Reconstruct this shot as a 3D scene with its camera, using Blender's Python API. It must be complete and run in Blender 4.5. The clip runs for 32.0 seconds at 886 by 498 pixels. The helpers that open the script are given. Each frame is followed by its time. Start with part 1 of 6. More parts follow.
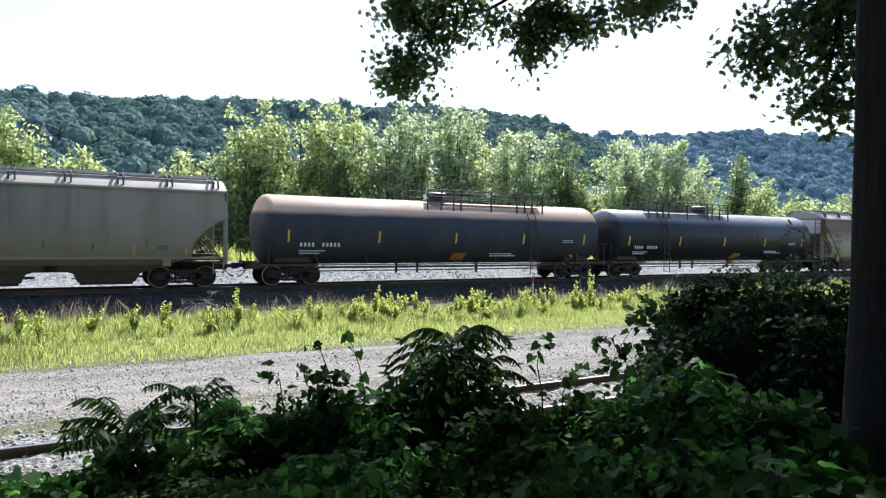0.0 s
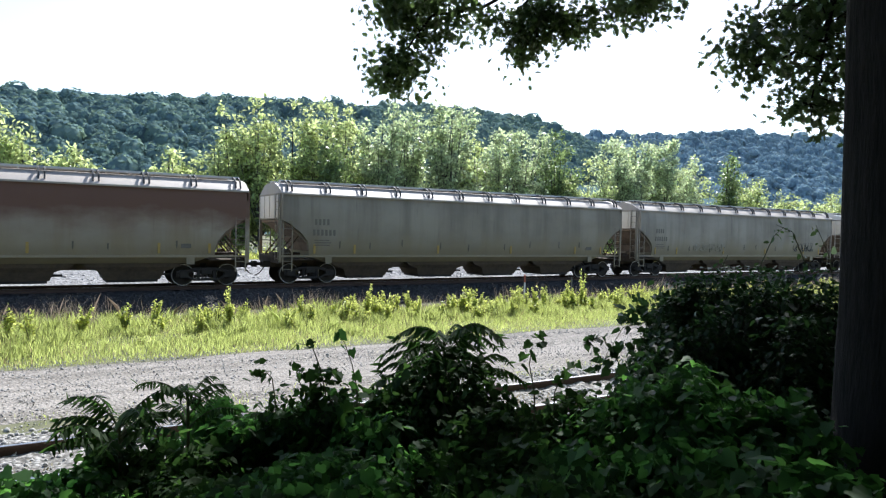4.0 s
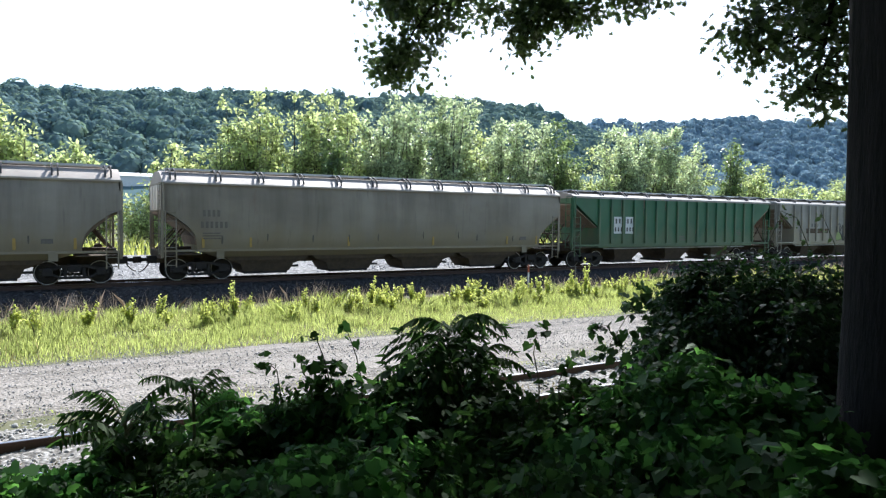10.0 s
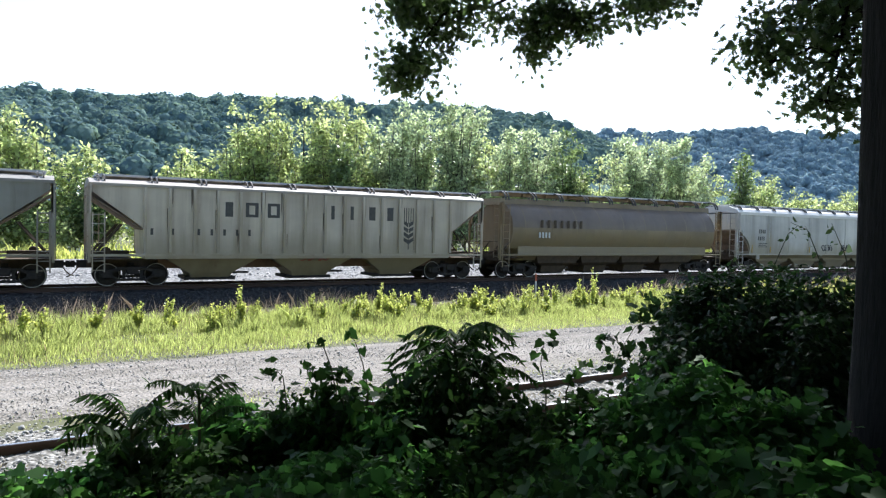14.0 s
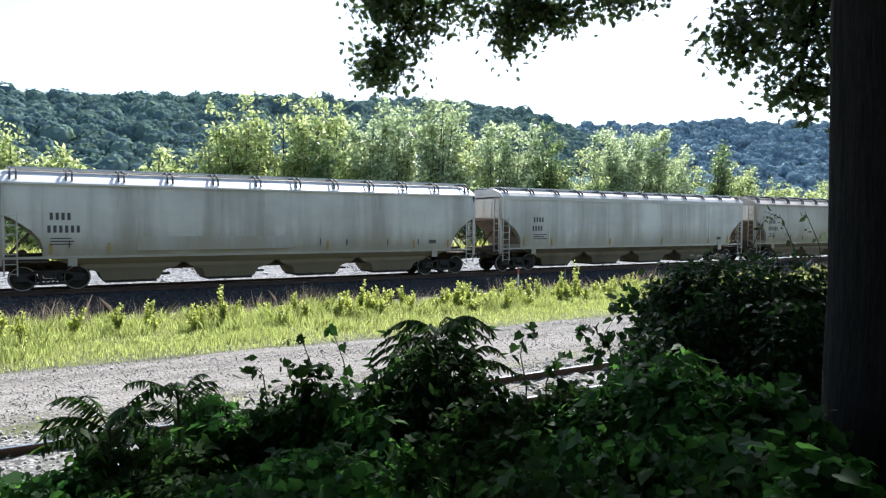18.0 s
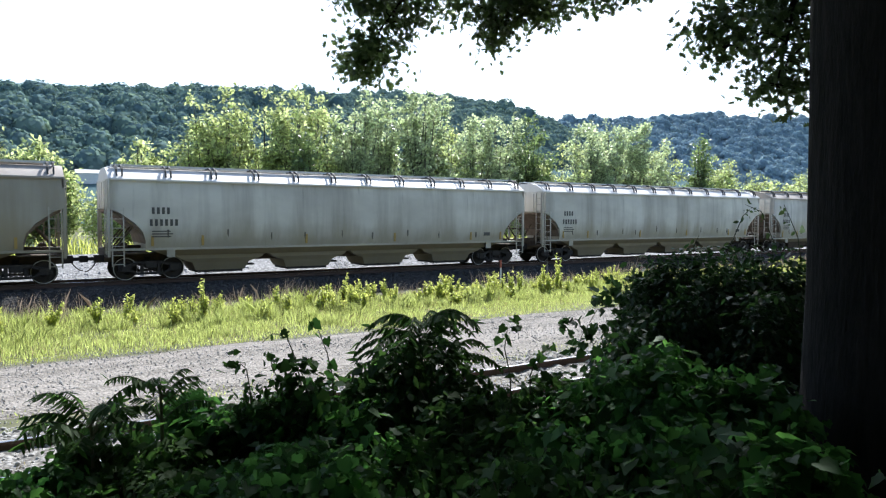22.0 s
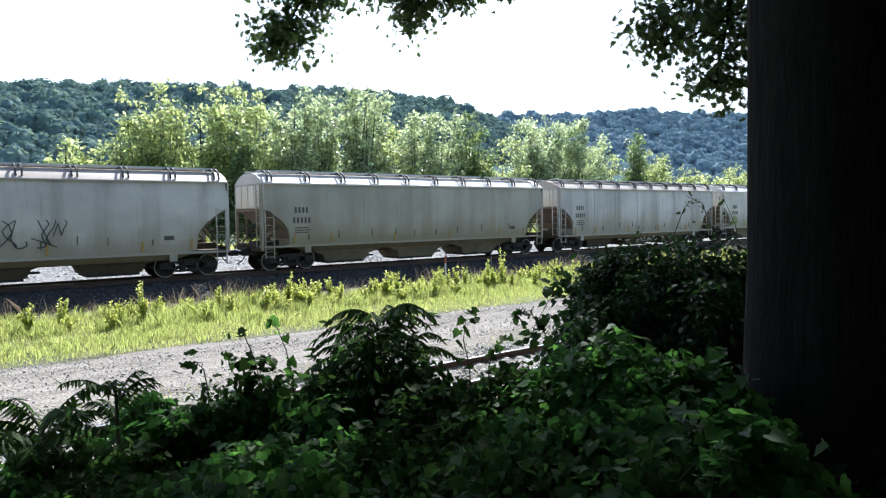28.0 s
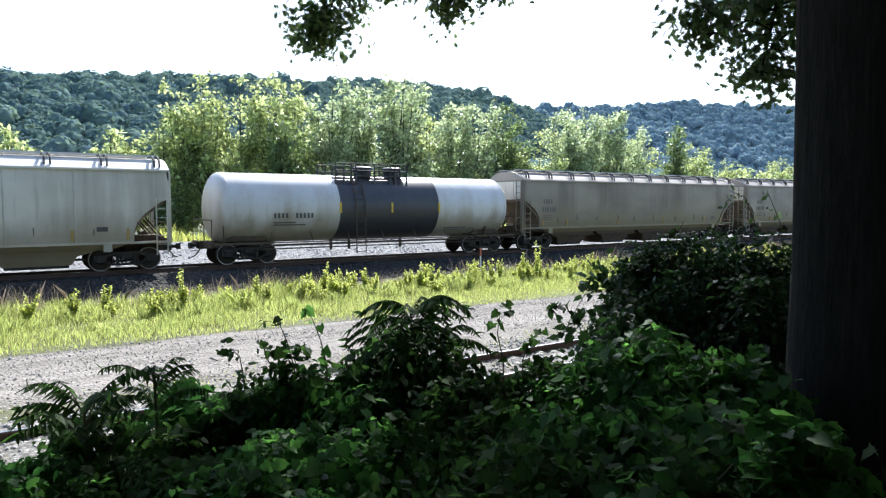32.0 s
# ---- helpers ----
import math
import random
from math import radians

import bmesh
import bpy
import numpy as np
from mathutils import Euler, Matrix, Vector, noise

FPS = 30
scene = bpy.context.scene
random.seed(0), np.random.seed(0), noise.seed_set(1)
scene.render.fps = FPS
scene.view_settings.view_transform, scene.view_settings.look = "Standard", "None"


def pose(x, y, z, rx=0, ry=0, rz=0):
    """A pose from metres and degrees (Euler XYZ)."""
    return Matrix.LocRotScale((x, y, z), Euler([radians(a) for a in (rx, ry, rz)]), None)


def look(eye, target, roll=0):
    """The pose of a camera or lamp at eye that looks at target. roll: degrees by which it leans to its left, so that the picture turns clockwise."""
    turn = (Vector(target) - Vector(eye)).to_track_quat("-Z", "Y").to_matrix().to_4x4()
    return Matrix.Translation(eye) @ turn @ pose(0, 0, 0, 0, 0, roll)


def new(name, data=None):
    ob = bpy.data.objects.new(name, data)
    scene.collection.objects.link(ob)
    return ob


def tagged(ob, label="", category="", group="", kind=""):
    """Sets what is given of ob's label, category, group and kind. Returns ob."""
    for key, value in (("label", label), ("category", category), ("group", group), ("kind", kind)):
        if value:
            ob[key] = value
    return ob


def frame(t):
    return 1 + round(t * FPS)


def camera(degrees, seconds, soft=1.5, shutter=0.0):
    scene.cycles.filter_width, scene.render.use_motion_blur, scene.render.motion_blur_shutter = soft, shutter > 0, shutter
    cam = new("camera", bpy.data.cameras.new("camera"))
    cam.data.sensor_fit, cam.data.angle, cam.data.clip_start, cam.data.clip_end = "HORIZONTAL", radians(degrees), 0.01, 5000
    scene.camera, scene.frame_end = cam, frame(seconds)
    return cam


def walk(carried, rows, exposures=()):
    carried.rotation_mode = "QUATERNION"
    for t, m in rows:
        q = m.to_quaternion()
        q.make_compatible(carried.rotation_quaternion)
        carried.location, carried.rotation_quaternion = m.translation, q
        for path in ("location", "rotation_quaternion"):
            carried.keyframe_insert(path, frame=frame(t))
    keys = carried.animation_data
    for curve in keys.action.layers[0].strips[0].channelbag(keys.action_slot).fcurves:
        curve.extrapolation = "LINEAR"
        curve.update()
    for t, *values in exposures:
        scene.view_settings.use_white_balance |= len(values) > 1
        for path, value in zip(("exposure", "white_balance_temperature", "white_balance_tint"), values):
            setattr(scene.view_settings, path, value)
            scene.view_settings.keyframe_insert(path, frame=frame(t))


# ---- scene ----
# The camera: a hand-held one on a bank beside the line; eye, yaw to the left of +y, pitch up, lean.
PATH = [
    (0, 0.024, 0.020, 2.614, -30.543, -1.528, 1.144),
    (0.5, 0.021, 0.019, 2.611, -30.603, -1.493, 1.438),
    (1, 0.018, 0.015, 2.612, -30.664, -1.366, 1.556),
    (1.5, 0.020, 0.015, 2.613, -30.737, -1.311, 1.396),
    (2, 0.018, 0.012, 2.612, -30.894, -1.311, 1.391),
    (2.5, 0.016, 0.016, 2.610, -30.982, -1.331, 1.495),
    (3, 0.015, 0.014, 2.611, -31.095, -1.362, 1.355),
    (3.5, 0.014, 0.016, 2.613, -31.188, -1.493, 1.303),
    (5.5, 0.012, 0.006, 2.610, -31.213, -1.802, 1.015),
    (6, 0.011, 0.008, 2.611, -31.194, -1.904, 0.797),
    (6.5, 0.010, 0.006, 2.612, -31.117, -2.052, 0.758),
    (7, 0.013, 0.006, 2.612, -31.064, -2.144, 0.789),
    (7.5, 0.014, 0.013, 2.610, -31.025, -2.160, 0.687),
    (8, 0.014, 0.008, 2.610, -30.939, -2.267, 0.548),
    (8.5, 0.017, 0.011, 2.608, -30.899, -2.285, 0.463),
    (9, 0.020, 0.012, 2.608, -30.898, -2.332, 0.391),
    (9.5, 0.017, 0.007, 2.607, -30.908, -2.324, 0.430),
    (10, 0.022, 0.019, 2.607, -30.939, -2.342, 0.534),
    (10.5, 0.021, 0.013, 2.607, -30.884, -2.374, 0.499),
    (11, 0.023, 0.017, 2.608, -30.801, -2.317, 0.658),
    (11.5, 0.026, 0.020, 2.608, -30.667, -2.202, 0.885),
    (12, 0.022, 0.016, 2.606, -30.531, -2.066, 1.155),
    (12.5, 0.022, 0.019, 2.609, -30.421, -1.991, 1.140),
    (13, 0.025, 0.025, 2.612, -30.382, -1.891, 0.965),
    (13.5, 0.026, 0.029, 2.611, -30.356, -1.833, 1.064),
    (14, 0.025, 0.030, 2.610, -30.303, -1.735, 1.233),
    (14.5, 0.027, 0.032, 2.610, -30.194, -1.744, 1.377),
    (16.5, 0.029, 0.019, 2.613, -30.375, -2.094, 1.007),
    (17, 0.037, 0.019, 2.608, -30.591, -1.990, 1.133),
    (17.5, 0.043, 0.011, 2.602, -30.983, -1.978, 0.128),
    (18, 0.049, 0.011, 2.603, -31.745, -2.096, 0.209),
    (18.5, 0.051, 0.013, 2.607, -32.533, -2.341, -0.226),
    (19, 0.048, 0.012, 2.604, -33.157, -2.497, -0.299),
    (19.5, 0.047, 0.015, 2.605, -33.465, -2.557, -0.444),
    (20, 0.041, 0.010, 2.605, -33.550, -2.655, -0.567),
    (20.5, 0.043, 0.007, 2.603, -33.568, -2.781, -0.736),
    (21, 0.047, 0.010, 2.601, -33.531, -2.876, -0.699),
    (21.5, 0.041, 0.014, 2.604, -33.404, -2.812, -0.411),
    (22, 0.037, 0.016, 2.605, -33.224, -2.657, 0.154),
    (22.5, 0.028, 0.009, 2.609, -33.117, -2.478, 0.447),
    (23, 0.027, 0.005, 2.608, -33.012, -2.252, 0.577),
    (23.5, 0.027, -0.007, 2.609, -33.567, -1.761, 0.922),
    (24, 0.024, -0.010, 2.609, -34.296, -1.422, 0.170),
    (24.5, 0.023, -0.016, 2.608, -35.168, -1.236, 0.341),
    (25, 0.014, -0.008, 2.613, -35.500, -1.117, 0.307),
    (25.5, 0.001, 0.015, 2.603, -36.035, -1.199, 0.694),
    (27.5, -0.079, 0.019, 2.602, -38.464, -2.714, -0.434),
    (28, -0.082, 0.025, 2.593, -38.030, -2.968, -0.708),
    (28.5, -0.070, 0.032, 2.589, -37.404, -3.228, -1.052),
    (29, -0.069, 0.028, 2.591, -36.874, -3.340, -1.088),
    (29.5, -0.058, 0.036, 2.588, -36.518, -3.449, -1.078),
    (30, -0.065, 0.027, 2.590, -36.235, -3.501, -1.039),
    (30.5, -0.058, 0.035, 2.584, -35.977, -3.513, -0.998),
    (31, -0.075, 0.035, 2.596, -35.708, -3.537, -0.473),
    (31.5, -0.079, 0.038, 2.591, -35.380, -3.559, -0.238),
    (32, -0.063, 0.046, 2.590, -35.081, -3.594, -0.144)
]


def hand_held(x, y, z, yaw, pitch, lean):
    a, b = radians(yaw), radians(pitch)
    ahead = Vector((-math.sin(a) * math.cos(b), math.cos(a) * math.cos(b), math.sin(b)))
    return look((x, y, z), Vector((x, y, z)) + ahead, lean)


EXPOSURE = 0.86  # stops
cam = camera(65.7, 32.0, soft=1.25)
walk(cam, [(t, hand_held(*row)) for t, *row in PATH], exposures=[(t, EXPOSURE + more, 6200, 10) for t, more in ((0.0, 0.0), (9.0, 0.02), (11.0, 0.13), (13.0, 0.1), (16.5, 0.04), (20.0, 0.0), (25.5, 0.02), (28.0, 0.14), (32.0, 0.17))])

# Light: a clear sky and a sun ahead of the camera, beyond the train.
SUN_AZIMUTH, SUN_ELEVATION = 40.0, 45.0  # degrees from +y towards +x, and above the horizon
world = bpy.data.worlds.new("sky")
scene.world = world
world.use_nodes = True
wn = world.node_tree.nodes
sky = wn.new("ShaderNodeTexSky")
sky.sky_type = "NISHITA"
sky.sun_disc = False
sky.sun_elevation = radians(SUN_ELEVATION)
sky.sun_rotation = radians(SUN_AZIMUTH)
sky.air_density, sky.dust_density, sky.ozone_density = 1.0, 1.3, 1.0
world.node_tree.links.new(sky.outputs[0], wn["Background"].inputs[0])
wn["Background"].inputs[1].default_value = 0.14
sun = new("sun", bpy.data.lights.new("sun", "SUN"))
sun.data.energy, sun.data.angle, sun.data.color = 5.0, radians(0.5), (1.0, 0.975, 0.94)
a, e = radians(SUN_AZIMUTH), radians(SUN_ELEVATION)
toward = Vector((math.sin(a) * math.cos(e), math.cos(a) * math.cos(e), math.sin(e)))
sun.matrix_world = look(toward * 100, (0, 0, 0))

# ---- materials ----


def shader(name):
    m = bpy.data.materials.new(name)
    m.use_nodes = True
    nt = m.node_tree
    return m, nt, nt.nodes, nt.nodes["Principled BSDF"]


def ramp(nt, source, stops):
    r = nt.nodes.new("ShaderNodeValToRGB")
    while len(r.color_ramp.elements) < len(stops):
        r.color_ramp.elements.new(0.5)
    for el, (p, c) in zip(r.color_ramp.elements, stops):
        el.position, el.color = p, (*c, 1)
    nt.links.new(source, r.inputs[0])
    return r.outputs[0]


def noise_tex(nt, scale, detail=4.0, rough=0.6, stretch=(1, 1, 1), space="Object"):
    co = nt.nodes.new("ShaderNodeTexCoord")
    mp = nt.nodes.new("ShaderNodeMapping")
    mp.inputs["Scale"].default_value = stretch
    n = nt.nodes.new("ShaderNodeTexNoise")
    n.inputs["Scale"].default_value, n.inputs["Detail"].default_value, n.inputs["Roughness"].default_value = scale, detail, rough
    nt.links.new(co.outputs[space], mp.inputs[0])
    nt.links.new(mp.outputs[0], n.inputs["Vector"])
    return n.outputs[0]


def blend(nt, factor, a, b, mode="MIX"):
    mx = nt.nodes.new("ShaderNodeMix")
    mx.data_type, mx.blend_type = "RGBA", mode
    for sock, v in ((mx.inputs[0], factor), (mx.inputs[6], a), (mx.inputs[7], b)):
        if isinstance(v, (tuple, float, int)):
            sock.default_value = (*v, 1) if isinstance(v, tuple) else v
        else:
            nt.links.new(v, sock)
    return mx.outputs[2]


def relief(nt, bsdf, height, strength, distance=0.02):
    b = nt.nodes.new("ShaderNodeBump")
    b.inputs["Strength"].default_value, b.inputs["Distance"].default_value = strength, distance
    nt.links.new(height, b.inputs["Height"])
    nt.links.new(b.outputs[0], bsdf.inputs["Normal"])


def plain(name, c1, c2, scale=6.0, rough=0.7, metal=0.0, bump=0.2, stretch=(1, 1, 1), detail=5.0):
    """Two tones mixed by a two-scale noise, with fine relief."""
    m, nt, nodes, bsdf = shader(name)
    big = noise_tex(nt, scale * 0.18, 3.0, 0.5, stretch)
    fine = noise_tex(nt, scale, detail, 0.7, stretch)
    col = blend(nt, ramp(nt, fine, [(0.3, (0, 0, 0)), (0.7, (1, 1, 1))]), c1, c2)
    col = blend(nt, 0.35, col, blend(nt, big, tuple(0.55 * v for v in c1), tuple(min(1, 1.3 * v) for v in c2)))
    nt.links.new(col, bsdf.inputs["Base Color"])
    bsdf.inputs["Roughness"].default_value, bsdf.inputs["Metallic"].default_value = rough, metal
    if bump:
        relief(nt, bsdf, fine, bump)
    return m


def car_paint(name, base, dirt=(0.10, 0.085, 0.065), amount=0.5, rust=0.15, rough=0.5, dust=0.65):
    """Weathered car paint: soft run-down streaks, broad blotches, tan road dust thrown up from the wheels, rust specks."""
    m, nt, nodes, bsdf = shader(name)
    info = nodes.new("ShaderNodeObjectInfo")
    co = nodes.new("ShaderNodeTexCoord")
    shift = nodes.new("ShaderNodeVectorMath")
    shift.operation = "MULTIPLY_ADD"
    nt.links.new(info.outputs["Random"], shift.inputs[0])
    shift.inputs[1].default_value = (37.0, 11.0, 0.0)
    nt.links.new(co.outputs["Object"], shift.inputs[2])

    def field(scale, detail, rough_, stretch):
        mp = nodes.new("ShaderNodeMapping")
        mp.inputs["Scale"].default_value = stretch
        n = nodes.new("ShaderNodeTexNoise")
        n.inputs["Scale"].default_value, n.inputs["Detail"].default_value, n.inputs["Roughness"].default_value = scale, detail, rough_
        nt.links.new(shift.outputs[0], mp.inputs[0])
        nt.links.new(mp.outputs[0], n.inputs["Vector"])
        return n.outputs[0]

    streak = field(0.9, 5.0, 0.6, (1.0, 1.0, 0.07))
    thin = field(3.2, 3.0, 0.5, (1.4, 1.4, 0.12))
    blotch = field(0.35, 4.0, 0.6, (0.7, 1, 1.3))
    fine = field(9.0, 6.0, 0.7, (1, 1, 0.5))
    col = blend(nt, ramp(nt, blotch, [(0.36, (0, 0, 0)), (0.64, (amount * 0.9,) * 3)]), base, tuple(0.5 * v + 0.5 * d for v, d in zip(base, dirt)))
    col = blend(nt, ramp(nt, streak, [(0.44, (0, 0, 0)), (0.70, (amount * 0.85,) * 3)]), col, dirt)
    col = blend(nt, ramp(nt, thin, [(0.62, (0, 0, 0)), (0.76, (amount * 0.5,) * 3)]), col, tuple(0.7 * d for d in dirt))
    sep = nodes.new("ShaderNodeSeparateXYZ")
    nt.links.new(co.outputs["Object"], sep.inputs[0])
    edge = nodes.new("ShaderNodeMath")
    edge.operation = "MULTIPLY_ADD"
    nt.links.new(streak, edge.inputs[0])
    edge.inputs[1].default_value = -2.9
    nt.links.new(sep.outputs[2], edge.inputs[2])
    col = blend(nt, ramp(nt, edge.outputs[0], [(0.15, (dust,) * 3), (1.5, (0, 0, 0))]), col, (0.30, 0.24, 0.14))
    spots = field(1.1, 8.0, 0.75, (1, 1, 0.35))
    col = blend(nt, ramp(nt, spots, [(0.60, (0, 0, 0)), (0.72, (rust,) * 3)]), col, (0.16, 0.055, 0.025))
    col = blend(nt, 0.22, col, blend(nt, fine, tuple(0.7 * v for v in base), base))
    nt.links.new(col, bsdf.inputs["Base Color"])
    nt.links.new(ramp(nt, blotch, [(0.3, (rough - 0.12,) * 3), (0.7, (rough + 0.2,) * 3)]), bsdf.inputs["Roughness"])
    relief(nt, bsdf, fine, 0.08, 0.01)
    return m


def leaf(name, c1, c2, glow, rough=0.45, share=0.5, shine=0.4, few=0.5):
    """Thin leaves: light comes through them as well as off them; every leaf has a tone of its own, few of them the lightest."""
    m, nt, nodes, bsdf = shader(name)
    geo = nodes.new("ShaderNodeNewGeometry")
    tone = ramp(nt, geo.outputs["Random Per Island"], [(0.0, (0, 0, 0)), (few, (0.3,) * 3), (0.5 + 0.5 * few, (0.75,) * 3), (1.0, (1, 1, 1))])
    col = blend(nt, tone, c1, c2)
    big = noise_tex(nt, 0.6, 2.0, 0.5)
    col = blend(nt, ramp(nt, big, [(0.35, (0, 0, 0)), (0.7, (0.35,) * 3)]), col, tuple(0.6 * a + 0.6 * b for a, b in zip(c1, c2)))
    nt.links.new(col, bsdf.inputs["Base Color"])
    bsdf.inputs["Roughness"].default_value = rough
    bsdf.inputs["Specular IOR Level"].default_value = shine
    tr = nodes.new("ShaderNodeBsdfTranslucent")
    nt.links.new(blend(nt, tone, tuple(0.42 * v for v in glow), glow), tr.inputs[0])
    mx = nodes.new("ShaderNodeMixShader")
    mx.inputs[0].default_value = share
    nt.links.new(bsdf.outputs[0], mx.inputs[1])
    nt.links.new(tr.outputs[0], mx.inputs[2])
    nt.links.new(mx.outputs[0], nodes["Material Output"].inputs[0])
    return m


def gravel(name, tones, scale, bump=0.9, patches=None, tracks=None):
    """Crushed stone: cells of differing tone with dark joints, and larger worn patches."""
    m, nt, nodes, bsdf = shader(name)
    co = nodes.new("ShaderNodeTexCoord")
    v = nodes.new("ShaderNodeTexVoronoi")
    v.inputs["Scale"].default_value = scale
    nt.links.new(co.outputs["Object"], v.inputs["Vector"])
    sep = nodes.new("ShaderNodeSeparateColor")
    nt.links.new(v.outputs["Color"], sep.inputs[0])
    col = ramp(nt, sep.outputs[0], [(0.0, tones[0]), (0.55, tones[1]), (1.0, tones[2])])
    col = blend(nt, ramp(nt, v.outputs["Distance"], [(0.35, (0, 0, 0)), (0.8, (0.75,) * 3)]), col, tuple(0.3 * c for c in tones[0]))
    big = noise_tex(nt, 0.5, 5.0, 0.6, (0.4, 1.0, 1.0))
    col = blend(nt, ramp(nt, big, [(0.40, (0, 0, 0)), (0.66, (0.6,) * 3)]), col, patches or tones[2])
    if tracks:
        worn = noise_tex(nt, 1.0, 5.0, 0.65, (0.10, 1.5, 1.0))
        col = blend(nt, ramp(nt, worn, [(0.44, (0, 0, 0)), (0.60, (0.75,) * 3)]), col, tracks)
        grit = noise_tex(nt, 5.0, 6.0, 0.75, (0.5, 1.0, 1.0))
        col = blend(nt, ramp(nt, grit, [(0.42, (0.28,) * 3), (0.55, (0, 0, 0))]), col, tuple(0.55 * c for c in tones[0]))
    nt.links.new(col, bsdf.inputs["Base Color"])
    bsdf.inputs["Roughness"].default_value = 0.95
    bsdf.inputs["Specular IOR Level"].default_value = 0.2
    relief(nt, bsdf, v.outputs["Distance"], bump, -0.03)
    return m


M_GROUND = plain("grassy_ground", (0.07, 0.085, 0.035), (0.15, 0.14, 0.075), 2.5, 0.95, bump=0.5)
M_ROAD = gravel("road_gravel", ((0.13, 0.118, 0.10), (0.25, 0.228, 0.20), (0.40, 0.37, 0.335)), 15, 1.0, (0.27, 0.245, 0.215), (0.32, 0.295, 0.265))
# Main-line ballast: the train's shade is darkened into its stone tones.
M_SHADEBALLAST = gravel("ballast", ((0.024, 0.023, 0.022), (0.044, 0.042, 0.040), (0.10, 0.095, 0.09)), 13, 1.0, (0.033, 0.032, 0.030))
M_SIDEBALLAST = gravel("weedy_ballast", ((0.17, 0.16, 0.145), (0.27, 0.26, 0.24), (0.42, 0.41, 0.39)), 13, 1.0, (0.2, 0.18, 0.14))
M_YARD = gravel("far_ballast", ((0.08, 0.08, 0.08), (0.28, 0.28, 0.28), (0.52, 0.515, 0.505)), 9, 1.0, (0.27, 0.27, 0.26))
M_STONE = plain("crushed_stone", (0.24, 0.23, 0.22), (0.44, 0.43, 0.41), 14, 0.9, bump=0.4)
# Shoulder stones: a dark copy of crushed stone with the same shade painted in.
M_SHADESTONE = plain("shaded_ballast_stone", (0.026, 0.025, 0.024), (0.066, 0.063, 0.06), 14, 0.9, bump=0.4)
M_RAIL = plain("rusty_rail", (0.07, 0.04, 0.03), (0.12, 0.075, 0.055), 14, 0.75, 0.3)
M_RAILTOP = plain("worn_rail_head", (0.45, 0.44, 0.43), (0.6, 0.59, 0.58), 20, 0.28, 1.0, 0.05)
M_TIE = plain("weathered_tie", (0.10, 0.085, 0.07), (0.26, 0.235, 0.21), 5, 0.95, bump=0.6, stretch=(4, 0.4, 4))
M_DARKTIE = plain("dark_tie", (0.022, 0.018, 0.015), (0.06, 0.05, 0.042), 5, 0.95, bump=0.6, stretch=(4, 0.4, 4))
M_WATER = plain("river_water", (0.03, 0.045, 0.04), (0.05, 0.07, 0.06), 2, 0.12, bump=0.1)
M_DARKSTEEL = plain("dark_truck_steel", (0.018, 0.016, 0.014), (0.055, 0.045, 0.038), 8, 0.85, 0.1)
M_WHEEL = plain("worn_wheel_steel", (0.022, 0.018, 0.015), (0.055, 0.044, 0.037), 10, 0.75, 0.2)
M_TREAD = plain("bright_wheel_rim", (0.34, 0.31, 0.27), (0.52, 0.48, 0.43), 14, 0.6, 0.0, 0.05)
M_UNDER = plain("grimy_underframe", (0.04, 0.030, 0.022), (0.13, 0.092, 0.058), 4, 0.9)
M_GALV = plain("galvanised_steel", (0.46, 0.46, 0.46), (0.62, 0.62, 0.61), 9, 0.5, 0.0)
M_SLOPE = plain("rusted_slope_sheet", (0.15, 0.105, 0.08), (0.30, 0.235, 0.18), 2.5, 0.85)
M_BLACKMARK = plain("black_lettering", (0.05, 0.05, 0.048), (0.11, 0.105, 0.095), 7, 0.7, bump=0)
M_WHITEMARK = plain("white_lettering", (0.55, 0.55, 0.53), (0.75, 0.75, 0.72), 7, 0.7, bump=0)
M_YELLOW = plain("yellow_reflector", (0.62, 0.42, 0.03), (0.78, 0.55, 0.05), 7, 0.5, bump=0)
M_OLDYELLOW = plain("faded_yellow_strip", (0.34, 0.21, 0.05), (0.50, 0.34, 0.10), 7, 0.6, bump=0)
M_ORANGE = plain("orange_panel", (0.62, 0.22, 0.03), (0.75, 0.33, 0.05), 7, 0.6, bump=0)
M_RED = plain("red_band", (0.40, 0.09, 0.05), (0.52, 0.14, 0.08), 7, 0.6, bump=0)

# ---- mesh tools ----


def box(bm, x0, x1, y0, y1, z0, z1):
    v = [bm.verts.new((x, y, z)) for x in (x0, x1) for y in (y0, y1) for z in (z0, z1)]
    for f in ((0, 1, 3, 2), (4, 6, 7, 5), (0, 4, 5, 1), (2, 3, 7, 6), (0, 2, 6, 4), (1, 5, 7, 3)):
        bm.faces.new([v[i] for i in f])


def rod(bm, a, b, r=0.02, n=6):
    """A round bar from a to b."""
    a, b = Vector(a), Vector(b)
    d = (b - a).normalized()
    s = d.orthogonal().normalized()
    c = d.cross(s)
    ring = [[bm.verts.new(p + r * (math.cos(k * math.tau / n) * s + math.sin(k * math.tau / n) * c)) for k in range(n)] for p in (a, b)]
    for k in range(n):
        bm.faces.new((ring[0][k], ring[0][(k + 1) % n], ring[1][(k + 1) % n], ring[1][k]))
    bm.faces.new(ring[0][::-1])
    bm.faces.new(ring[1])


def tube(bm, points, r=0.02, n=5):
    for a, b in zip(points, points[1:]):
        rod(bm, a, b, r, n)


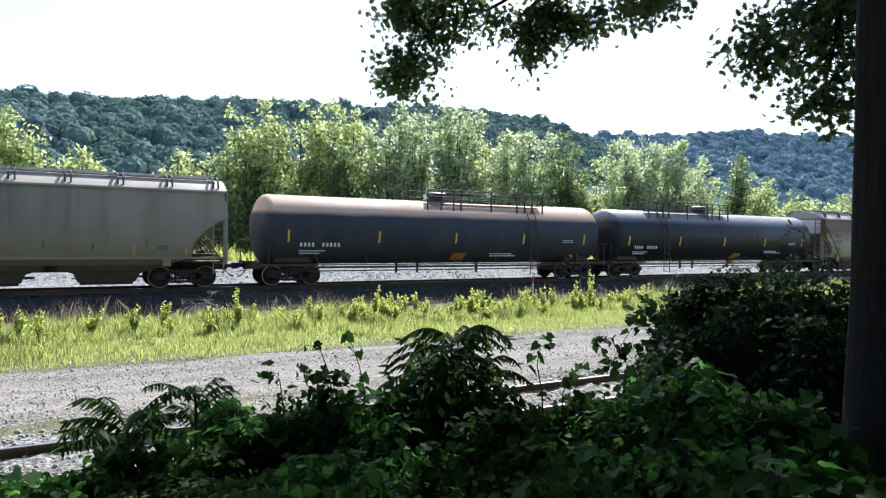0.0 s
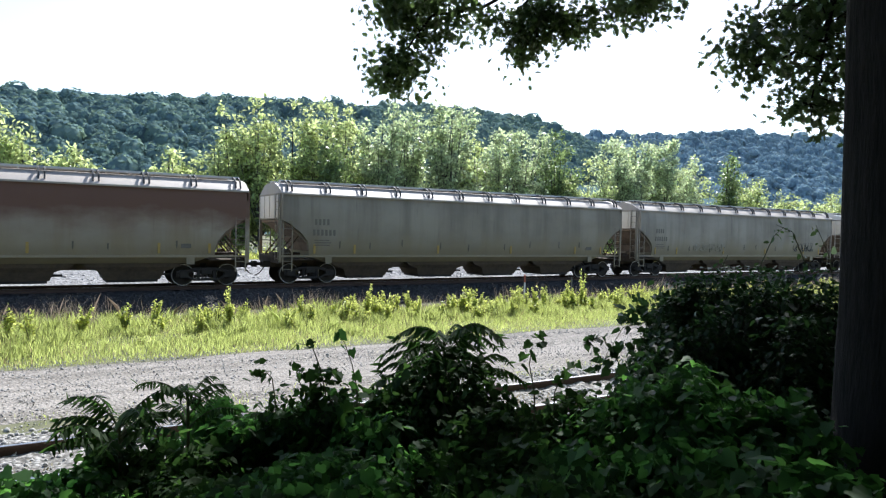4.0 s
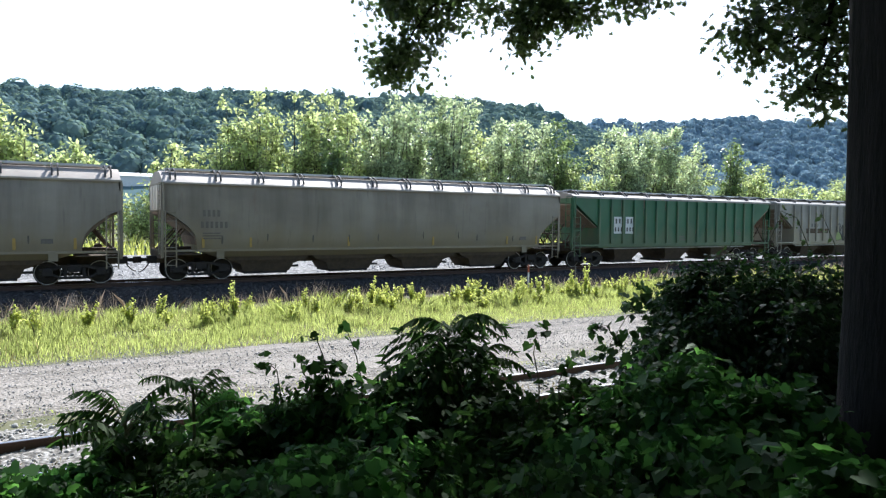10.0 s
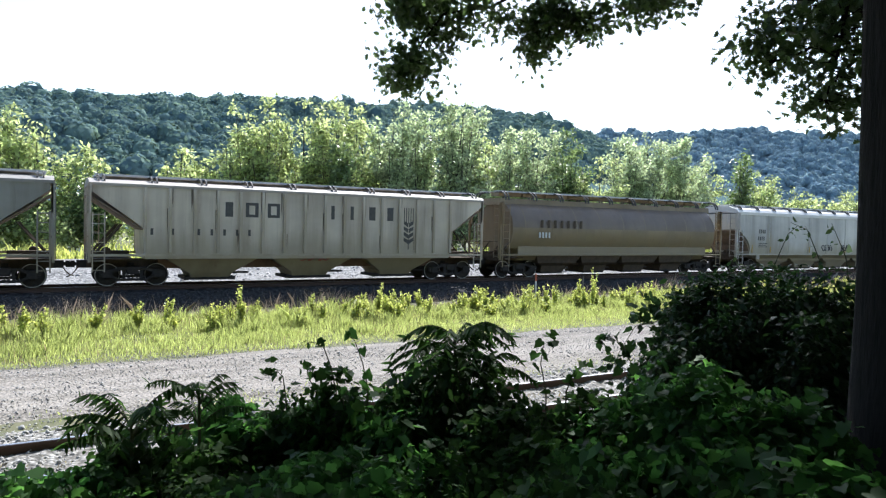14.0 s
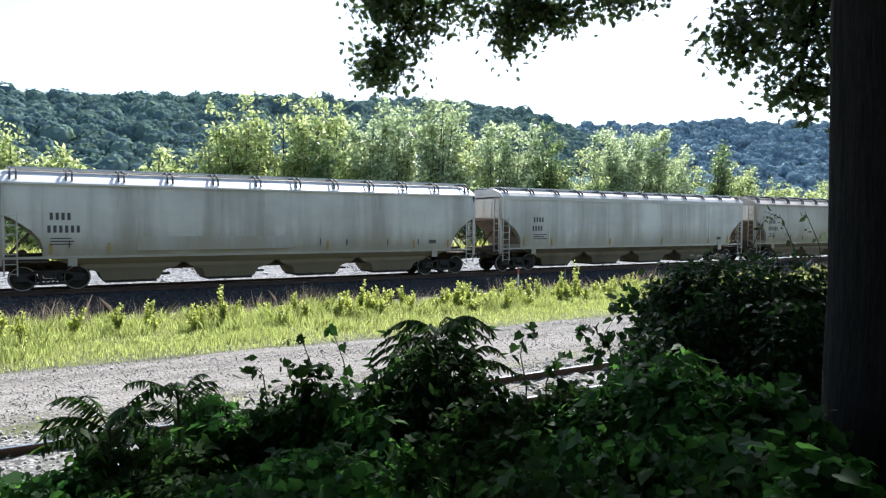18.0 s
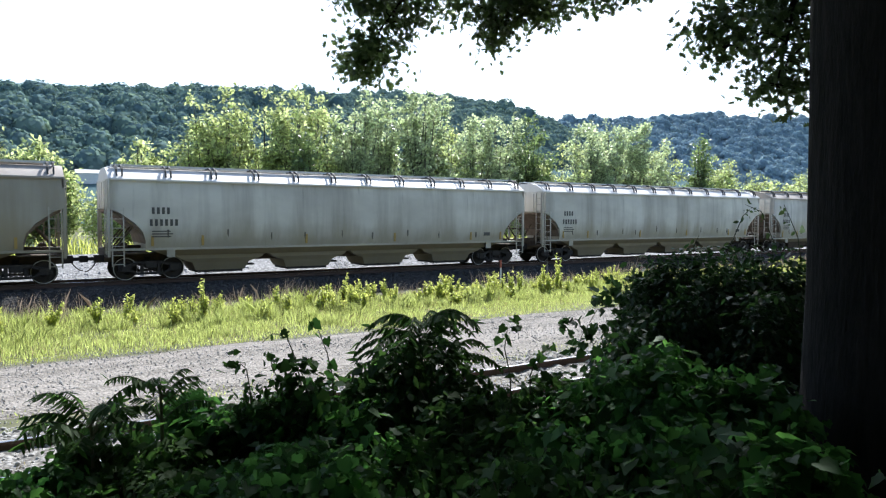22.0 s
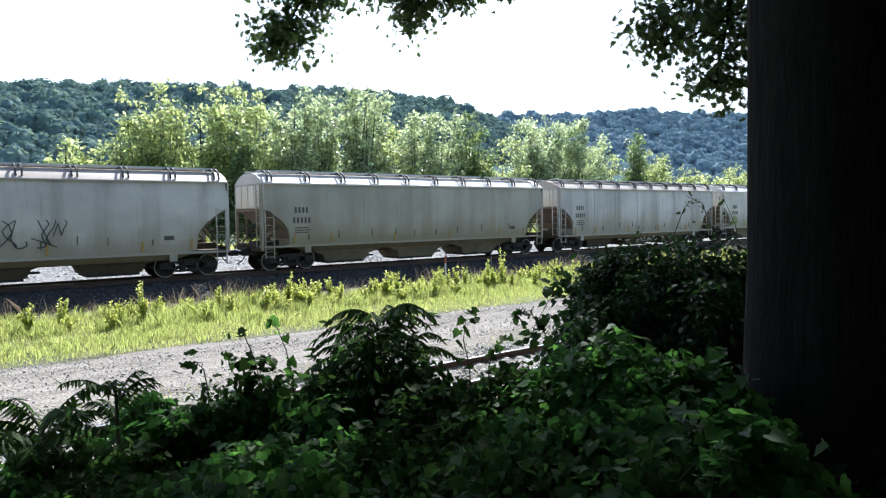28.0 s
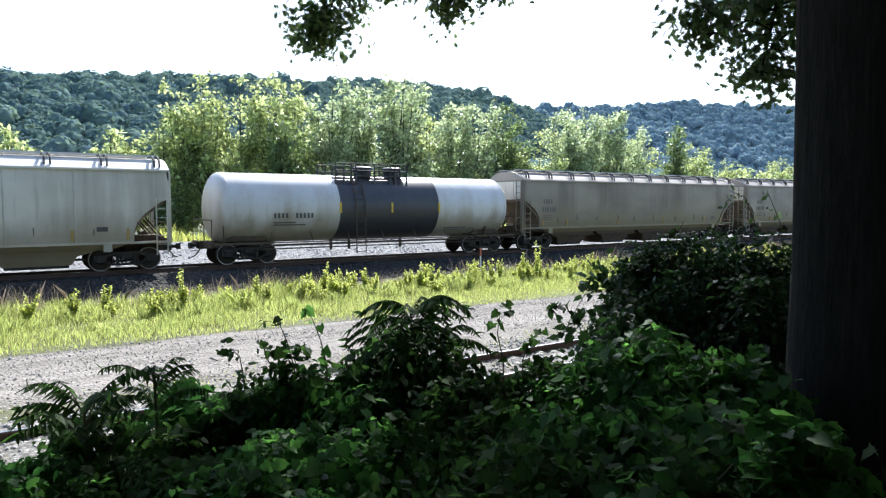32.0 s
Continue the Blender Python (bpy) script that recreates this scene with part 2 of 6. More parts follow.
def sweep(bm, profile, x0, x1, cap=True):
    """A closed profile of (y, z) carried along x."""
    rings = [[bm.verts.new((x, y, z)) for y, z in profile] for x in (x0, x1)]
    n = len(profile)
    for k in range(n):
        bm.faces.new((rings[0][k], rings[0][(k + 1) % n], rings[1][(k + 1) % n], rings[1][k]))
    if cap:
        bm.faces.new(rings[0][::-1])
        bm.faces.new(rings[1])


def slab(bm, outline, y0, y1):
    """A closed outline of (x, z) given thickness along y."""
    rings = [[bm.verts.new((x, y, z)) for x, z in outline] for y in (y0, y1)]
    n = len(outline)
    for k in range(n):
        bm.faces.new((rings[0][k], rings[0][(k + 1) % n], rings[1][(k + 1) % n], rings[1][k]))
    bm.faces.new(rings[0][::-1])
    bm.faces.new(rings[1])


def lathe(bm, stations, n=32, cy=0.0, cz=0.0, axis="x"):
    """Rings of (along, radius) about an axis."""
    rings = []
    for s, r in stations:
        ring = []
        for k in range(n):
            c, d = r * math.cos(k * math.tau / n), r * math.sin(k * math.tau / n)
            ring.append(bm.verts.new((s, cy + c, cz + d) if axis == "x" else (c, s, cz + d) if axis == "y" else (c, cy + d, s)))
        rings.append(ring)
    for p, q in zip(rings, rings[1:]):
        for k in range(n):
            bm.faces.new((p[k], p[(k + 1) % n], q[(k + 1) % n], q[k]))
    bm.faces.new(rings[0][::-1])
    bm.faces.new(rings[-1])


def mesh_of(name, bm, smooth=None, bevel=0.0):
    bmesh.ops.recalc_face_normals(bm, faces=bm.faces)
    if bevel:
        sharp = [e for e in bm.edges if len(e.link_faces) == 2 and e.calc_face_angle(0) > 0.6]
        bmesh.ops.bevel(bm, geom=sharp, offset=bevel, segments=2, affect="EDGES", profile=0.6)
    me = bpy.data.meshes.new(name)
    bm.to_mesh(me)
    bm.free()
    if smooth:
        me.shade_smooth()
        me.set_sharp_from_angle(angle=radians(smooth))
    me.materials.append(None)
    return me


def place(name, me, material, parent=None, label="", at=None):
    """One mesh object, under a thing or a part, with its own material."""
    ob = new(name, me)
    ob.material_slots[0].link = "OBJECT"
    ob.material_slots[0].material = material
    if parent:
        ob.parent = parent
    if at is not None:
        ob.matrix_basis = at
    if label:
        tagged(ob, label)
    return ob


def part(name, bm, material, parent=None, label="", smooth=None, bevel=0.0, at=None):
    return place(name, mesh_of(name, bm, smooth, bevel), material, parent, label, at)


KEPT = {}


def kept(key, build, smooth=None, bevel=0.0):
    """A mesh that alike parts share: built the first time it is asked for."""
    if key not in KEPT:
        bm = bmesh.new()
        build(bm)
        KEPT[key] = mesh_of(str(key[0]), bm, smooth, bevel)
    return KEPT[key]


def raw_mesh(name, verts, faces, material, smooth=False):
    """A large joined mesh from numpy arrays of corners and of equal-sized faces."""
    me = bpy.data.meshes.new(name)
    verts, faces = np.asarray(verts, np.float32), np.asarray(faces, np.int32)
    n, k = faces.shape
    me.vertices.add(len(verts))
    me.vertices.foreach_set("co", verts.ravel())
    me.loops.add(n * k)
    me.loops.foreach_set("vertex_index", faces.ravel())
    me.polygons.add(n)
    me.polygons.foreach_set("loop_start", np.arange(0, n * k, k, dtype=np.int32))
    me.update(calc_edges=True)
    me.validate()
    if smooth:
        me.shade_smooth()
    me.materials.append(material)
    return me


# ---- the setting: ground, road, two tracks, river, far hills ----
# x runs along the line, y away from the camera; z = 0 is the main line's rail head.
LINE_Y = 31.2
SIDING_Y, SIDING_Z = 10.08, -0.42


def smoothstep(a, b, v):
    w = np.clip((v - a) / (b - a), 0, 1)
    return w * w * (3 - 2 * w)


def wobble(x, y, f, seed=0.0):
    return np.sin(x * f + 1.7 * np.sin(y * f * 0.8 + seed)) * np.cos(y * f * 1.1 + 1.3 * np.sin(x * f * 0.7 + 2 * seed))


def ground_z(x, y):
    """The bank under the camera, the flat strip with both tracks, the drop to the river, the far shore."""
    bank = 0.95 * (1 - smoothstep(4.2, 7.9, y))
    z = -0.62 + bank + 0.62 * (1 - smoothstep(5.0, 8.3, y)) * 0.95
    z = z + 0.05 * wobble(x, y, 0.9, 1.0) * (1 - smoothstep(6.5, 8.5, y)) + 0.025 * wobble(x, y, 0.55, 2.0)
    z = z - 7.5 * smoothstep(60, 85, y)
    z = z + 7.0 * smoothstep(300, 340, y)
    return z


gy = np.concatenate([np.linspace(-60, -8, 9), np.linspace(-6, 30, 73), np.linspace(31, 100, 36), np.linspace(120, 400, 15), np.linspace(500, 2600, 10)])
gx = np.concatenate([np.linspace(-2500, -100, 9), np.linspace(-80, -16, 17), np.linspace(-14, 60, 121), np.linspace(64, 200, 28), np.linspace(250, 2600, 10)])
X, Y = np.meshgrid(gx, gy, indexing="ij")
V = np.stack([X, Y, ground_z(X, Y)], -1).reshape(-1, 3)
ii, jj = np.meshgrid(np.arange(len(gx) - 1), np.arange(len(gy) - 1), indexing="ij")
q0 = (ii * len(gy) + jj).ravel()
ground = new("ground", raw_mesh("ground", V, np.stack([q0, q0 + len(gy), q0 + len(gy) + 1, q0 + 1], 1), M_GROUND, True))
tagged(ground, "bare earth and thin grass of the trackside", "ground", kind="structure")


def strip(name, y0, y1, z, material, label, x0=-80, x1=220, edge=0.25, step=0.5, crown=0.0, rise=0.0, kind="structure", category="ground"):
    """A flat strip of surface along the line with ragged edges and a shallow crown."""
    xs = np.arange(x0, x1 + step, step)
    cols = np.linspace(0, 1, 13)
    a = y0 + edge * wobble(xs, 0 * xs + y0, 0.5, 3.0) + 0.4 * edge * wobble(xs, 0 * xs, 2.1, 1.0)
    b = y1 + edge * wobble(xs, 0 * xs + y1, 0.45, 5.0) + 0.4 * edge * wobble(xs, 0 * xs, 1.9, 4.0)
    yy = a[:, None] + (b - a)[:, None] * cols
    xx = np.repeat(xs[:, None], 13, 1)
    zz = z + rise * smoothstep(0.0, 0.8, cols)[None, :] + crown * np.sin(cols * math.pi)[None, :] + 0.014 * wobble(xx, yy, 1.3, 2.0) - 0.05 * ((cols == 0) | (cols == 1))[None, :]
    v = np.stack([xx, yy, zz], -1).reshape(-1, 3)
    i, j = np.meshgrid(np.arange(len(xs) - 1), np.arange(12), indexing="ij")
    k = (i * 13 + j).ravel()
    ob = new(name, raw_mesh(name, v, np.stack([k, k + 13, k + 14, k + 1], 1), material, True))
    return tagged(ob, label, category, kind=kind)


strip("road", 12.2, 17.3, -0.575, M_ROAD, "pale dusty gravel access road beside the siding", crown=0.02, category="road")


def ballast_bed(name, y, half_top, half_foot, z_top, z_foot, material, label):
    """A trackbed of loose stone with sloping shoulders, its surface broken up stone by stone."""
    xs = np.concatenate([np.arange(-80, -10, 1.0), np.arange(-10, 60, 0.16), np.arange(60, 221, 1.0)])
    cols = np.concatenate([np.linspace(-half_foot, -half_top, 12)[:-1], np.linspace(-half_top, half_top, 14), np.linspace(half_top, half_foot, 12)[1:]])
    xx, cc = np.meshgrid(xs, cols, indexing="ij")
    rise = np.clip((half_foot - np.abs(cc)) / (half_foot - half_top), 0, 1)
    rng = np.random.default_rng(7)
    zz = z_foot + (z_top - z_foot) * rise + rng.normal(0, 0.018, xx.shape) + 0.03 * wobble(xx, cc, 0.8)
    v = np.stack([xx, cc + y + 0.15 * wobble(xx, cc, 0.4) * (rise < 0.1), zz], -1).reshape(-1, 3)
    n = len(cols)
    i, j = np.meshgrid(np.arange(len(xs) - 1), np.arange(n - 1), indexing="ij")
    k = (i * n + j).ravel()
    return tagged(new(name, raw_mesh(name, v, np.stack([k, k + n, k + n + 1, k + 1], 1), material)), label, "ballast", kind="structure")


ballast_bed("main_ballast", LINE_Y, 2.0, 5.3, -0.20, -0.66, M_SHADEBALLAST, "grey crushed-stone ballast under the main line, the train's shade painted in")
ballast_bed("siding_ballast", SIDING_Y, 1.6, 2.7, SIDING_Z - 0.15, -0.68, M_SIDEBALLAST, "pale weedy ballast under the rusty siding")
strip("far_ballast", 36.2, 45.5, -0.56, M_YARD, "sunlit bank of pale grey stone beyond the main line", rise=0.95)
water = strip("river", 88, 305, -6.5, M_WATER, "green-brown river water below the far hills", x0=-2400, x1=2500, step=50.0, category="water")

RAIL = [(-0.068, -0.172), (0.068, -0.172), (0.068, -0.160), (0.010, -0.145), (0.010, -0.045), (0.036, -0.035), (0.036, 0.0), (-0.036, 0.0), (-0.036, -0.035), (-0.010, -0.045), (-0.010, -0.145), (-0.068, -0.160)]


def railway(name, y, z, label, x0, x1):
    """Two rails with bright heads on ties."""
    track = tagged(new(name), label, "railway track", kind="structure")
    for side in (-0.755, 0.755):
        bm = bmesh.new()
        sweep(bm, [(y + side + p, z + q - 0.004) for p, q in RAIL], x0, x1)
        rail = part("rail", bm, M_RAIL, track)
        bm = bmesh.new()
        sweep(bm, [(y + side - 0.03, z - 0.003), (y + side + 0.03, z - 0.003), (y + side + 0.024, z + 0.002), (y + side - 0.024, z + 0.002)], x0, x1)
        part("rail_head", bm, M_RAILTOP, rail, "bright worn running surface")
    return track


main_track = railway("main_track", LINE_Y, 0.0, "main line rails on timber ties in grey ballast", -80, 220)
siding_track = railway("siding_track", SIDING_Y, SIDING_Z, "rusty siding rails on old weathered ties", -80, 120)

# ---- the train ----
# Every car stands at the origin of its own space: x from its trailing body end, y across, z above the rail head.
SPEED = 15.728
AXLE, WHEEL_R = 1.83, 0.46
WHEELSETS, TRAIN = [], []


def wheelset_mesh(bm):
    rod(bm, (0, -0.7, 0), (0, 0.7, 0), 0.085, 10)
    for s in (-1, 1):
        lathe(bm, [(s * 0.675, WHEEL_R + 0.025), (s * 0.70, WHEEL_R + 0.025), (s * 0.71, WHEEL_R), (s * 0.80, WHEEL_R - 0.006), (s * 0.80, WHEEL_R - 0.06), (s * 0.76, WHEEL_R - 0.075), (s * 0.745, 0.20), (s * 0.80, 0.12), (s * 0.80, 0.02)], 28, axis="y")
    n = 28
    for s in (-1, 1):
        rings = [[bm.verts.new((r * math.cos(k * math.tau / n), s * 0.804, r * math.sin(k * math.tau / n))) for k in range(n)] for r in (WHEEL_R - 0.004, WHEEL_R - 0.034)]
        for k in range(n):
            bm.faces.new((rings[0][k], rings[0][(k + 1) % n], rings[1][(k + 1) % n], rings[1][k])).material_index = 1


def side_frame_mesh(bm):
    """A cast side frame: arched top chord, dropped spring seat, journal ends with openings between."""
    top = [(-1.2, 0.62), (-0.75, 0.68), (-0.45, 0.78), (0.45, 0.78), (0.75, 0.68), (1.2, 0.62)]
    low = [(1.2, 0.38), (0.82, 0.40), (0.52, 0.22), (-0.52, 0.22), (-0.82, 0.40), (-1.2, 0.38)]
    for a, b in zip(top, top[1:]):
        slab(bm, [a, b, (b[0], b[1] - 0.13), (a[0], a[1] - 0.13)], -0.08, 0.08)
    for a, b in zip(low, low[1:]):
        slab(bm, [a, b, (b[0], b[1] + 0.10), (a[0], a[1] + 0.10)], -0.08, 0.08)
    for s in (-1, 1):
        box(bm, s * 0.915 - 0.17, s * 0.915 + 0.17, -0.11, 0.11, 0.36, 0.66)
        box(bm, s * 0.32 - 0.06, s * 0.32 + 0.06, -0.07, 0.07, 0.28, 0.70)
    for k in (-0.16, 0.0, 0.16):
        for z in range(4):
            lathe(bm, [(0.33 + z * 0.05, 0.07), (0.355 + z * 0.05, 0.07)], 8, axis="z") if k == 0 else box(bm, k - 0.06, k + 0.06, -0.05, 0.05, 0.33 + z * 0.05, 0.36 + z * 0.05)


def truck(parent, x):
    """A two-axle truck: bolster, two side frames with springs, two wheel sets that turn."""
    def bolster(bm):
        box(bm, -0.22, 0.22, -1.12, 1.12, 0.50, 0.78)
        box(bm, -0.12, 0.12, -0.3, 0.3, 0.78, 0.92)
        for s in (-1, 1):
            box(bm, s * 0.42 - 0.05, s * 0.42 + 0.05, -0.85, 0.85, 0.32, 0.44)
    body = place("truck", kept(("truck",), bolster), M_DARKSTEEL, parent, "dark cast-steel two-axle truck", Matrix.Translation((x, 0, 0)))
    for s in (-1, 1):
        place("side_frame", kept(("side_frame",), side_frame_mesh, bevel=0.012), M_DARKSTEEL, body, at=Matrix.Translation((0, s * 1.0, 0)))
        w = place("wheel_set", kept(("wheel_set",), wheelset_mesh, 35), M_WHEEL, body, "steel wheels pressed on their axle")
        if len(w.data.materials) < 2:
            w.data.materials.append(M_TREAD)
        w.matrix_parent_inverse = Matrix.Translation((s * AXLE / 2, 0, WHEEL_R))
        WHEELSETS.append(w)
    return body


def coupler(parent, x, s):
    """Draft box, shank and knuckle, with a hanging air hose; s is the way it points."""
    def build(bm):
        box(bm, -0.25, 0.35, -0.2, 0.2, 0.72, 1.02)
        box(bm, 0.30, 0.62, -0.07, 0.07, 0.80, 0.94)
        box(bm, 0.58, 0.735, -0.16, 0.10, 0.74, 1.0)
        box(bm, 0.66, 0.735, 0.10, 0.2, 0.76, 0.98)
    def hose(bm):
        pts = [(0.30 + 0.42 * k / 8, 0.28, 0.80 - 0.42 * math.sin(math.pi * 0.5 * k / 8) ** 0.8) for k in range(9)]
        tube(bm, pts, 0.024, 6)
    turn = Matrix.Translation((x, 0, 0)) @ (Matrix.Identity(4) if s > 0 else Matrix.Rotation(math.pi, 4, "Z"))
    c = place("coupler", kept(("coupler",), build, bevel=0.015), M_DARKSTEEL, parent, "rusty knuckle coupler", turn)
    place("air_hose", kept(("air_hose",), hose), M_UNDER, c)
    return c


def ladder(parent, x, y, z0, z1, material, wide=0.42, across=False):
    def build(bm):
        for s in (-wide / 2, wide / 2):
            box(bm, s - 0.025, s + 0.025, -0.015, 0.015, z0, z1)
        for k in range(int((z1 - z0) / 0.36) + 1):
            rod(bm, (-wide / 2, 0, z0 + 0.08 + k * 0.36), (wide / 2, 0, z0 + 0.08 + k * 0.36), 0.016, 5)
    at = Matrix.Translation((x, y, 0)) @ (Matrix.Rotation(math.pi / 2, 4, "Z") if across else Matrix.Identity(4))
    return place("ladder", kept(("ladder", z0, z1, wide), build), material, parent, at=at)


def lettering(parent, x, z, count, h, material, y=-1.6, spacing=0.72, skip=()):
    """A line of characters as plain bars."""
    for k in range(count):
        if k not in skip:
            bm = bmesh.new()
            box(bm, 0, h * 0.40, -0.004, 0.004, 0, h)
            part("character", bm, material, parent, at=Matrix.Translation((x + k * h * spacing, y, z)))


def small_print(parent, x, z, lines, width, material, y=-1.6):
    bm = bmesh.new()
    rng = random.Random(int(x * 100))
    for k in range(lines):
        w = width * rng.uniform(0.6, 1.0)
        box(bm, x, x + w, y - 0.003, y + 0.003, z - k * 0.11, z - k * 0.11 + 0.045)
    return part("small_print", bm, material, parent)


def scribble(parent, x, z, width, height, strokes, material, y=None, seed=1, thick=0.05):
    """Spray-can loops and zigzags with no reading."""
    bm = bmesh.new()
    rng = random.Random(seed)
    for k in range(strokes):
        cx, w = x + width * (k + 0.5) / strokes, 0.75 * width / strokes
        a0, turn = rng.uniform(0, 6.28), rng.choice((-1, 1)) * rng.uniform(3.5, 6.0)
        pts = [(cx + w * math.cos(a0 + turn * t / 11) * (0.6 + 0.4 * math.sin(t)), z + height * (0.5 + 0.48 * math.sin(a0 + turn * t / 11))) for t in range(12)]
        pts += [(cx + w * rng.uniform(-0.8, 0.8), z + height * rng.random()) for _ in range(2)]
        for (ax, az), (bx, bz) in zip(pts, pts[1:]):
            d = Vector((bx - ax, bz - az))
            if d.length > 1e-4:
                n = Vector((-d.y, d.x)).normalized() * thick / 2
                slab(bm, [(ax + n.x, az + n.y), (bx + n.x, bz + n.y), (bx - n.x, bz - n.y), (ax - n.x, az - n.y)], y - 0.004, y + 0.02)
    return part("graffiti", bm, material, parent, "loose spray-painted scrawl")


def upper_tint(material, low, high, colour, rough=0.3):
    """Tints upper parts by height: dust, rust stain, and sunlight painted on tank tops."""
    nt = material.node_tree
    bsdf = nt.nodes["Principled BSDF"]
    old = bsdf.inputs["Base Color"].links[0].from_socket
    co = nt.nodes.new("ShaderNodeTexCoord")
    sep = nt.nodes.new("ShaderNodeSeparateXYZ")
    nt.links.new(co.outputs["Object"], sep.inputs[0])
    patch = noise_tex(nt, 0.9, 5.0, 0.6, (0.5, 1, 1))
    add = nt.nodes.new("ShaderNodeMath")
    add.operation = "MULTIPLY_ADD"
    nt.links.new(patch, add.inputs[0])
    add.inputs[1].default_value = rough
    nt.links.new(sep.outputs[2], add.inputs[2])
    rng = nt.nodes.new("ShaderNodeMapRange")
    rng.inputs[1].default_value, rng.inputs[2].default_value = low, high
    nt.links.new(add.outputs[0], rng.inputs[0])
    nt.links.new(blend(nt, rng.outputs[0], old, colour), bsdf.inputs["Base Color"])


def thing_car(label, category, u):
    car = tagged(new("hopper_car" if "hopper" in category else "tank_car"), label, category, group="cars of the freight train")
    car.matrix_basis = Matrix.Translation((u, LINE_Y, 0))
    TRAIN.append((car, u))
    return car


HALF = 1.58


def side_y(z, style="smooth", sill=1.28):
    """Half width of a hopper's side at a height: the smooth-sided cars bulge, the ribbed ones are flat."""
    if style in ("ribbed", "barrel"):
        return HALF
    swell = 0.55 if style == "square" else 1.0
    w = np.interp(z, [0.9, sill, sill + 0.4, 2.2, 2.75, 3.2, 3.65, 4.07], [1.12, 1.42, 1.53, 1.59, 1.605, 1.60, 1.575, 1.52])
    return HALF + swell * (float(w) - HALF)


def covered_hopper(u, length, label, paint, roof_paint, style="smooth", bays=4, sill=1.28, chute_paint=None, mark=M_BLACKMARK, marks=None, digits=6, print_at=True, ribs=(), apart=False):
    """A covered hopper: side body with cut-away ends, roof, hatches, running boards, chutes, ladders, trucks, couplers."""
    L, top = length, 4.07
    car = thing_car(label, "hopper car", u)
    chute_paint = chute_paint or M_UNDER
    mark = M_FADED if paint in (GREY, BEIGE, RUSTY) else mark
    marks = marks or ((2.25, 2.72) if style == "square" else (1.6, 2.70))
    if style == "ribbed":
        half = [(0.12, top), (0.12, 3.72), (1.95, 2.35), (2.0, 1.12 if sill > 1 else sill)]
    elif style == "barrel":
        half = [(0.75, top), (0.75, 3.1), (0.85, 2.0), (1.1, sill)]
    else:
        half = [(0.0, top), (0.0, 2.92), (0.42, 2.74), (0.98, 2.32), (1.28, 1.96), (1.38, 1.62), (1.38, sill)]
    outline = half + [(L - x, z) for x, z in reversed(half)]
    bm = bmesh.new()
    if style == "barrel":
        prof = [(HALF * math.sin(a) * 1.03, 2.62 + 1.62 * math.cos(a)) for a in np.linspace(-2.25, 2.25, 30)]
        sweep(bm, prof, 0.75, L - 0.75)
        part("body", bm, paint, car, smooth=40)
        bm = bmesh.new()
        sweep(bm, [(-1.36, 1.72), (-1.40, 1.22), (-1.1, 0.95), (1.1, 0.95), (1.40, 1.22), (1.36, 1.72)], 1.3, L - 1.3)
        part("lower_shell", bm, paint, car, "grimy brown lower shell", bevel=0.02)
        bm = bmesh.new()
        for s in (-1, 1):
            arc = [((HALF * 1.03 + 0.006) * s * math.sin(a), 2.62 + 1.626 * math.cos(a)) for a in np.linspace(0.35, 1.5, 14)]
            for (y0, z0), (y1, z1) in zip(arc, arc[1:]):
                bm.faces.new([bm.verts.new(p) for p in ((0.75, y0, z0), (L - 0.75, y0, z0), (L - 0.75, y1, z1), (0.75, y1, z1))])
        bmesh.ops.remove_doubles(bm, verts=bm.verts, dist=0.0005)
        part("upper_shell", bm, UPPERBROWN, car, "darker brown upper shell", smooth=40)
    elif style == "ribbed":
        slab(bm, outline, -HALF, HALF)
        part("body", bm, paint, car, bevel=0.02)
    else:
        xs, zs = [q[0] for q in half], [q[1] for q in half]
        levels = [top, 3.86, 3.6, 3.35, 3.1, 2.92, 2.74, 2.52, 2.32, 2.12, 1.96, 1.78, 1.62, 1.5, sill]
        rings = []
        for z in levels:
            x0, w = float(np.interp(-z, [-q for q in zs], xs)), side_y(z, style, sill)
            rings.append([bm.verts.new(q) for q in ((x0, -w, z), (L - x0, -w, z), (L - x0, w, z), (x0, w, z))])
        for r0, r1 in zip(rings, rings[1:]):
            for i in range(4):
                bm.faces.new((r0[i], r0[(i + 1) % 4], r1[(i + 1) % 4], r1[i]))
        bm.faces.new(rings[0])
        bm.faces.new(rings[-1][::-1])
        part("body", bm, paint, car, smooth=30)
        bm = bmesh.new()
        rings = [[bm.verts.new(q) for q in ((x0, -w, z), (L - x0, -w, z), (L - x0, w, z), (x0, w, z))] for x0, w, z in ((1.5, side_y(sill, style, sill) - 0.004, sill - 0.01), (1.9, 1.30, sill - 0.16), (2.3, 1.14, sill - 0.30))]
        for r0, r1 in zip(rings, rings[1:]):
            for i in range(4):
                bm.faces.new((r0[i], r0[(i + 1) % 4], r1[(i + 1) % 4], r1[i]))
        bm.faces.new(rings[0])
        bm.faces.new(rings[-1][::-1])
        part("lower_shell", bm, DUSTCHUTE if chute_paint == M_UNDER else chute_paint, car, "dusty inward-curving lower shell", smooth=40)
    # roof
    bm = bmesh.new()
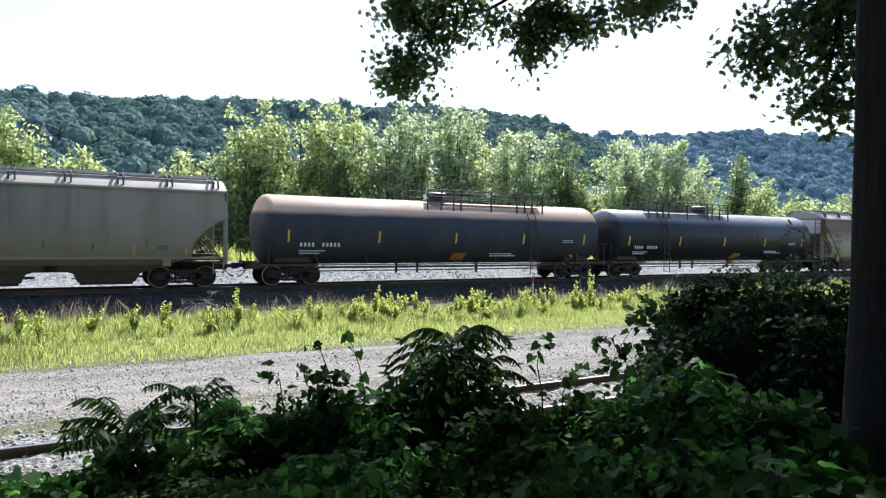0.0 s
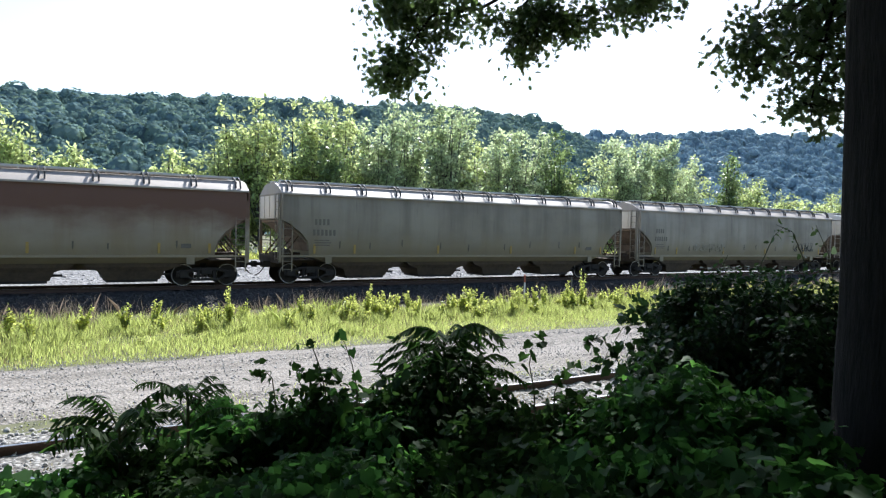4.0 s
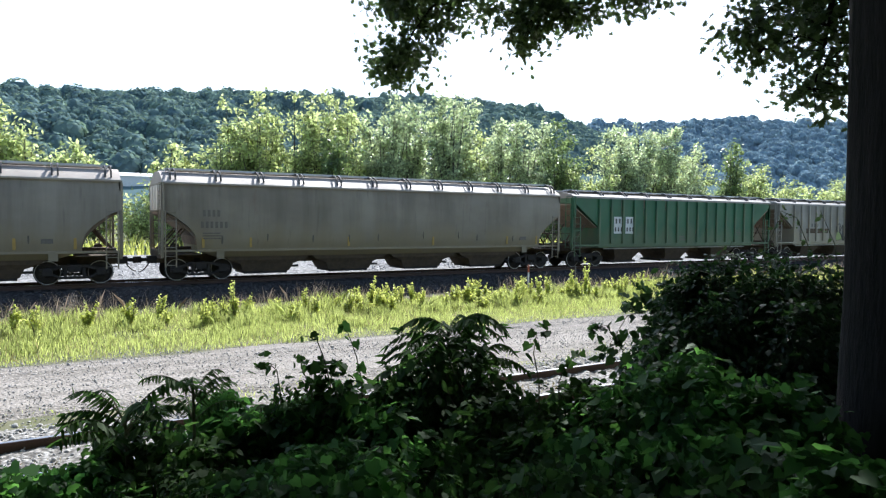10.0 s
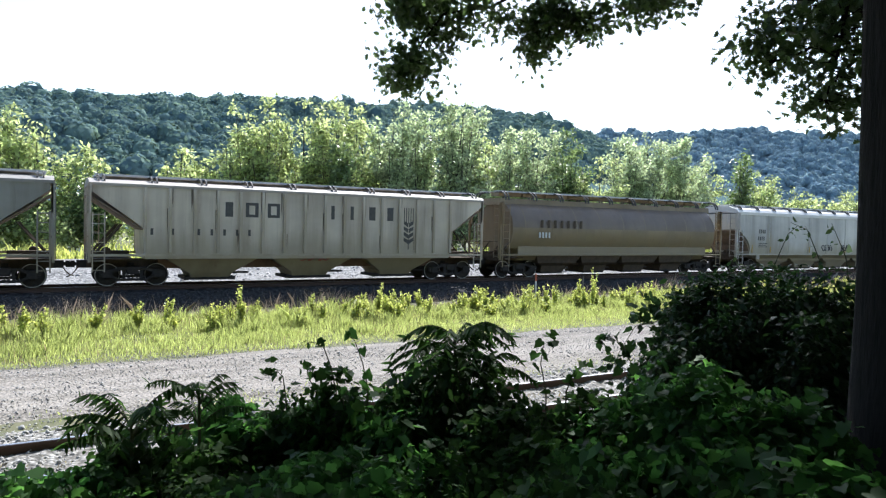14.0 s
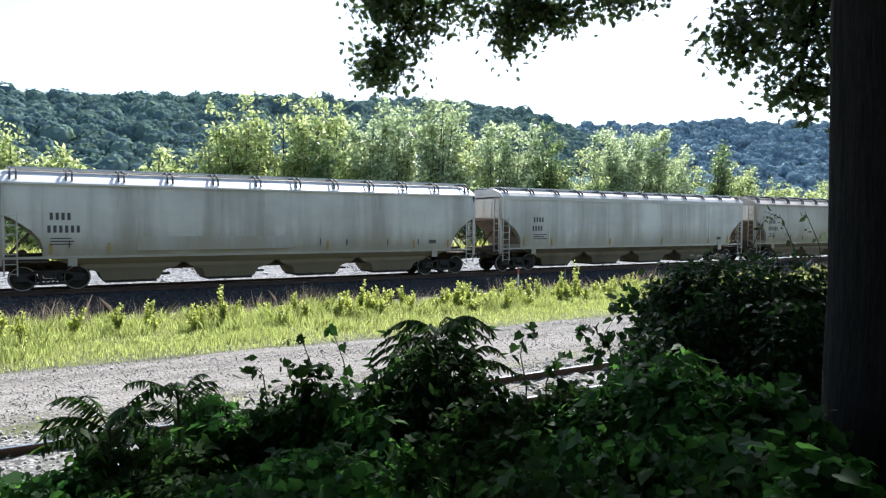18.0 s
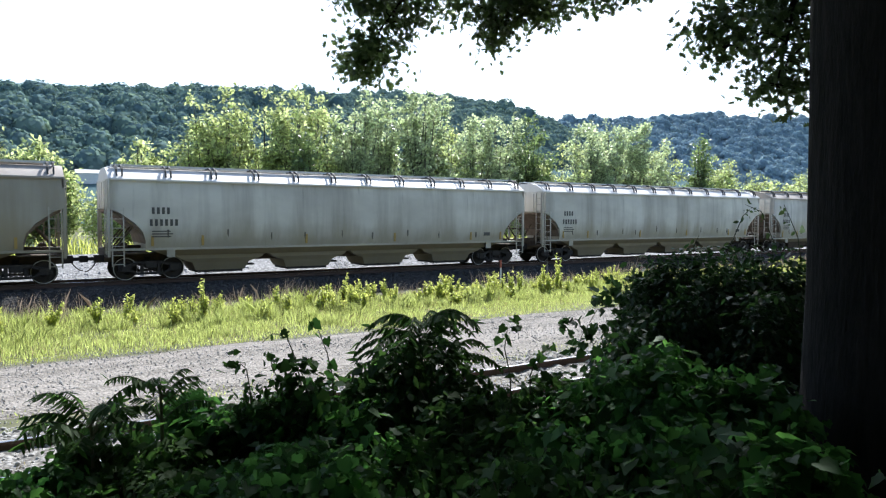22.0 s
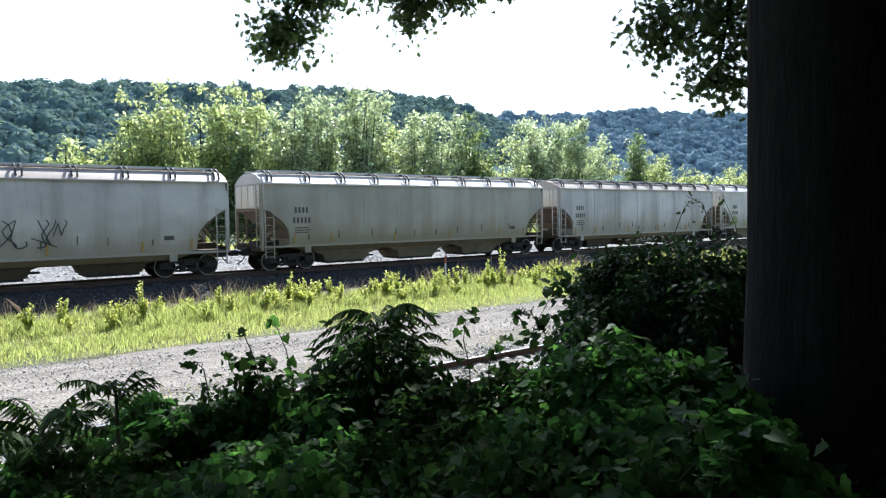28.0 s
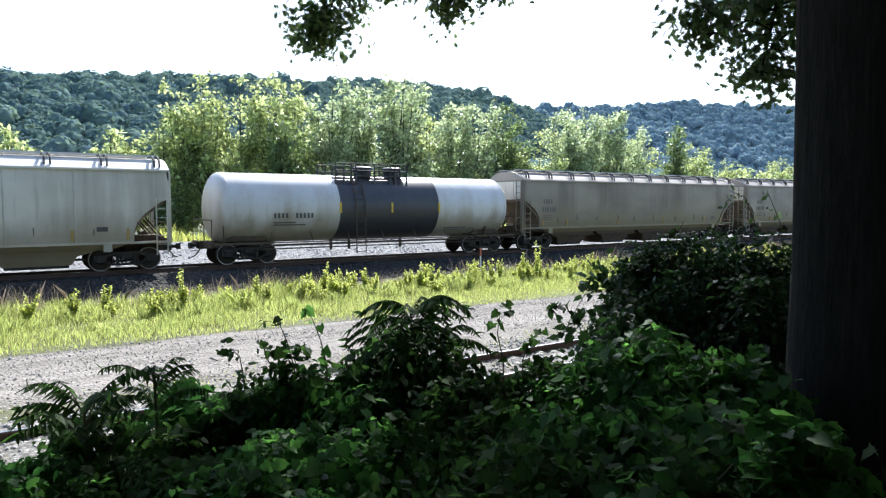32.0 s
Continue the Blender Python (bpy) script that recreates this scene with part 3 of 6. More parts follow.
    if style == "ribbed":
        sweep(bm, [(-HALF - 0.05, top - 0.09), (-HALF - 0.05, top + 0.02), (-HALF + 0.2, top + 0.13), (-0.6, top + 0.24), (0.6, top + 0.24), (HALF - 0.2, top + 0.13), (HALF + 0.05, top + 0.02), (HALF + 0.05, top - 0.09)], 0.0, L)
    elif style == "square":
        sweep(bm, [(-HALF - 0.03, top - 0.14), (-HALF - 0.03, top + 0.06), (-HALF + 0.16, top + 0.24), (-0.8, top + 0.44), (0.8, top + 0.44), (HALF - 0.16, top + 0.24), (HALF + 0.03, top + 0.06), (HALF + 0.03, top - 0.14)], 0.0, L)
    elif style == "barrel":
        sweep(bm, [(-0.85, 3.95), (-0.8, 4.30), (0.8, 4.30), (0.85, 3.95)], 0.4, L - 0.4)
    else:
        sweep(bm, [(-HALF - 0.04, top - 0.05), (-HALF - 0.04, top + 0.02), (-HALF + 0.06, top + 0.09), (-1.25, top + 0.25), (-0.9, top + 0.41), (-0.45, top + 0.50), (0.45, top + 0.50), (0.9, top + 0.41), (1.25, top + 0.25), (HALF - 0.06, top + 0.09), (HALF + 0.04, top + 0.02), (HALF + 0.04, top - 0.05)], 0.02, L - 0.02)
    roof = part("roof", bm, roof_paint, car, smooth=25)
    # hatches along the middle and boards to walk on beside them
    hatches = 10 if style != "ribbed" else 3
    for k in range(hatches):
        w = (L - 1.2) / hatches
        def hatch(bm):
            box(bm, 0.06, w - 0.06, -0.36, 0.36, top + 0.38, top + 0.55)
            box(bm, 0.02, w - 0.02, -0.40, 0.40, top + 0.55, top + 0.58)
        place("hatch", kept(("hatch", round(w, 2)), hatch), roof_paint, roof, at=Matrix.Translation((0.6 + k * w, 0, 0 if style != "ribbed" else -0.22)))
    low = {"ribbed": -0.22, "square": -0.08}.get(style, 0.0)
    board_y = {"ribbed": 0.62, "square": 0.70}.get(style, 0.66)
    for s in (-1, 1):
        def board(bm):
            for k in range(4):
                box(bm, -L / 2 + 0.25, L / 2 - 0.25, -0.2 + k * 0.105, -0.12 + k * 0.105, top + 0.58, top + 0.63)
            box(bm, -L / 2 + 0.25, L / 2 - 0.25, -0.225, -0.205, top + 0.555, top + 0.635)
        walkway = place("running_board", kept(("running_board", round(L, 2)), board), M_GALV, car, "galvanised running board grating", pose(L / 2, s * board_y, low, 0, 0, 0 if s < 0 else 180))
        count = 12 if L > 20 else 10
        for k in range(count):
            def bracket(bm):
                reach = HALF - board_y
                pts = [(0, 0.17, top + 0.57), (0, 0.0, top + 0.57), (0, -reach * 0.45, top + 0.56), (0, -reach * 0.66, top + 0.50), (0, -reach * 0.82, top + 0.36), (0, -reach * 0.90, top + 0.12)]
                for a, b in zip(pts, pts[1:]):
                    (ax, ay, az), (bx, by, bz) = a, b
                    d = Vector((by - ay, bz - az)).normalized() * 0.036
                    for x0 in (-0.03,):
                        rings = [[bm.verts.new((x, ay - d.y, az + d.x)), bm.verts.new((x, by - d.y, bz + d.x)), bm.verts.new((x, by + d.y, bz - d.x)), bm.verts.new((x, ay + d.y, az - d.x))] for x in (x0, x0 + 0.06)]
                        for i in range(4):
                            bm.faces.new((rings[0][i], rings[0][(i + 1) % 4], rings[1][(i + 1) % 4], rings[1][i]))
                        bm.faces.new(rings[0][::-1])
                        bm.faces.new(rings[1])
            for dx in (-0.1, 0.1):
                place("bracket", kept(("bracket", board_y), bracket), M_BRACKET, walkway, at=Matrix.Translation((-L / 2 + 0.45 + dx + k * (L - 0.9) / (count - 1), 0, 0)))
    # ribs or seams on the sides
    if style == "ribbed":
        n = round((L - 4.0) / 0.95)
        for s in (-1, 1):
            for k in range(n + 1):
                def rib(bm):
                    slab(bm, [(-0.055, 0), (0.055, 0), (0.055, top - 1.48), (-0.055, top - 1.48)], -0.11, 0.0)
                place("rib", kept(("rib",), rib, bevel=0.012), paint, car, at=pose(2.0 + k * (L - 4.0) / n, s * HALF, 1.38, 0, 0, 0 if s < 0 else 180))
    elif style == "barrel":
        for s in (-1,):
            for k in range(9):
                bm = bmesh.new()
                x = 1.6 + k * (L - 3.2) / 8
                arc = [(HALF * math.sin(a) * 1.038, 2.62 + 1.632 * math.cos(a)) for a in np.linspace(-2.1, -0.5, 12)]
                for (y0, z0), (y1, z1) in zip(arc, arc[1:]):
                    v = [bm.verts.new(p) for p in ((x - 0.03, y0, z0), (x + 0.03, y0, z0), (x + 0.03, y1, z1), (x - 0.03, y1, z1))]
                    bm.faces.new(v)
                part("seam", bm, paint, car)
    else:
        for x in ribs:
            def seam(bm):
                zs = np.linspace(sill + 0.06, top - 0.12, 12)
                for z0, z1 in zip(zs, zs[1:]):
                    a, b = -side_y(z0, style, sill), -side_y(z1, style, sill)
                    v = [bm.verts.new(q) for q in ((-0.03, a + 0.01, z0), (-0.03, b + 0.01, z1), (-0.018, b - 0.016, z1), (-0.018, a - 0.016, z0), (0.018, a - 0.016, z0), (0.018, b - 0.016, z1), (0.03, b + 0.01, z1), (0.03, a + 0.01, z0))]
                    bm.faces.new((v[0], v[1], v[2], v[3]))
                    bm.faces.new((v[3], v[2], v[5], v[4]))
                    bm.faces.new((v[4], v[5], v[6], v[7]))
            place("seam", kept(("seam", sill, style), seam), paint, car, at=Matrix.Translation((x, 0, 0)))
    # side sill, centre sill, end platforms, posts and ladders
    for s in (-1, 1):
        def side_sill(bm):
            sweep(bm, [(0.0, sill - 0.05), (-0.03, sill - 0.05), (-0.03, sill + 0.04), (0.1, sill + 0.04), (0.1, sill - 0.02), (0.0, sill - 0.02)], -L / 2 + 0.05, L / 2 - 0.05)
        place("side_sill", kept(("side_sill", round(L, 2), sill), side_sill), paint, car, at=pose(L / 2, s * (side_y(sill, style, sill) + 0.01), 0, 0, 0, 0 if s < 0 else 180))
    bm = bmesh.new()
    box(bm, 0.0, L, -0.22, 0.22, 0.72, 1.08)
    part("centre_sill", bm, M_UNDER, car)
    for x, s in ((0.0, -1), (L, 1)):
        def platform(bm):
            box(bm, -0.05, 0.0, -1.5, 1.5, 0.95, 1.28)
            box(bm, -1.6, 0.0, -1.45, 1.45, 1.10, 1.14)
            box(bm, -1.55, -0.1, -0.3, 0.3, 1.14, 1.4)
            for y in (-1.3, -0.55, 0.55, 1.3):
                rod(bm, (-0.06, y, 1.1), (-1.2, y, 2.5), 0.035, 6)
            rod(bm, (-0.08, -1.35, 1.95), (-0.08, 1.35, 1.95), 0.02, 6)
            rod(bm, (-0.7, 0.1, 1.4), (-0.7, 0.55, 1.4), 0.16, 12)
        turn = Matrix.Translation((x, 0, 0)) @ (Matrix.Identity(4) if s > 0 else Matrix.Rotation(math.pi, 4, "Z"))
        place("end_platform", kept(("end_platform",), platform), M_UNDER, car, "grimy end platform with braces and brake gear", turn)
        if style != "barrel":
            def sheet(bm):
                box(bm, -0.004, 0.006, -HALF + 0.06, HALF - 0.06, 2.96, top - 0.08)
                for y in (-0.75, 0.0, 0.75):
                    box(bm, 0.006, 0.04, y - 0.03, y + 0.03, 2.96, top - 0.08)
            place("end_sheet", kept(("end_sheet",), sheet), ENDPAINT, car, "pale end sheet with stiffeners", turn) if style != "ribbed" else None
        def slope(bm):
            if style == "ribbed":
                pts = [(0.10, 3.66), (-1.95, 2.28), (-2.0, 2.24), (-2.0, 2.18), (0.10, 3.58)]
            else:
                pts = [(-0.05, 2.88), (-0.45, 2.70), (-1.01, 2.26), (-1.32, 1.92), (-1.42, 1.5), (-1.36, 1.5), (-1.24, 1.88), (-0.94, 2.18), (-0.4, 2.62), (-0.05, 2.80)]
            slab(bm, [(x - (0.1 if style == "ribbed" else 0), z) for x, z in pts], -1.45, 1.45)
        if style != "barrel":
            place("slope_sheet", kept(("slope_sheet", style == "ribbed"), slope), M_SLOPE, car, "rust-stained sloping end sheet", turn)
        for side in (-1, 1):
            def post(bm):
                box(bm, -0.10, 0.0, -0.05, 0.05, 1.0, top)
                box(bm, -0.10, -0.05, -0.05, 0.25, 2.9, top)
            place("corner_post", kept(("corner_post",), post), paint, car, at=Matrix.Translation((x + (0.02 if s > 0 else -0.02), side * (HALF - 0.06), 0)) @ (Matrix.Identity(4) if s > 0 else Matrix.Rotation(math.pi, 4, "Z")))
        ladder(car, x - s * 0.34, -HALF - 0.03, 0.62, 2.95 if style != "barrel" else 3.9, paint)
        ladder(car, x - s * 0.34, HALF + 0.03, 0.62, 2.95, paint)
        ladder(car, x + s * 0.05, -1.25, 1.1, 4.0, paint, across=True)
        truck(car, x - s * 1.62)
        coupler(car, x, s)
    # chutes
    span = (L - 5.0) / bays
    for k in range(bays):
        drop = 0.22 if style in ("ribbed", "barrel") else 0.0
        def chute(bm):
            w = span / 2
            wide = ((w - 0.02, 1.12 + drop * 1.5, sill - 0.24 + drop), (w * 0.86, 1.10 + drop, 0.82), (w * 0.60 - drop * 0.4, 1.0, 0.64), (w * 0.52, 0.86, 0.30))
            if style == "ribbed":
                wide = ((w * 0.93, 1.46, sill + 0.02), (w * 0.86, 1.43, sill - 0.14), (w * 0.40, 1.0, 0.50), (w * 0.36, 0.85, 0.30))
            rings = []
            for hx, hy, z in ((w * 0.66, 1.45, sill + 0.02), (w * 0.60, 1.40, sill - 0.14), (w * 0.36, 1.0, 0.52), (w * 0.34, 0.85, 0.30)) if apart else wide:
                rings.append([bm.verts.new(p) for p in ((-hx, -hy, z), (hx, -hy, z), (hx, hy, z), (-hx, hy, z))])
            for a, b in zip(rings, rings[1:]):
                for i in range(4):
                    bm.faces.new((a[i], a[(i + 1) % 4], b[(i + 1) % 4], b[i]))
            bm.faces.new(rings[0])
            bm.faces.new(rings[-1][::-1])
        c = place("chute", kept(("chute", round(span, 3), sill, drop, apart), chute), chute_paint, car, at=Matrix.Translation((2.5 + span * (k + 0.5), 0, 0)))
        def gate(bm):
            box(bm, -span * 0.24, span * 0.24, -0.86, 0.86, 0.20, 0.33)
            if not apart:
                box(bm, span * 0.20, span * 0.37, -0.88, -0.55, 0.46, 0.54)
            rod(bm, (-0.3, -1.0, 0.30), (-0.3, 1.0, 0.30), 0.03, 6)
        place("outlet_gate", kept(("outlet_gate", round(span, 3), apart), gate), M_DARKSTEEL, c)
    # Added filler box: its dark colour stands for the shade between the chutes.
    if not apart:
        bm = bmesh.new()
        box(bm, 2.6, L - 2.6, -0.74, 0.74, 0.70, sill - (0.0 if style == "ribbed" else 0.12))
        part("recess_fill", bm, M_RECESS if style == "ribbed" else M_UNDER, car, "added brown filler for the shaded recesses between the chutes")
    if apart:
        def side_pipe(bm):
            rod(bm, (2.6, -1.38, 1.06), (L - 2.6, -1.38, 1.06), 0.035, 6)
            box(bm, 2.6, L - 2.6, 1.34, 1.42, 1.02, 1.1)
        place("side_pipe", kept(("side_pipe", round(L, 2)), side_pipe), M_GALV, car, "long pale pipe between the hoppers")
    if style in ("smooth", "tall", "square"):
        def stripe(bm):
            box(bm, -0.05, 0.05, -0.006, 0.02, 0.0, 0.42)
        w = side_y(sill + 0.4, style, sill)
        for x, tall in [(1.62, 1.6), (L - 1.62, 1.6)] + [(3.6 + k * (L - 7.2) / 3, 1.0) for k in range(4)]:
            place("reflector", kept(("reflector",), stripe), M_OLDYELLOW, car, "faded yellow reflector strip", Matrix.Translation((x, -w - 0.01, sill + 0.12)) @ Matrix.Diagonal((1, 1, tall, 1)))
    if style == "ribbed":
        drip = random.Random(int(u * 10))
        n = round((L - 4.0) / 0.95)
        for k in range(26):
            def streak(bm):
                slab(bm, [(-0.03, 0.0), (0.03, 0.0), (0.022, -0.6), (0.008, -1.0), (-0.02, -0.7)], -0.003, 0.01)
            x = 2.0 + (k % (n + 1)) * (L - 4.0) / n + drip.choice((-1, 1)) * drip.uniform(0.07, 0.14)
            z = drip.choice((top - 0.05, top - 0.05, top - 0.9, 2.2))
            if 2.2 < x < L - 2.2:
                place("rust_streak", kept(("rust_streak",), streak), M_STREAK, car, at=Matrix.Translation((x, -HALF - 0.003, z)) @ Matrix.Diagonal((drip.uniform(0.5, 1.1), 1, drip.uniform(0.5, 1.1) if z > 2.5 else drip.uniform(0.4, 0.8), 1)))
    if style in ("smooth", "tall"):
        drip = random.Random(int(u * 10))
        for k in range(9):
            def smear(bm):
                slab(bm, [(-0.035, 0.5), (0.035, 0.52), (0.025, 0.1), (0.0, 0.0), (-0.03, 0.12)], -0.004, 0.02)
            z = drip.choice((sill + 0.25, sill + 0.3, sill + 0.35, sill + 0.45))
            place("drip_mark", kept(("drip_mark",), smear), M_SMEAR, car, at=Matrix.Translation((2.6 + k * (L - 5.0) / 8.5 + drip.uniform(-0.5, 0.5), -side_y(z + 0.2, style, sill) - 0.012, z)) @ Matrix.Diagonal((drip.uniform(0.5, 1.2), 1, drip.uniform(0.5, 1.3), 1)))
    if print_at:
        lettering(car, marks[0], marks[1], 4, 0.27, mark, y=-side_y(marks[1] + 0.13, style, sill) - 0.008)
        lettering(car, marks[0] - 0.08, marks[1] - 0.48, digits, 0.27, mark, y=-side_y(marks[1] - 0.35, style, sill) - 0.008)
        small_print(car, marks[0], marks[1] - 0.72, 3, 1.1, mark, y=-side_y(marks[1] - 0.75, style, sill) - 0.014)
        bm = bmesh.new()
        w = side_y(1.71, style, sill)
        box(bm, L - 2.75, L - 2.35, -w - 0.014, -w + 0.02, 1.62, 1.80)
        part("stencil_panel", bm, mark, car)
        def plate(bm):
            box(bm, -0.16, 0.16, -0.03, 0.0, sill - 0.34, sill - 0.02)
        for x in (2.35, L - 2.35):
            place("jacking_pad", kept(("jacking_pad", sill), plate), paint, car, at=Matrix.Translation((x, -side_y(sill, style, sill) + 0.02, 0)))
    return car


def tank_car(u, length, label, shell_paint, mark, r=1.6, cz=2.52, domes=(0.52,), band=None, marks=(2.6, 2.05), stripes=True, platform=(-2.0, 2.0), panel=9.0, print_at=(12.2, 1.42)):
    """A tank car: shell with dished heads, saddles and stub sills, dome platform with rails, ladder, pipes, trucks."""
    L = length
    car = thing_car(label, "tank car", u)
    bm = bmesh.new()
    head = [(0.62 * (1 - math.cos(a)), r * math.sin(a)) for a in np.linspace(0.06, math.pi / 2, 10)]
    lathe(bm, head + [(L - s, q) for s, q in reversed(head)], 56, cz=cz)
    part("shell", bm, shell_paint, car, smooth=35)
    for x in (0.64, L / 3, 2 * L / 3, L - 0.64):
        bm = bmesh.new()
        lathe(bm, [(x - 0.02, r), (x - 0.018, r + 0.006), (x + 0.018, r + 0.006), (x + 0.02, r)], 56, cz=cz)
        part("weld_seam", bm, shell_paint, car, smooth=35)
    if band:
        bm = bmesh.new()
        lathe(bm, [(band[0], r), (band[0] + 0.003, r + 0.012), (band[1] - 0.003, r + 0.012), (band[1], r)], 56, cz=cz)
        part("painted_band", bm, M_BAND, car, "dull dark grey middle band", smooth=35)
        for x in (band[0], (band[0] + band[1]) / 2, band[1]):
            bm = bmesh.new()
            box(bm, x - 0.05, x + 0.05, -r - 0.02, -r + 0.03, cz - 0.25, cz + 0.25)
            part("reflector", bm, M_YELLOW, car)
    mid = domes[0] * L
    for d in domes:
        bm = bmesh.new()
        lathe(bm, [(cz + r - 0.1, 0.42), (cz + r + 0.18, 0.42), (cz + r + 0.24, 0.50), (cz + r + 0.42, 0.50), (cz + r + 0.47, 0.40), (cz + r + 0.48, 0.05)], 20, axis="z")
        part("dome", bm, M_TANKBLACK, car, "black manway dome", smooth=40, at=Matrix.Translation((d * L, 0, 0)))
    # platform with railings
    p0, p1 = (mid + platform[0], mid + platform[1])
    posts = [p0 + (p1 - p0) * w for w in (0.0, 0.11, 0.21, 0.27, 0.53, 0.76, 0.83, 0.90, 1.0)]
    if platform[1] < -platform[0]:
        posts = [p0 + p1 - x for x in posts]
    bm = bmesh.new()
    for s in (-1, 1):
        for y0 in (0.62, 0.80, 0.98):
            box(bm, p0, p1, s * y0 - 0.07, s * y0 + 0.07, cz + r - 0.06, cz + r - 0.02)
        for x in posts:
            rod(bm, (x, s * 1.05, cz + r - 0.06), (x - 0.05, s * 1.13, cz + r - 0.50), 0.05, 6)
    part("platform", bm, M_BRACKET, car, "dull steel grating dome platform")
    for s in (-1, 1):
        bm = bmesh.new()
        for z in (0.22, 0.56):
            rod(bm, (p0, s * 1.05, cz + r + z), (p1, s * 1.05, cz + r + z), 0.028, 6)
        for x in posts:
            rod(bm, (x, s * 1.05, cz + r - 0.06), (x, s * 1.05, cz + r + 0.56), 0.034, 6)
        part("railing", bm, M_TANKBLACK, car)
    bm = bmesh.new()
    x = p1 - 1.0 if platform[1] > -platform[0] else p0 + 1.0
    for s in (-0.25, 0.25):
        tube(bm, [(x + s, -1.0, cz + r), (x + s, -1.35, cz + 1.05), (x + s, -r - 0.1, cz + 0.3), (x + s, -r - 0.12, 0.32)], 0.026, 6)
    for k in range(10):
        z = 0.4 + k * 0.36
        y = -r - 0.11 if z < cz + 0.3 else -r - 0.1 + (z - cz - 0.3) * 0.33
        rod(bm, (x - 0.25, y, z), (x + 0.25, y, z), 0.018, 5)
    part("ladder", bm, M_UNDER, car)
    # underframe: stub sills, saddles, end sills, long pipes
    for x, s in ((0.0, -1), (L, 1)):
        def stub(bm):
            box(bm, -3.0, 0.35, -0.28, 0.28, 0.72, 1.05)
            slab(bm, [(-2.5, 1.05), (-0.7, 1.05), (-0.95, 1.45), (-2.3, 1.3)], -1.0, 1.0)
            box(bm, 0.1, 0.2, -1.5, 1.5, 0.80, 1.05)
            box(bm, -2.6, 0.2, -1.56, -1.48, 0.90, 1.0)
            box(bm, -2.6, 0.2, 1.48, 1.56, 0.90, 1.0)
            for y in (-1.45, 1.45):
                rod(bm, (0.15, y, 1.0), (0.15, y, 2.0), 0.025, 6)
                rod(bm, (-0.35, y, 1.0), (-0.35, y, 1.75), 0.025, 6)
            rod(bm, (0.15, -1.45, 2.0), (0.15, 1.45, 2.0), 0.025, 6)
            for z in (0.55, 0.78):
                rod(bm, (-0.1, -1.5, z), (0.2, -1.5, z), 0.02, 6)
            box(bm, -1.75, -1.62, -1.2, -1.05, 1.0, 1.75)
        turn = Matrix.Translation((x, 0, 0)) @ (Matrix.Identity(4) if s > 0 else Matrix.Rotation(math.pi, 4, "Z"))
        place("end_frame", kept(("end_frame",), stub), M_UNDER, car, "stub sill with saddle, end sill and grab rails", turn)
        truck(car, x - s * 1.62)
        coupler(car, x, s)
    bm = bmesh.new()
    for y, z in ((-1.5, 0.95), (1.5, 0.95), (-0.5, 0.80), (-1.3, 0.80), (-1.3, 0.66)):
        rod(bm, (2.2, y, z), (L - 2.2, y, z), 0.03, 6)
    for k in range(7):
        x = 2.6 + k * (L - 5.2) / 6
        rod(bm, (x, -1.5, 0.95), (x, -1.15, 1.42), 0.02, 5)
    for x in (0.36 * L, 0.42 * L, 0.6 * L):
        box(bm, x - 0.05, x + 0.05, -0.3, -0.2, 0.45, 0.95)
    part("brake_pipe", bm, M_UNDER, car)
    y = -r - 0.012
    def on_shell(z):
        return -math.sqrt(max(0.0, (r + 0.012) ** 2 - (z - cz) ** 2))
    lettering(car, marks[0], marks[1], 4, 0.26, mark, y=on_shell(marks[1] + 0.13))
    lettering(car, marks[0] + 1.05, marks[1], 5, 0.26, mark, y=on_shell(marks[1] + 0.13))
    small_print(car, marks[0], marks[1] - 0.22, 2, 1.6, mark, y=on_shell(marks[1] - 0.2))
    small_print(car, print_at[0], print_at[1], 2, 2.0, mark, y=on_shell(print_at[1]) - 0.02)
    if stripes:
        for k in range(5):
            bm = bmesh.new()
            x = 1.35 + k * (L - 2.9) / 4 if k else 1.2
            for zz in np.linspace(1.98, 2.52, 5)[:-1]:
                box(bm, x - 0.045, x + 0.045, on_shell(zz + 0.07) - 0.004, on_shell(zz + 0.07) + 0.02, zz, zz + 0.136)
            part("reflector", bm, M_YELLOW, car)
        bm = bmesh.new()
        zs = [1.12, 1.21, 1.30, 1.39, 1.48]
        for z0, z1 in zip(zs, zs[1:]):
            ya, yb = on_shell(z0) - 0.01, on_shell(z1) - 0.01
            vs = [bm.verts.new(q) for q in ((panel, ya, z0), (panel + 0.85, ya, z0), (panel + 0.85, yb, z1), (panel, yb, z1))]
            bm.faces.new(vs)
        bmesh.ops.remove_doubles(bm, verts=bm.verts, dist=0.0005)
        part("warning_panel", bm, M_ORANGE, car, "orange hazard panel")
        bm = bmesh.new()
        z0, h = 1.34, 0.16
        yy = on_shell(z0) - 0.03
        slab(bm, [(L - 2.1, z0 - h), (L - 2.1 + h, z0), (L - 2.1, z0 + h), (L - 2.1 - h, z0)], yy - 0.01, yy + 0.05)
        part("placard", bm, M_RED, car, "small red diamond placard")
        small_print(car, L - 3.1, 2.3, 3, 0.8, mark, y=on_shell(2.1) - 0.01)
    return car


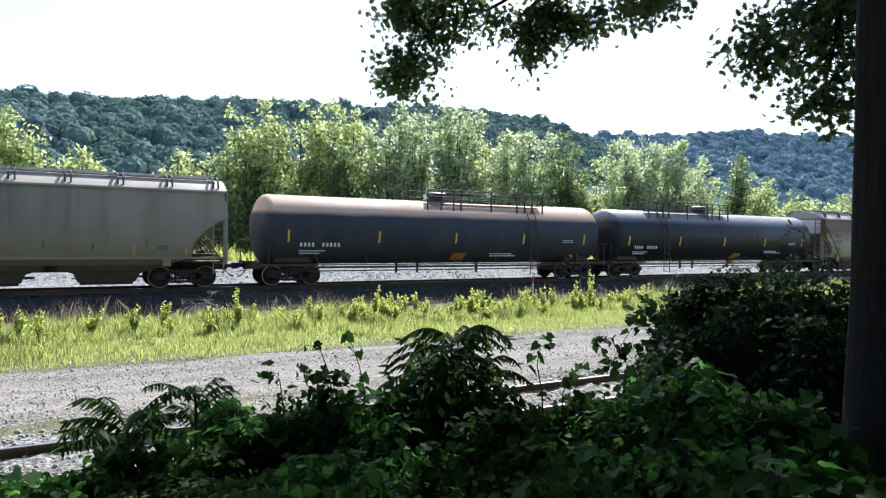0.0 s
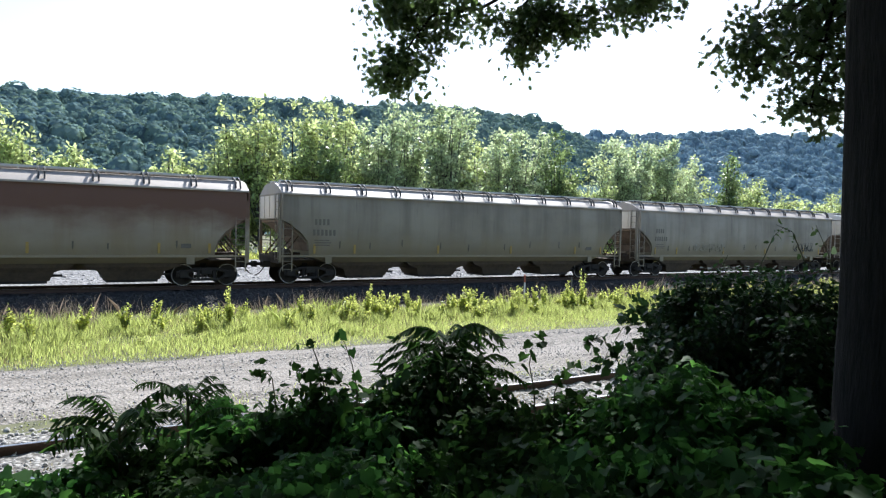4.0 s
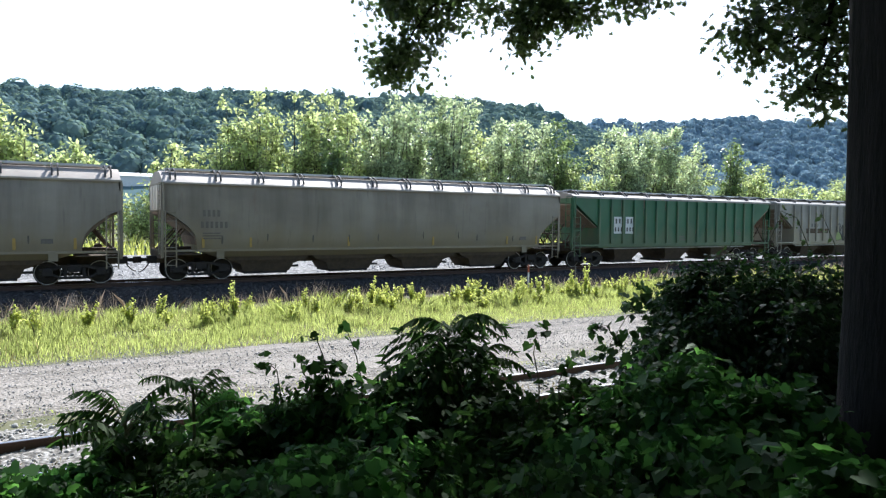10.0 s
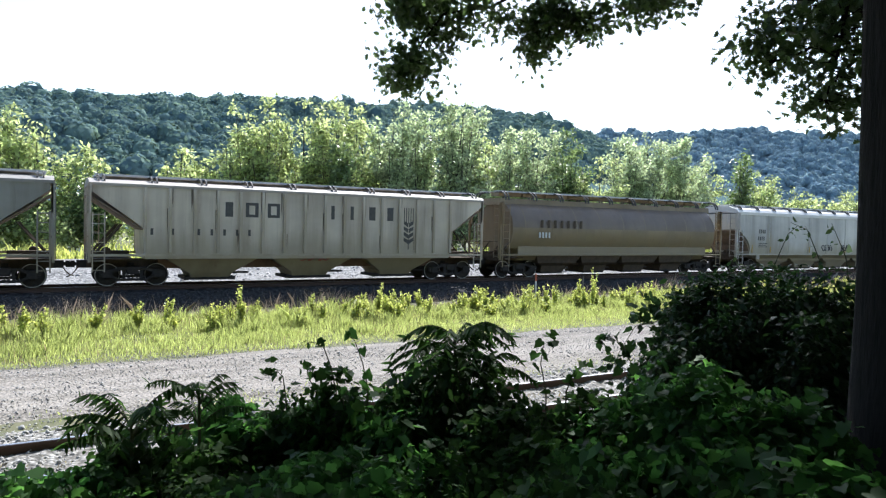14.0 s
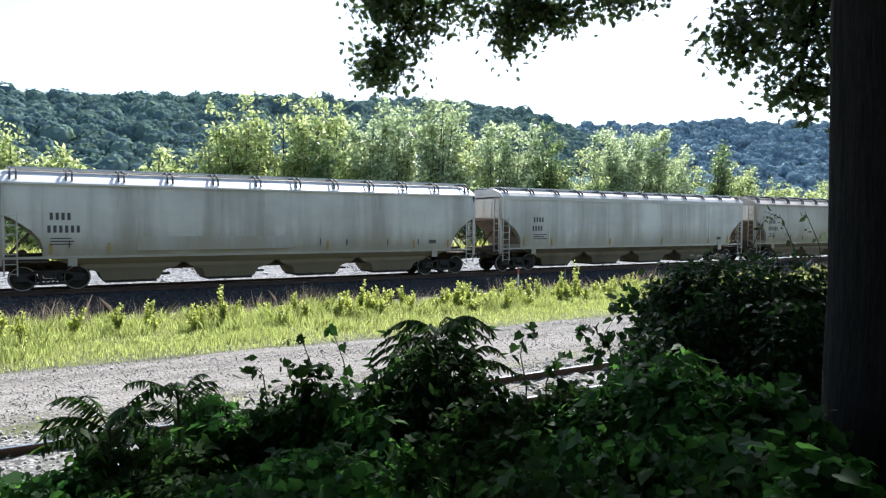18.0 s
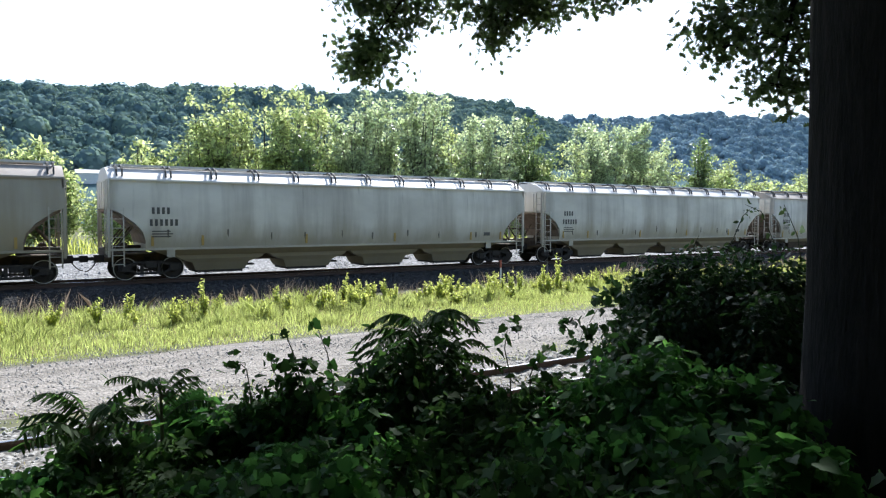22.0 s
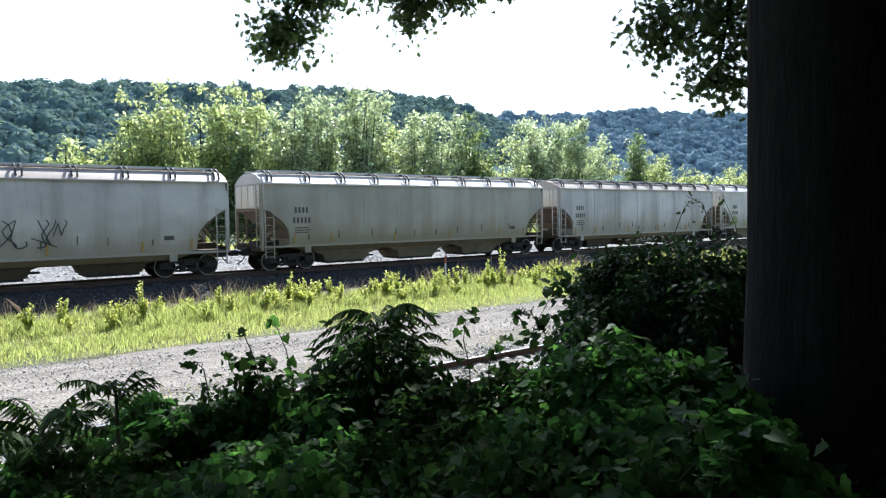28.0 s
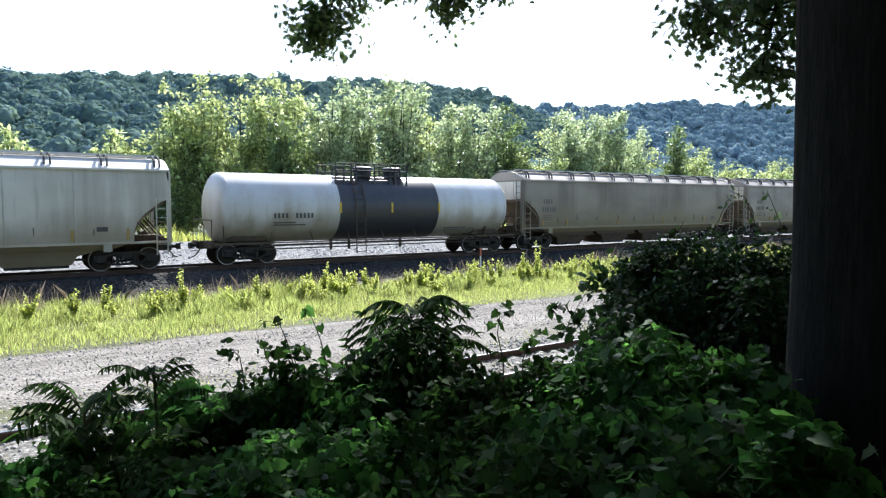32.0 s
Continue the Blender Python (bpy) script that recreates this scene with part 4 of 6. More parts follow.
M_FADED = plain("faded_lettering", (0.10, 0.09, 0.075), (0.20, 0.175, 0.145), 7, 0.7, bump=0)
GREY = car_paint("weathered_grey_paint", (0.335, 0.293, 0.242), amount=0.95, rust=0.35)
GREYROOF = car_paint("dusty_grey_roof", (0.43, 0.378, 0.325), amount=0.3, rust=0.12, rough=0.6, dust=0.0)
RIBROOF = car_paint("dull_metal_roof", (0.36, 0.34, 0.31), amount=0.6, rust=0.2, rough=0.6, dust=0.0)
BEIGE = car_paint("weathered_beige_paint", (0.30, 0.26, 0.20), (0.10, 0.078, 0.055), 0.95, 0.35)
RUSTY = car_paint("rust_streaked_paint", (0.37, 0.32, 0.25), (0.15, 0.065, 0.035), 0.9, 0.55)
STAINED = car_paint("stained_pale_paint", (0.45, 0.42, 0.35), (0.22, 0.18, 0.12), 0.8, 0.2)
PALE = car_paint("pale_grey_paint", (0.65, 0.62, 0.57), (0.15, 0.135, 0.115), 0.85, 0.12)
PALEROOF = car_paint("pale_roof", (0.72, 0.695, 0.65), amount=0.12, rust=0.05, rough=0.5, dust=0.0)
DULLROOF = car_paint("dull_pale_roof", (0.63, 0.59, 0.53), amount=0.25, rust=0.08, rough=0.6, dust=0.0)
WHITE = car_paint("offwhite_paint", (0.70, 0.668, 0.59), (0.17, 0.145, 0.11), 0.8, 0.1)
PATCH = car_paint("dull_patch_paint", (0.57, 0.545, 0.47), (0.25, 0.21, 0.16), 0.5, 0.08, 0.6)
GREEN = car_paint("dark_green_paint", (0.03, 0.135, 0.065), (0.045, 0.065, 0.04), 0.55, 0.1, 0.5, 0.3)
RIBGREY = car_paint("ribbed_grey_paint", (0.36, 0.345, 0.30), (0.10, 0.085, 0.065), 1.05, 0.45)
CREAM = car_paint("cream_paint", (0.69, 0.605, 0.49), (0.19, 0.14, 0.095), 0.85, 0.5)
BROWN = car_paint("sooty_brown_paint", (0.27, 0.20, 0.11), (0.09, 0.06, 0.04), 0.7, 0.3)
DUSTCHUTE = car_paint("dusty_chute_paint", (0.30, 0.25, 0.175), (0.07, 0.05, 0.035), 0.8, 0.3, 0.8)
# Grimy chutes with the shade below the sill darkened into the paint.
SHADECHUTE = car_paint("grimy_shaded_chute_paint", (0.24, 0.19, 0.125), (0.03, 0.022, 0.016), 1.1, 0.45, 0.75, 0.35)
CREAMCHUTE = car_paint("cream_chute_paint", (0.42, 0.35, 0.21), (0.12, 0.07, 0.04), 0.8, 0.5, 0.75, 0.4)
UPPERBROWN = car_paint("dark_upper_paint", (0.20, 0.145, 0.095), (0.07, 0.05, 0.04), 0.6, 0.2, 0.38)
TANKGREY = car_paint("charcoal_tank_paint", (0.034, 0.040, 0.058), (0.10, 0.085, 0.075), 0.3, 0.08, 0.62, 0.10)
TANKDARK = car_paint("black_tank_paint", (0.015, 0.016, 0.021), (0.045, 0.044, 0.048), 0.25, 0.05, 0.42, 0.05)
TANKWHITE = car_paint("white_tank_paint", (0.68, 0.68, 0.67), (0.30, 0.22, 0.14), 0.45, 0.25, 0.27, 0.8)
M_TANKBLACK = plain("matt_black_paint", (0.012, 0.012, 0.015), (0.028, 0.028, 0.032), 6, 0.55, bump=0.1)
M_BAND = plain("dull_band_paint", (0.035, 0.036, 0.045), (0.06, 0.06, 0.07), 2.5, 0.4, bump=0.05)
TEAL = plain("turquoise_spray", (0.12, 0.40, 0.42), (0.35, 0.55, 0.58), 3, 0.6, bump=0)
SPRAYWHITE = plain("pale_spray", (0.50, 0.52, 0.54), (0.66, 0.68, 0.70), 3, 0.6, bump=0)
M_SMEAR = plain("dark_drip_stain", (0.09, 0.08, 0.065), (0.17, 0.15, 0.12), 5, 0.8, bump=0)
M_STREAK = plain("rusty_run_stain", (0.13, 0.095, 0.07), (0.25, 0.21, 0.165), 4, 0.8, bump=0)
# Brown of the filler between chutes: rust with recess shade mixed in.
M_RECESS = plain("rusty_recess", (0.13, 0.07, 0.045), (0.24, 0.15, 0.10), 3, 0.9)
M_BRACKET = plain("dull_bracket_steel", (0.05, 0.047, 0.044), (0.12, 0.113, 0.105), 9, 0.7, 0.2)
for m in (TANKGREY, TANKDARK):
    m.node_tree.nodes["Principled BSDF"].inputs["Specular IOR Level"].default_value = 0.3
# Charcoal tank top: tan dust plus the sunlit band painted into the colour.
upper_tint(TANKGREY, 3.3, 3.52, (0.66, 0.43, 0.31), 0.2)
# Black tank top: the sunlit band painted in as pale grey.
upper_tint(TANKDARK, 3.45, 4.1, (0.34, 0.32, 0.34))
upper_tint(RUSTY, 3.25, 4.1, (0.14, 0.070, 0.046), 1.9)
ENDPAINT = car_paint("pale_end_paint", (0.70, 0.67, 0.60), (0.3, 0.24, 0.17), 0.35, 0.2, 0.55, 0.0)
SEVEN = [k * 2.3 + 3.4 for k in range(7)]


def train():
    covered_hopper(-14.0, 20.88, "grey smooth-sided covered hopper with dusty lower body", GREY, GREYROOF)
    tank_car(8.36, 20.0, "long charcoal tank car with white marks, shell top tan from dust and painted sunlight", TANKGREY, M_WHITEMARK, domes=(0.48,), platform=(-1.1, 6.2), marks=(1.75, 1.78), panel=9.9, print_at=(12.2, 1.42))
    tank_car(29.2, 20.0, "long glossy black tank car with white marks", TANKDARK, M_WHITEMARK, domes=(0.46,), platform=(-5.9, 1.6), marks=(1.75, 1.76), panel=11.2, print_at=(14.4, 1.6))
    covered_hopper(50.2, 20.87, "beige covered hopper with broad rust-brown stains", RUSTY, GREYROOF)
    covered_hopper(72.45, 20.87, "weathered beige-grey covered hopper", BEIGE, GREYROOF)
    c = covered_hopper(94.7, 21.0, "grey covered hopper with faint scrawls along its side", GREY, GREYROOF)
    scribble(c, 16.2, 1.6, 2.2, 0.75, 5, M_BLACKMARK, -1.585, 3, 0.035)
    scribble(c, 5.2, 1.6, 3.0, 0.6, 6, RIBGREY, -1.580, 4)
    covered_hopper(117.2, 20.8, "pale grey covered hopper with welded side panels", PALE, PALEROOF, "square", ribs=SEVEN, chute_paint=DUSTCHUTE, digits=4)
    covered_hopper(139.5, 20.83, "grey covered hopper with dark run-down streaks", GREY, GREYROOF)
    covered_hopper(161.8, 20.85, "brown-grey dirty covered hopper", BEIGE, GREYROOF)
    c = covered_hopper(183.6, 18.2, "dark green ribbed covered hopper with white data squares", GREEN, RIBROOF, "ribbed", 3, chute_paint=M_UNDER, print_at=False, apart=True)
    for x in (3.2, 4.15):
        bm = bmesh.new()
        box(bm, x, x + 0.78, -HALF - 0.012, -HALF, 1.95, 2.95)
        panel = part("data_square", bm, M_WHITEMARK, c, "white painted square")
        lettering(c, x + 0.12, 2.55, 2, 0.28, M_BLACKMARK, -HALF - 0.016, 1.0)
        lettering(c, x + 0.08, 2.08, 3, 0.24, M_BLACKMARK, -HALF - 0.016, 1.0)
    small_print(c, 8.9, 1.75, 3, 0.7, M_FADED, -HALF - 0.008)
    small_print(c, 14.4, 2.1, 3, 0.7, M_FADED, -HALF - 0.008)
    c = covered_hopper(202.6, 18.0, "grey ribbed covered hopper with turquoise spray-painted lettering", RIBGREY, RIBROOF, "ribbed", 3, print_at=False, apart=True)
    bm = bmesh.new()
    box(bm, 3.6, 6.4, -HALF - 0.01, -HALF, 1.95, 2.3)
    part("painted_stripe", bm, M_UNDER, c)
    lettering(c, 3.9, 2.4, 4, 0.26, M_BLACKMARK, -HALF - 0.008, 1.4)
    scribble(c, 7.4, 1.4, 2.3, 1.3, 4, M_BLACKMARK, -HALF - 0.115, 7, 0.07)
    for k in range(7):
        bm = bmesh.new()
        cx, cz, a, b = 10.1 + k * 0.64, 2.02 + 0.08 * math.sin(2.3 * k), 0.44, 0.56 + 0.06 * math.cos(3 * k)
        slab(bm, [(cx + a * math.cos(w) * (1 + 0.12 * math.sin(3 * w + k)), cz + b * math.sin(w)) for w in np.linspace(0, math.tau, 19)[:-1]], -HALF - 0.1125 - 0.0003 * k, -HALF - 0.09)
        part("graffiti_fill", bm, SPRAYWHITE, c, "pale blue-white spray fill")
    scribble(c, 9.9, 1.45, 4.2, 1.2, 6, TEAL, -HALF - 0.118, 9, 0.09)
    scribble(c, 9.9, 1.45, 4.2, 1.2, 5, M_BLACKMARK, -HALF - 0.122, 11, 0.03)
    c = covered_hopper(221.75, 18.12, "cream ribbed covered hopper with large black letters and a wheat ear", CREAM, GREYROOF, "ribbed", 3, chute_paint=CREAMCHUTE, print_at=False)
    for k, x in enumerate((5.02, 5.97, 6.91, 9.73, 10.67, 11.61, 12.55)):
        bm = bmesh.new()
        if k in (1, 2):
            for x0, x1, z0, z1 in ((0, 0.14, 0, 0.62), (0.40, 0.54, 0, 0.62), (0.14, 0.40, 0, 0.12), (0.14, 0.40, 0.50, 0.62)):
                box(bm, x + x0, x + x1, -HALF - 0.008, -HALF, 2.90 + z0, 2.90 + z1)
        else:
            box(bm, x + 0.1, x + (0.26 if k in (3, 4) else 0.42), -HALF - 0.008, -HALF, 2.90, 3.52)
        part("character", bm, M_BLACKMARK, c)
    lettering(c, 2.2, 2.1, 2, 0.26, M_BLACKMARK, -HALF - 0.008, 3.0)
    lettering(c, 4.0, 2.1, 5, 0.26, M_BLACKMARK, -HALF - 0.008, 2.0)
    wheat(c, 13.8, 1.55)
    scribble(c, 8.4, 1.02, 1.4, 0.26, 5, M_RED, -1.47, 5, 0.03)
    c = covered_hopper(241.0, 17.6, "sooty brown round-bodied covered hopper", BROWN, BROWN, "barrel", 4, print_at=False)
    lettering(c, 2.6, 2.75, 7, 0.42, M_UNDER, -1.66, 1.1)
    lettering(c, 2.5, 2.2, 4, 0.3, M_WHITEMARK, -1.64)
    covered_hopper(260.2, 20.9, "pale grey covered hopper with black scrawls low on its side", PALE, PALEROOF, "square", ribs=SEVEN, chute_paint=DUSTCHUTE, digits=4)
    for k, x in enumerate((9.7, 12.1, 16.1)):
        scribble(TRAIN[-1][0], x, 1.55, 1.25, 0.42, 4, M_BLACKMARK, -1.575, 20 + k, 0.06)
    c = covered_hopper(282.55, 20.87, "off-white covered hopper with a painted-over patch", WHITE, PALEROOF, chute_paint=DUSTCHUTE)
    bm = bmesh.new()
    box(bm, 4.6, 11.0, -1.582, -1.5, 1.50, 2.06)
    part("painted_patch", bm, PATCH, c, "duller painted-over patch")
    covered_hopper(305.1, 20.83, "off-white covered hopper with welded panels and dark streaks", WHITE, DULLROOF, "square", ribs=SEVEN, chute_paint=SHADECHUTE, digits=4)
    covered_hopper(327.4, 20.94, "grimy pale covered hopper with brown stains", STAINED, GREYROOF, chute_paint=SHADECHUTE)
    covered_hopper(349.8, 21.04, "clean off-white covered hopper", WHITE, PALEROOF, chute_paint=DUSTCHUTE)
    covered_hopper(372.25, 21.04, "clean off-white covered hopper with black marks", WHITE, PALEROOF, chute_paint=DUSTCHUTE)
    covered_hopper(394.9, 17.7, "tall pale grey covered hopper with deep side sills", PALE, GREYROOF, "tall", 3, 1.05, chute_paint=M_UNDER, digits=5)
    covered_hopper(414.1, 18.1, "pale three-bay covered hopper with side seams", PALE, PALEROOF, "smooth", 3, 1.15, chute_paint=DUSTCHUTE, digits=5, ribs=SEVEN[1:6])
    c = covered_hopper(434.0, 17.5, "tall pale covered hopper with a long black scrawl", PALE, GREYROOF, "tall", 3, 1.05, digits=5)
    scribble(c, 2.6, 1.45, 8.6, 1.2, 13, M_BLACKMARK, -1.595, 31, 0.045)
    covered_hopper(453.05, 18.25, "stained pale grey three-bay covered hopper", STAINED, DULLROOF, "smooth", 3, 1.15, chute_paint=SHADECHUTE, digits=5)
    covered_hopper(472.8, 17.7, "tall pale covered hopper with side seams", PALE, GREYROOF, "tall", 3, 1.05, digits=5, ribs=SEVEN[:6])
    covered_hopper(491.9, 18.4, "off-white three-bay covered hopper with side seams", WHITE, PALEROOF, "smooth", 3, 1.15, chute_paint=DUSTCHUTE, digits=5, ribs=SEVEN[:6])
    tank_car(512.15, 16.7, "white tank car with a black middle band and two domes", TANKWHITE, M_BLACKMARK, domes=(0.475, 0.58), band=(5.9, 11.6), stripes=False)
    covered_hopper(529.6, 21.0, "grey weathered covered hopper with rusty end", BEIGE, GREYROOF)
    covered_hopper(552.1, 21.0, "grey weathered covered hopper", GREY, GREYROOF)


def wheat(car, x, z):
    """A painted ear: a stem, paired grains and long awns."""
    bm = bmesh.new()
    y0, y1 = -HALF - 0.012, -HALF
    box(bm, x - 0.02, x + 0.02, y0, y1, z, z + 0.7)
    for k in range(4):
        for s in (-1, 1):
            b = z + 0.25 + k * 0.27
            slab(bm, [(x + s * 0.02, b), (x + s * 0.26, b + 0.16), (x + s * 0.26, b + 0.32), (x + s * 0.02, b + 0.2)], y0, y1)
    for k in range(5):
        box(bm, x - 0.26 + k * 0.12, x - 0.22 + k * 0.12, y0, y1, z + 1.25, z + 2.0)
    part("wheat_emblem", bm, M_BLACKMARK, car, "black wheat ear")


train()


def motions():
    """The train runs at one speed; its wheels roll."""
    for car, u in TRAIN:
        walk(car, [(t, Matrix.Translation((u - SPEED * t, LINE_Y, 0))) for t in (0.0, 8.0, 16.0, 24.0, 32.0)])
    # a gust lifts the overhanging bough late on
    gust = [(0.0, 0.0), (6.0, 0.03), (12.0, -0.02), (18.0, 0.02), (23.0, 0.0), (25.5, 0.06), (27.5, 1.0), (29.0, 0.96), (30.5, 1.04), (32.0, 1.0)]
    walk(BOUGHS[0], [(t, Matrix.Translation((-0.27 * w, 0.19 * w, 0.15 * w))) for t, w in gust])
    turn = SPEED / WHEEL_R / FPS
    first = WHEELSETS[0]
    walk(first, [(k / FPS, Matrix.Rotation(-turn * k, 4, "Y")) for k in range(32 * FPS + 1)])
    for w in WHEELSETS[1:]:
        w.rotation_mode = "QUATERNION"
        keys = w.animation_data_create()
        keys.action = first.animation_data.action
        keys.action_slot = first.animation_data.action_slot

# ---- foliage tools ----
OVAL = np.array([(0, 0), (0.3, 0.24), (0.65, 0.22), (1, 0), (0.65, -0.22), (0.3, -0.24)])
RHOMB = np.array([(0, 0), (0.45, 0.27), (1, 0), (0.45, -0.27)])
LANCE = np.array([(0, 0), (0.25, 0.15), (0.6, 0.13), (1, 0), (0.6, -0.13), (0.25, -0.15)])
LOBED = np.array([(0, 0), (-0.12, 0.20), (0.02, 0.42), (0.24, 0.37), (0.42, 0.43), (0.62, 0.24), (1, 0), (0.62, -0.24), (0.42, -0.43), (0.24, -0.37), (0.02, -0.42), (-0.12, -0.20)])
OAK = np.array([1, 1.4]) * np.array([(0, 0.01), (0.16, 0.06), (0.24, 0.22), (0.33, 0.09), (0.50, 0.33), (0.55, 0.12), (0.76, 0.26), (0.78, 0.09), (1, 0.0), (0.78, -0.09), (0.76, -0.26), (0.55, -0.12), (0.50, -0.33), (0.33, -0.09), (0.24, -0.22), (0.16, -0.06), (0, -0.01)])


def unit(v):
    return v / np.maximum(np.linalg.norm(v, axis=-1, keepdims=True), 1e-9)


def leaf_mesh(name, centres, sizes, shape, material, rng, lift=0.8, droop=0.25, aim=None, loose=1.0, facing=None):
    """Flat leaves at the given places: lift keeps their faces towards the sky, droop lets their tips hang."""
    centres = np.asarray(centres, float)
    n = len(centres)
    normal = unit(rng.normal(0, loose, (n, 3)) * (1 - 0.45 * lift) + np.array([0, 0, lift * 1.3]))
    if facing is not None:
        normal = unit(facing + rng.normal(0, 0.22, (n, 3)))
    way = rng.normal(0, 1, (n, 3)) if aim is None else aim + rng.normal(0, 0.25 * loose, (n, 3))
    way[:, 2] -= droop
    way = unit(way - (way * normal).sum(-1, keepdims=True) * normal)
    side = np.cross(normal, way)
    s = np.asarray(sizes, float)[:, None, None]
    k = len(shape)
    fold = np.abs(shape[:, 1])[None, :, None] * normal[:, None, :] * 0.35
    v = centres[:, None, :] + s * ((shape[None, :, 0:1] - 0.1) * way[:, None, :] + shape[None, :, 1:2] * side[:, None, :] + fold)
    return raw_mesh(name, v.reshape(-1, 3), np.arange(n * k).reshape(n, k), material)


def limb(bm, points, r0, r1, n=7):
    """A tapering bent branch."""
    pts = [Vector(p) for p in points]
    rings = []
    for i, p in enumerate(pts):
        d = (pts[min(i + 1, len(pts) - 1)] - pts[max(i - 1, 0)]).normalized()
        s = d.cross(Vector((0.3, 0.9, 0.2))).normalized()
        c = d.cross(s)
        r = r0 + (r1 - r0) * i / (len(pts) - 1)
        rings.append([bm.verts.new(p + r * (math.cos(k * math.tau / n) * s + math.sin(k * math.tau / n) * c)) for k in range(n)])
    for a, b in zip(rings, rings[1:]):
        for k in range(n):
            bm.faces.new((a[k], a[(k + 1) % n], b[(k + 1) % n], b[k]))
    bm.faces.new(rings[0][::-1])
    bm.faces.new(rings[-1])


def bent(a, b, rng, sag=0.1, n=5):
    a, b = np.array(a, float), np.array(b, float)
    w = np.linspace(0, 1, n)[:, None]
    off = rng.normal(0, sag * np.linalg.norm(b - a) * 0.4, 3)
    return (a + (b - a) * w + off * np.sin(w * math.pi)).tolist()


# Distance haze is painted into these leaf colours: bluer, and palest on the far ridge.
L_HILL = leaf("hazy_hill_leaves", (0.112, 0.182, 0.21), (0.235, 0.325, 0.265), (0.31, 0.44, 0.30), 0.95, 0.3, 0.0)
L_FARHILL = leaf("hazy_far_hill_leaves", (0.23, 0.335, 0.42), (0.30, 0.415, 0.46), (0.42, 0.55, 0.56), 0.95, 0.3, 0.0)
L_POPLAR = leaf("silvery_leaves", (0.035, 0.06, 0.022), (0.58, 0.65, 0.44), (0.84, 1.0, 0.54), 0.38, 0.53, 0.6, 0.50)
L_YELLOW = leaf("yellow_green_leaves", (0.035, 0.068, 0.016), (0.45, 0.55, 0.25), (0.88, 1.0, 0.43), 0.42, 0.55, 0.45, 0.46)
L_DEEP = leaf("deep_green_leaves", (0.06, 0.10, 0.045), (0.16, 0.22, 0.10), (0.50, 0.68, 0.24), 0.36, 0.4)
L_OAK = leaf("oak_leaves", (0.045, 0.07, 0.035), (0.10, 0.14, 0.065), (0.24, 0.38, 0.12), 0.35, 0.4)
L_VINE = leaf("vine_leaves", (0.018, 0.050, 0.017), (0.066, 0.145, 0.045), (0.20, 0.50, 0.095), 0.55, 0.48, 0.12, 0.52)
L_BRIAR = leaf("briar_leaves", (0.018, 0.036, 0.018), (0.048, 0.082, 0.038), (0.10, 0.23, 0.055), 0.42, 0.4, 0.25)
# Sumac tone, reused to paint shade into the hollows and lower vines.
L_SUMAC_SHADE = leaf("sumac_and_shaded_leaves", (0.022, 0.046, 0.017), (0.048, 0.086, 0.028), (0.12, 0.26, 0.055), 0.6, 0.4, 0.06)
L_GRASS = leaf("grass_blades", (0.12, 0.165, 0.035), (0.38, 0.395, 0.175), (0.76, 0.86, 0.27), 0.5, 0.6, 0.3)
L_WEED = leaf("weed_leaves", (0.24, 0.32, 0.06), (0.42, 0.50, 0.14), (0.95, 1.0, 0.28), 0.4, 0.6)
L_DRY = leaf("dry_stalks", (0.30, 0.235, 0.18), (0.46, 0.38, 0.30), (0.40, 0.32, 0.24), 0.7, 0.4)
L_STRAW = leaf("straw_blades", (0.34, 0.28, 0.15), (0.48, 0.41, 0.24), (0.50, 0.42, 0.22), 0.6, 0.5)
L_STALK = leaf("green_brown_stalks", (0.07, 0.075, 0.03), (0.16, 0.16, 0.07), (0.25, 0.27, 0.10), 0.6, 0.4, 0.2)
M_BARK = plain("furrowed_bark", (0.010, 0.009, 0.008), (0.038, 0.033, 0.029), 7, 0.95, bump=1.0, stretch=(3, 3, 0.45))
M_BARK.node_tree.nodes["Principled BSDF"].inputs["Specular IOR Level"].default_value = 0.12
M_PALEBARK = plain("pale_bark", (0.04, 0.036, 0.03), (0.095, 0.087, 0.072), 6, 0.9, bump=0.6, stretch=(2, 2, 0.5))
M_STEM = plain("green_stem", (0.06, 0.07, 0.03), (0.12, 0.12, 0.06), 9, 0.7, bump=0.1)

# ---- the far hills ----


def ridge_near(x):
    return np.interp(x, [-900, -300, -25, 52, 141, 259, 340, 395, 462, 502, 554, 640, 740, 900], [96, 93, 93, 97, 107, 114, 121, 124, 125, 120, 110, 72, 25, 5])


def ridge_far(x):
    return np.interp(x, [300, 600, 811, 893, 996, 1075, 1211, 1381, 1551, 1843, 2500], [90, 130, 160, 176, 188, 200, 210, 234, 237, 257, 262])


def near_z(x, y):
    s = np.clip((y - 335) / 285.0, 0, 1)
    back = np.clip((y - 620) / 200.0, 0, 1)
    spur = 7 * wobble(x, y, 0.021, 1.0) + 4 * wobble(x, y, 0.05, 2.0)
    return -1.5 + ridge_near(x) * s ** 0.85 * (1 - 0.3 * back) + spur * np.sin(s * math.pi)


def far_z(x, y):
    s = np.clip((y - 640) / 360.0, 0, 1)
    back = np.clip((y - 1000) / 300.0, 0, 1)
    return -1.5 + ridge_far(x) * s ** 0.8 * (1 - 0.3 * back) + (10 * wobble(x, y, 0.014, 3.0) + 5 * wobble(x, y, 0.04, 1.0)) * np.sin(s * math.pi)


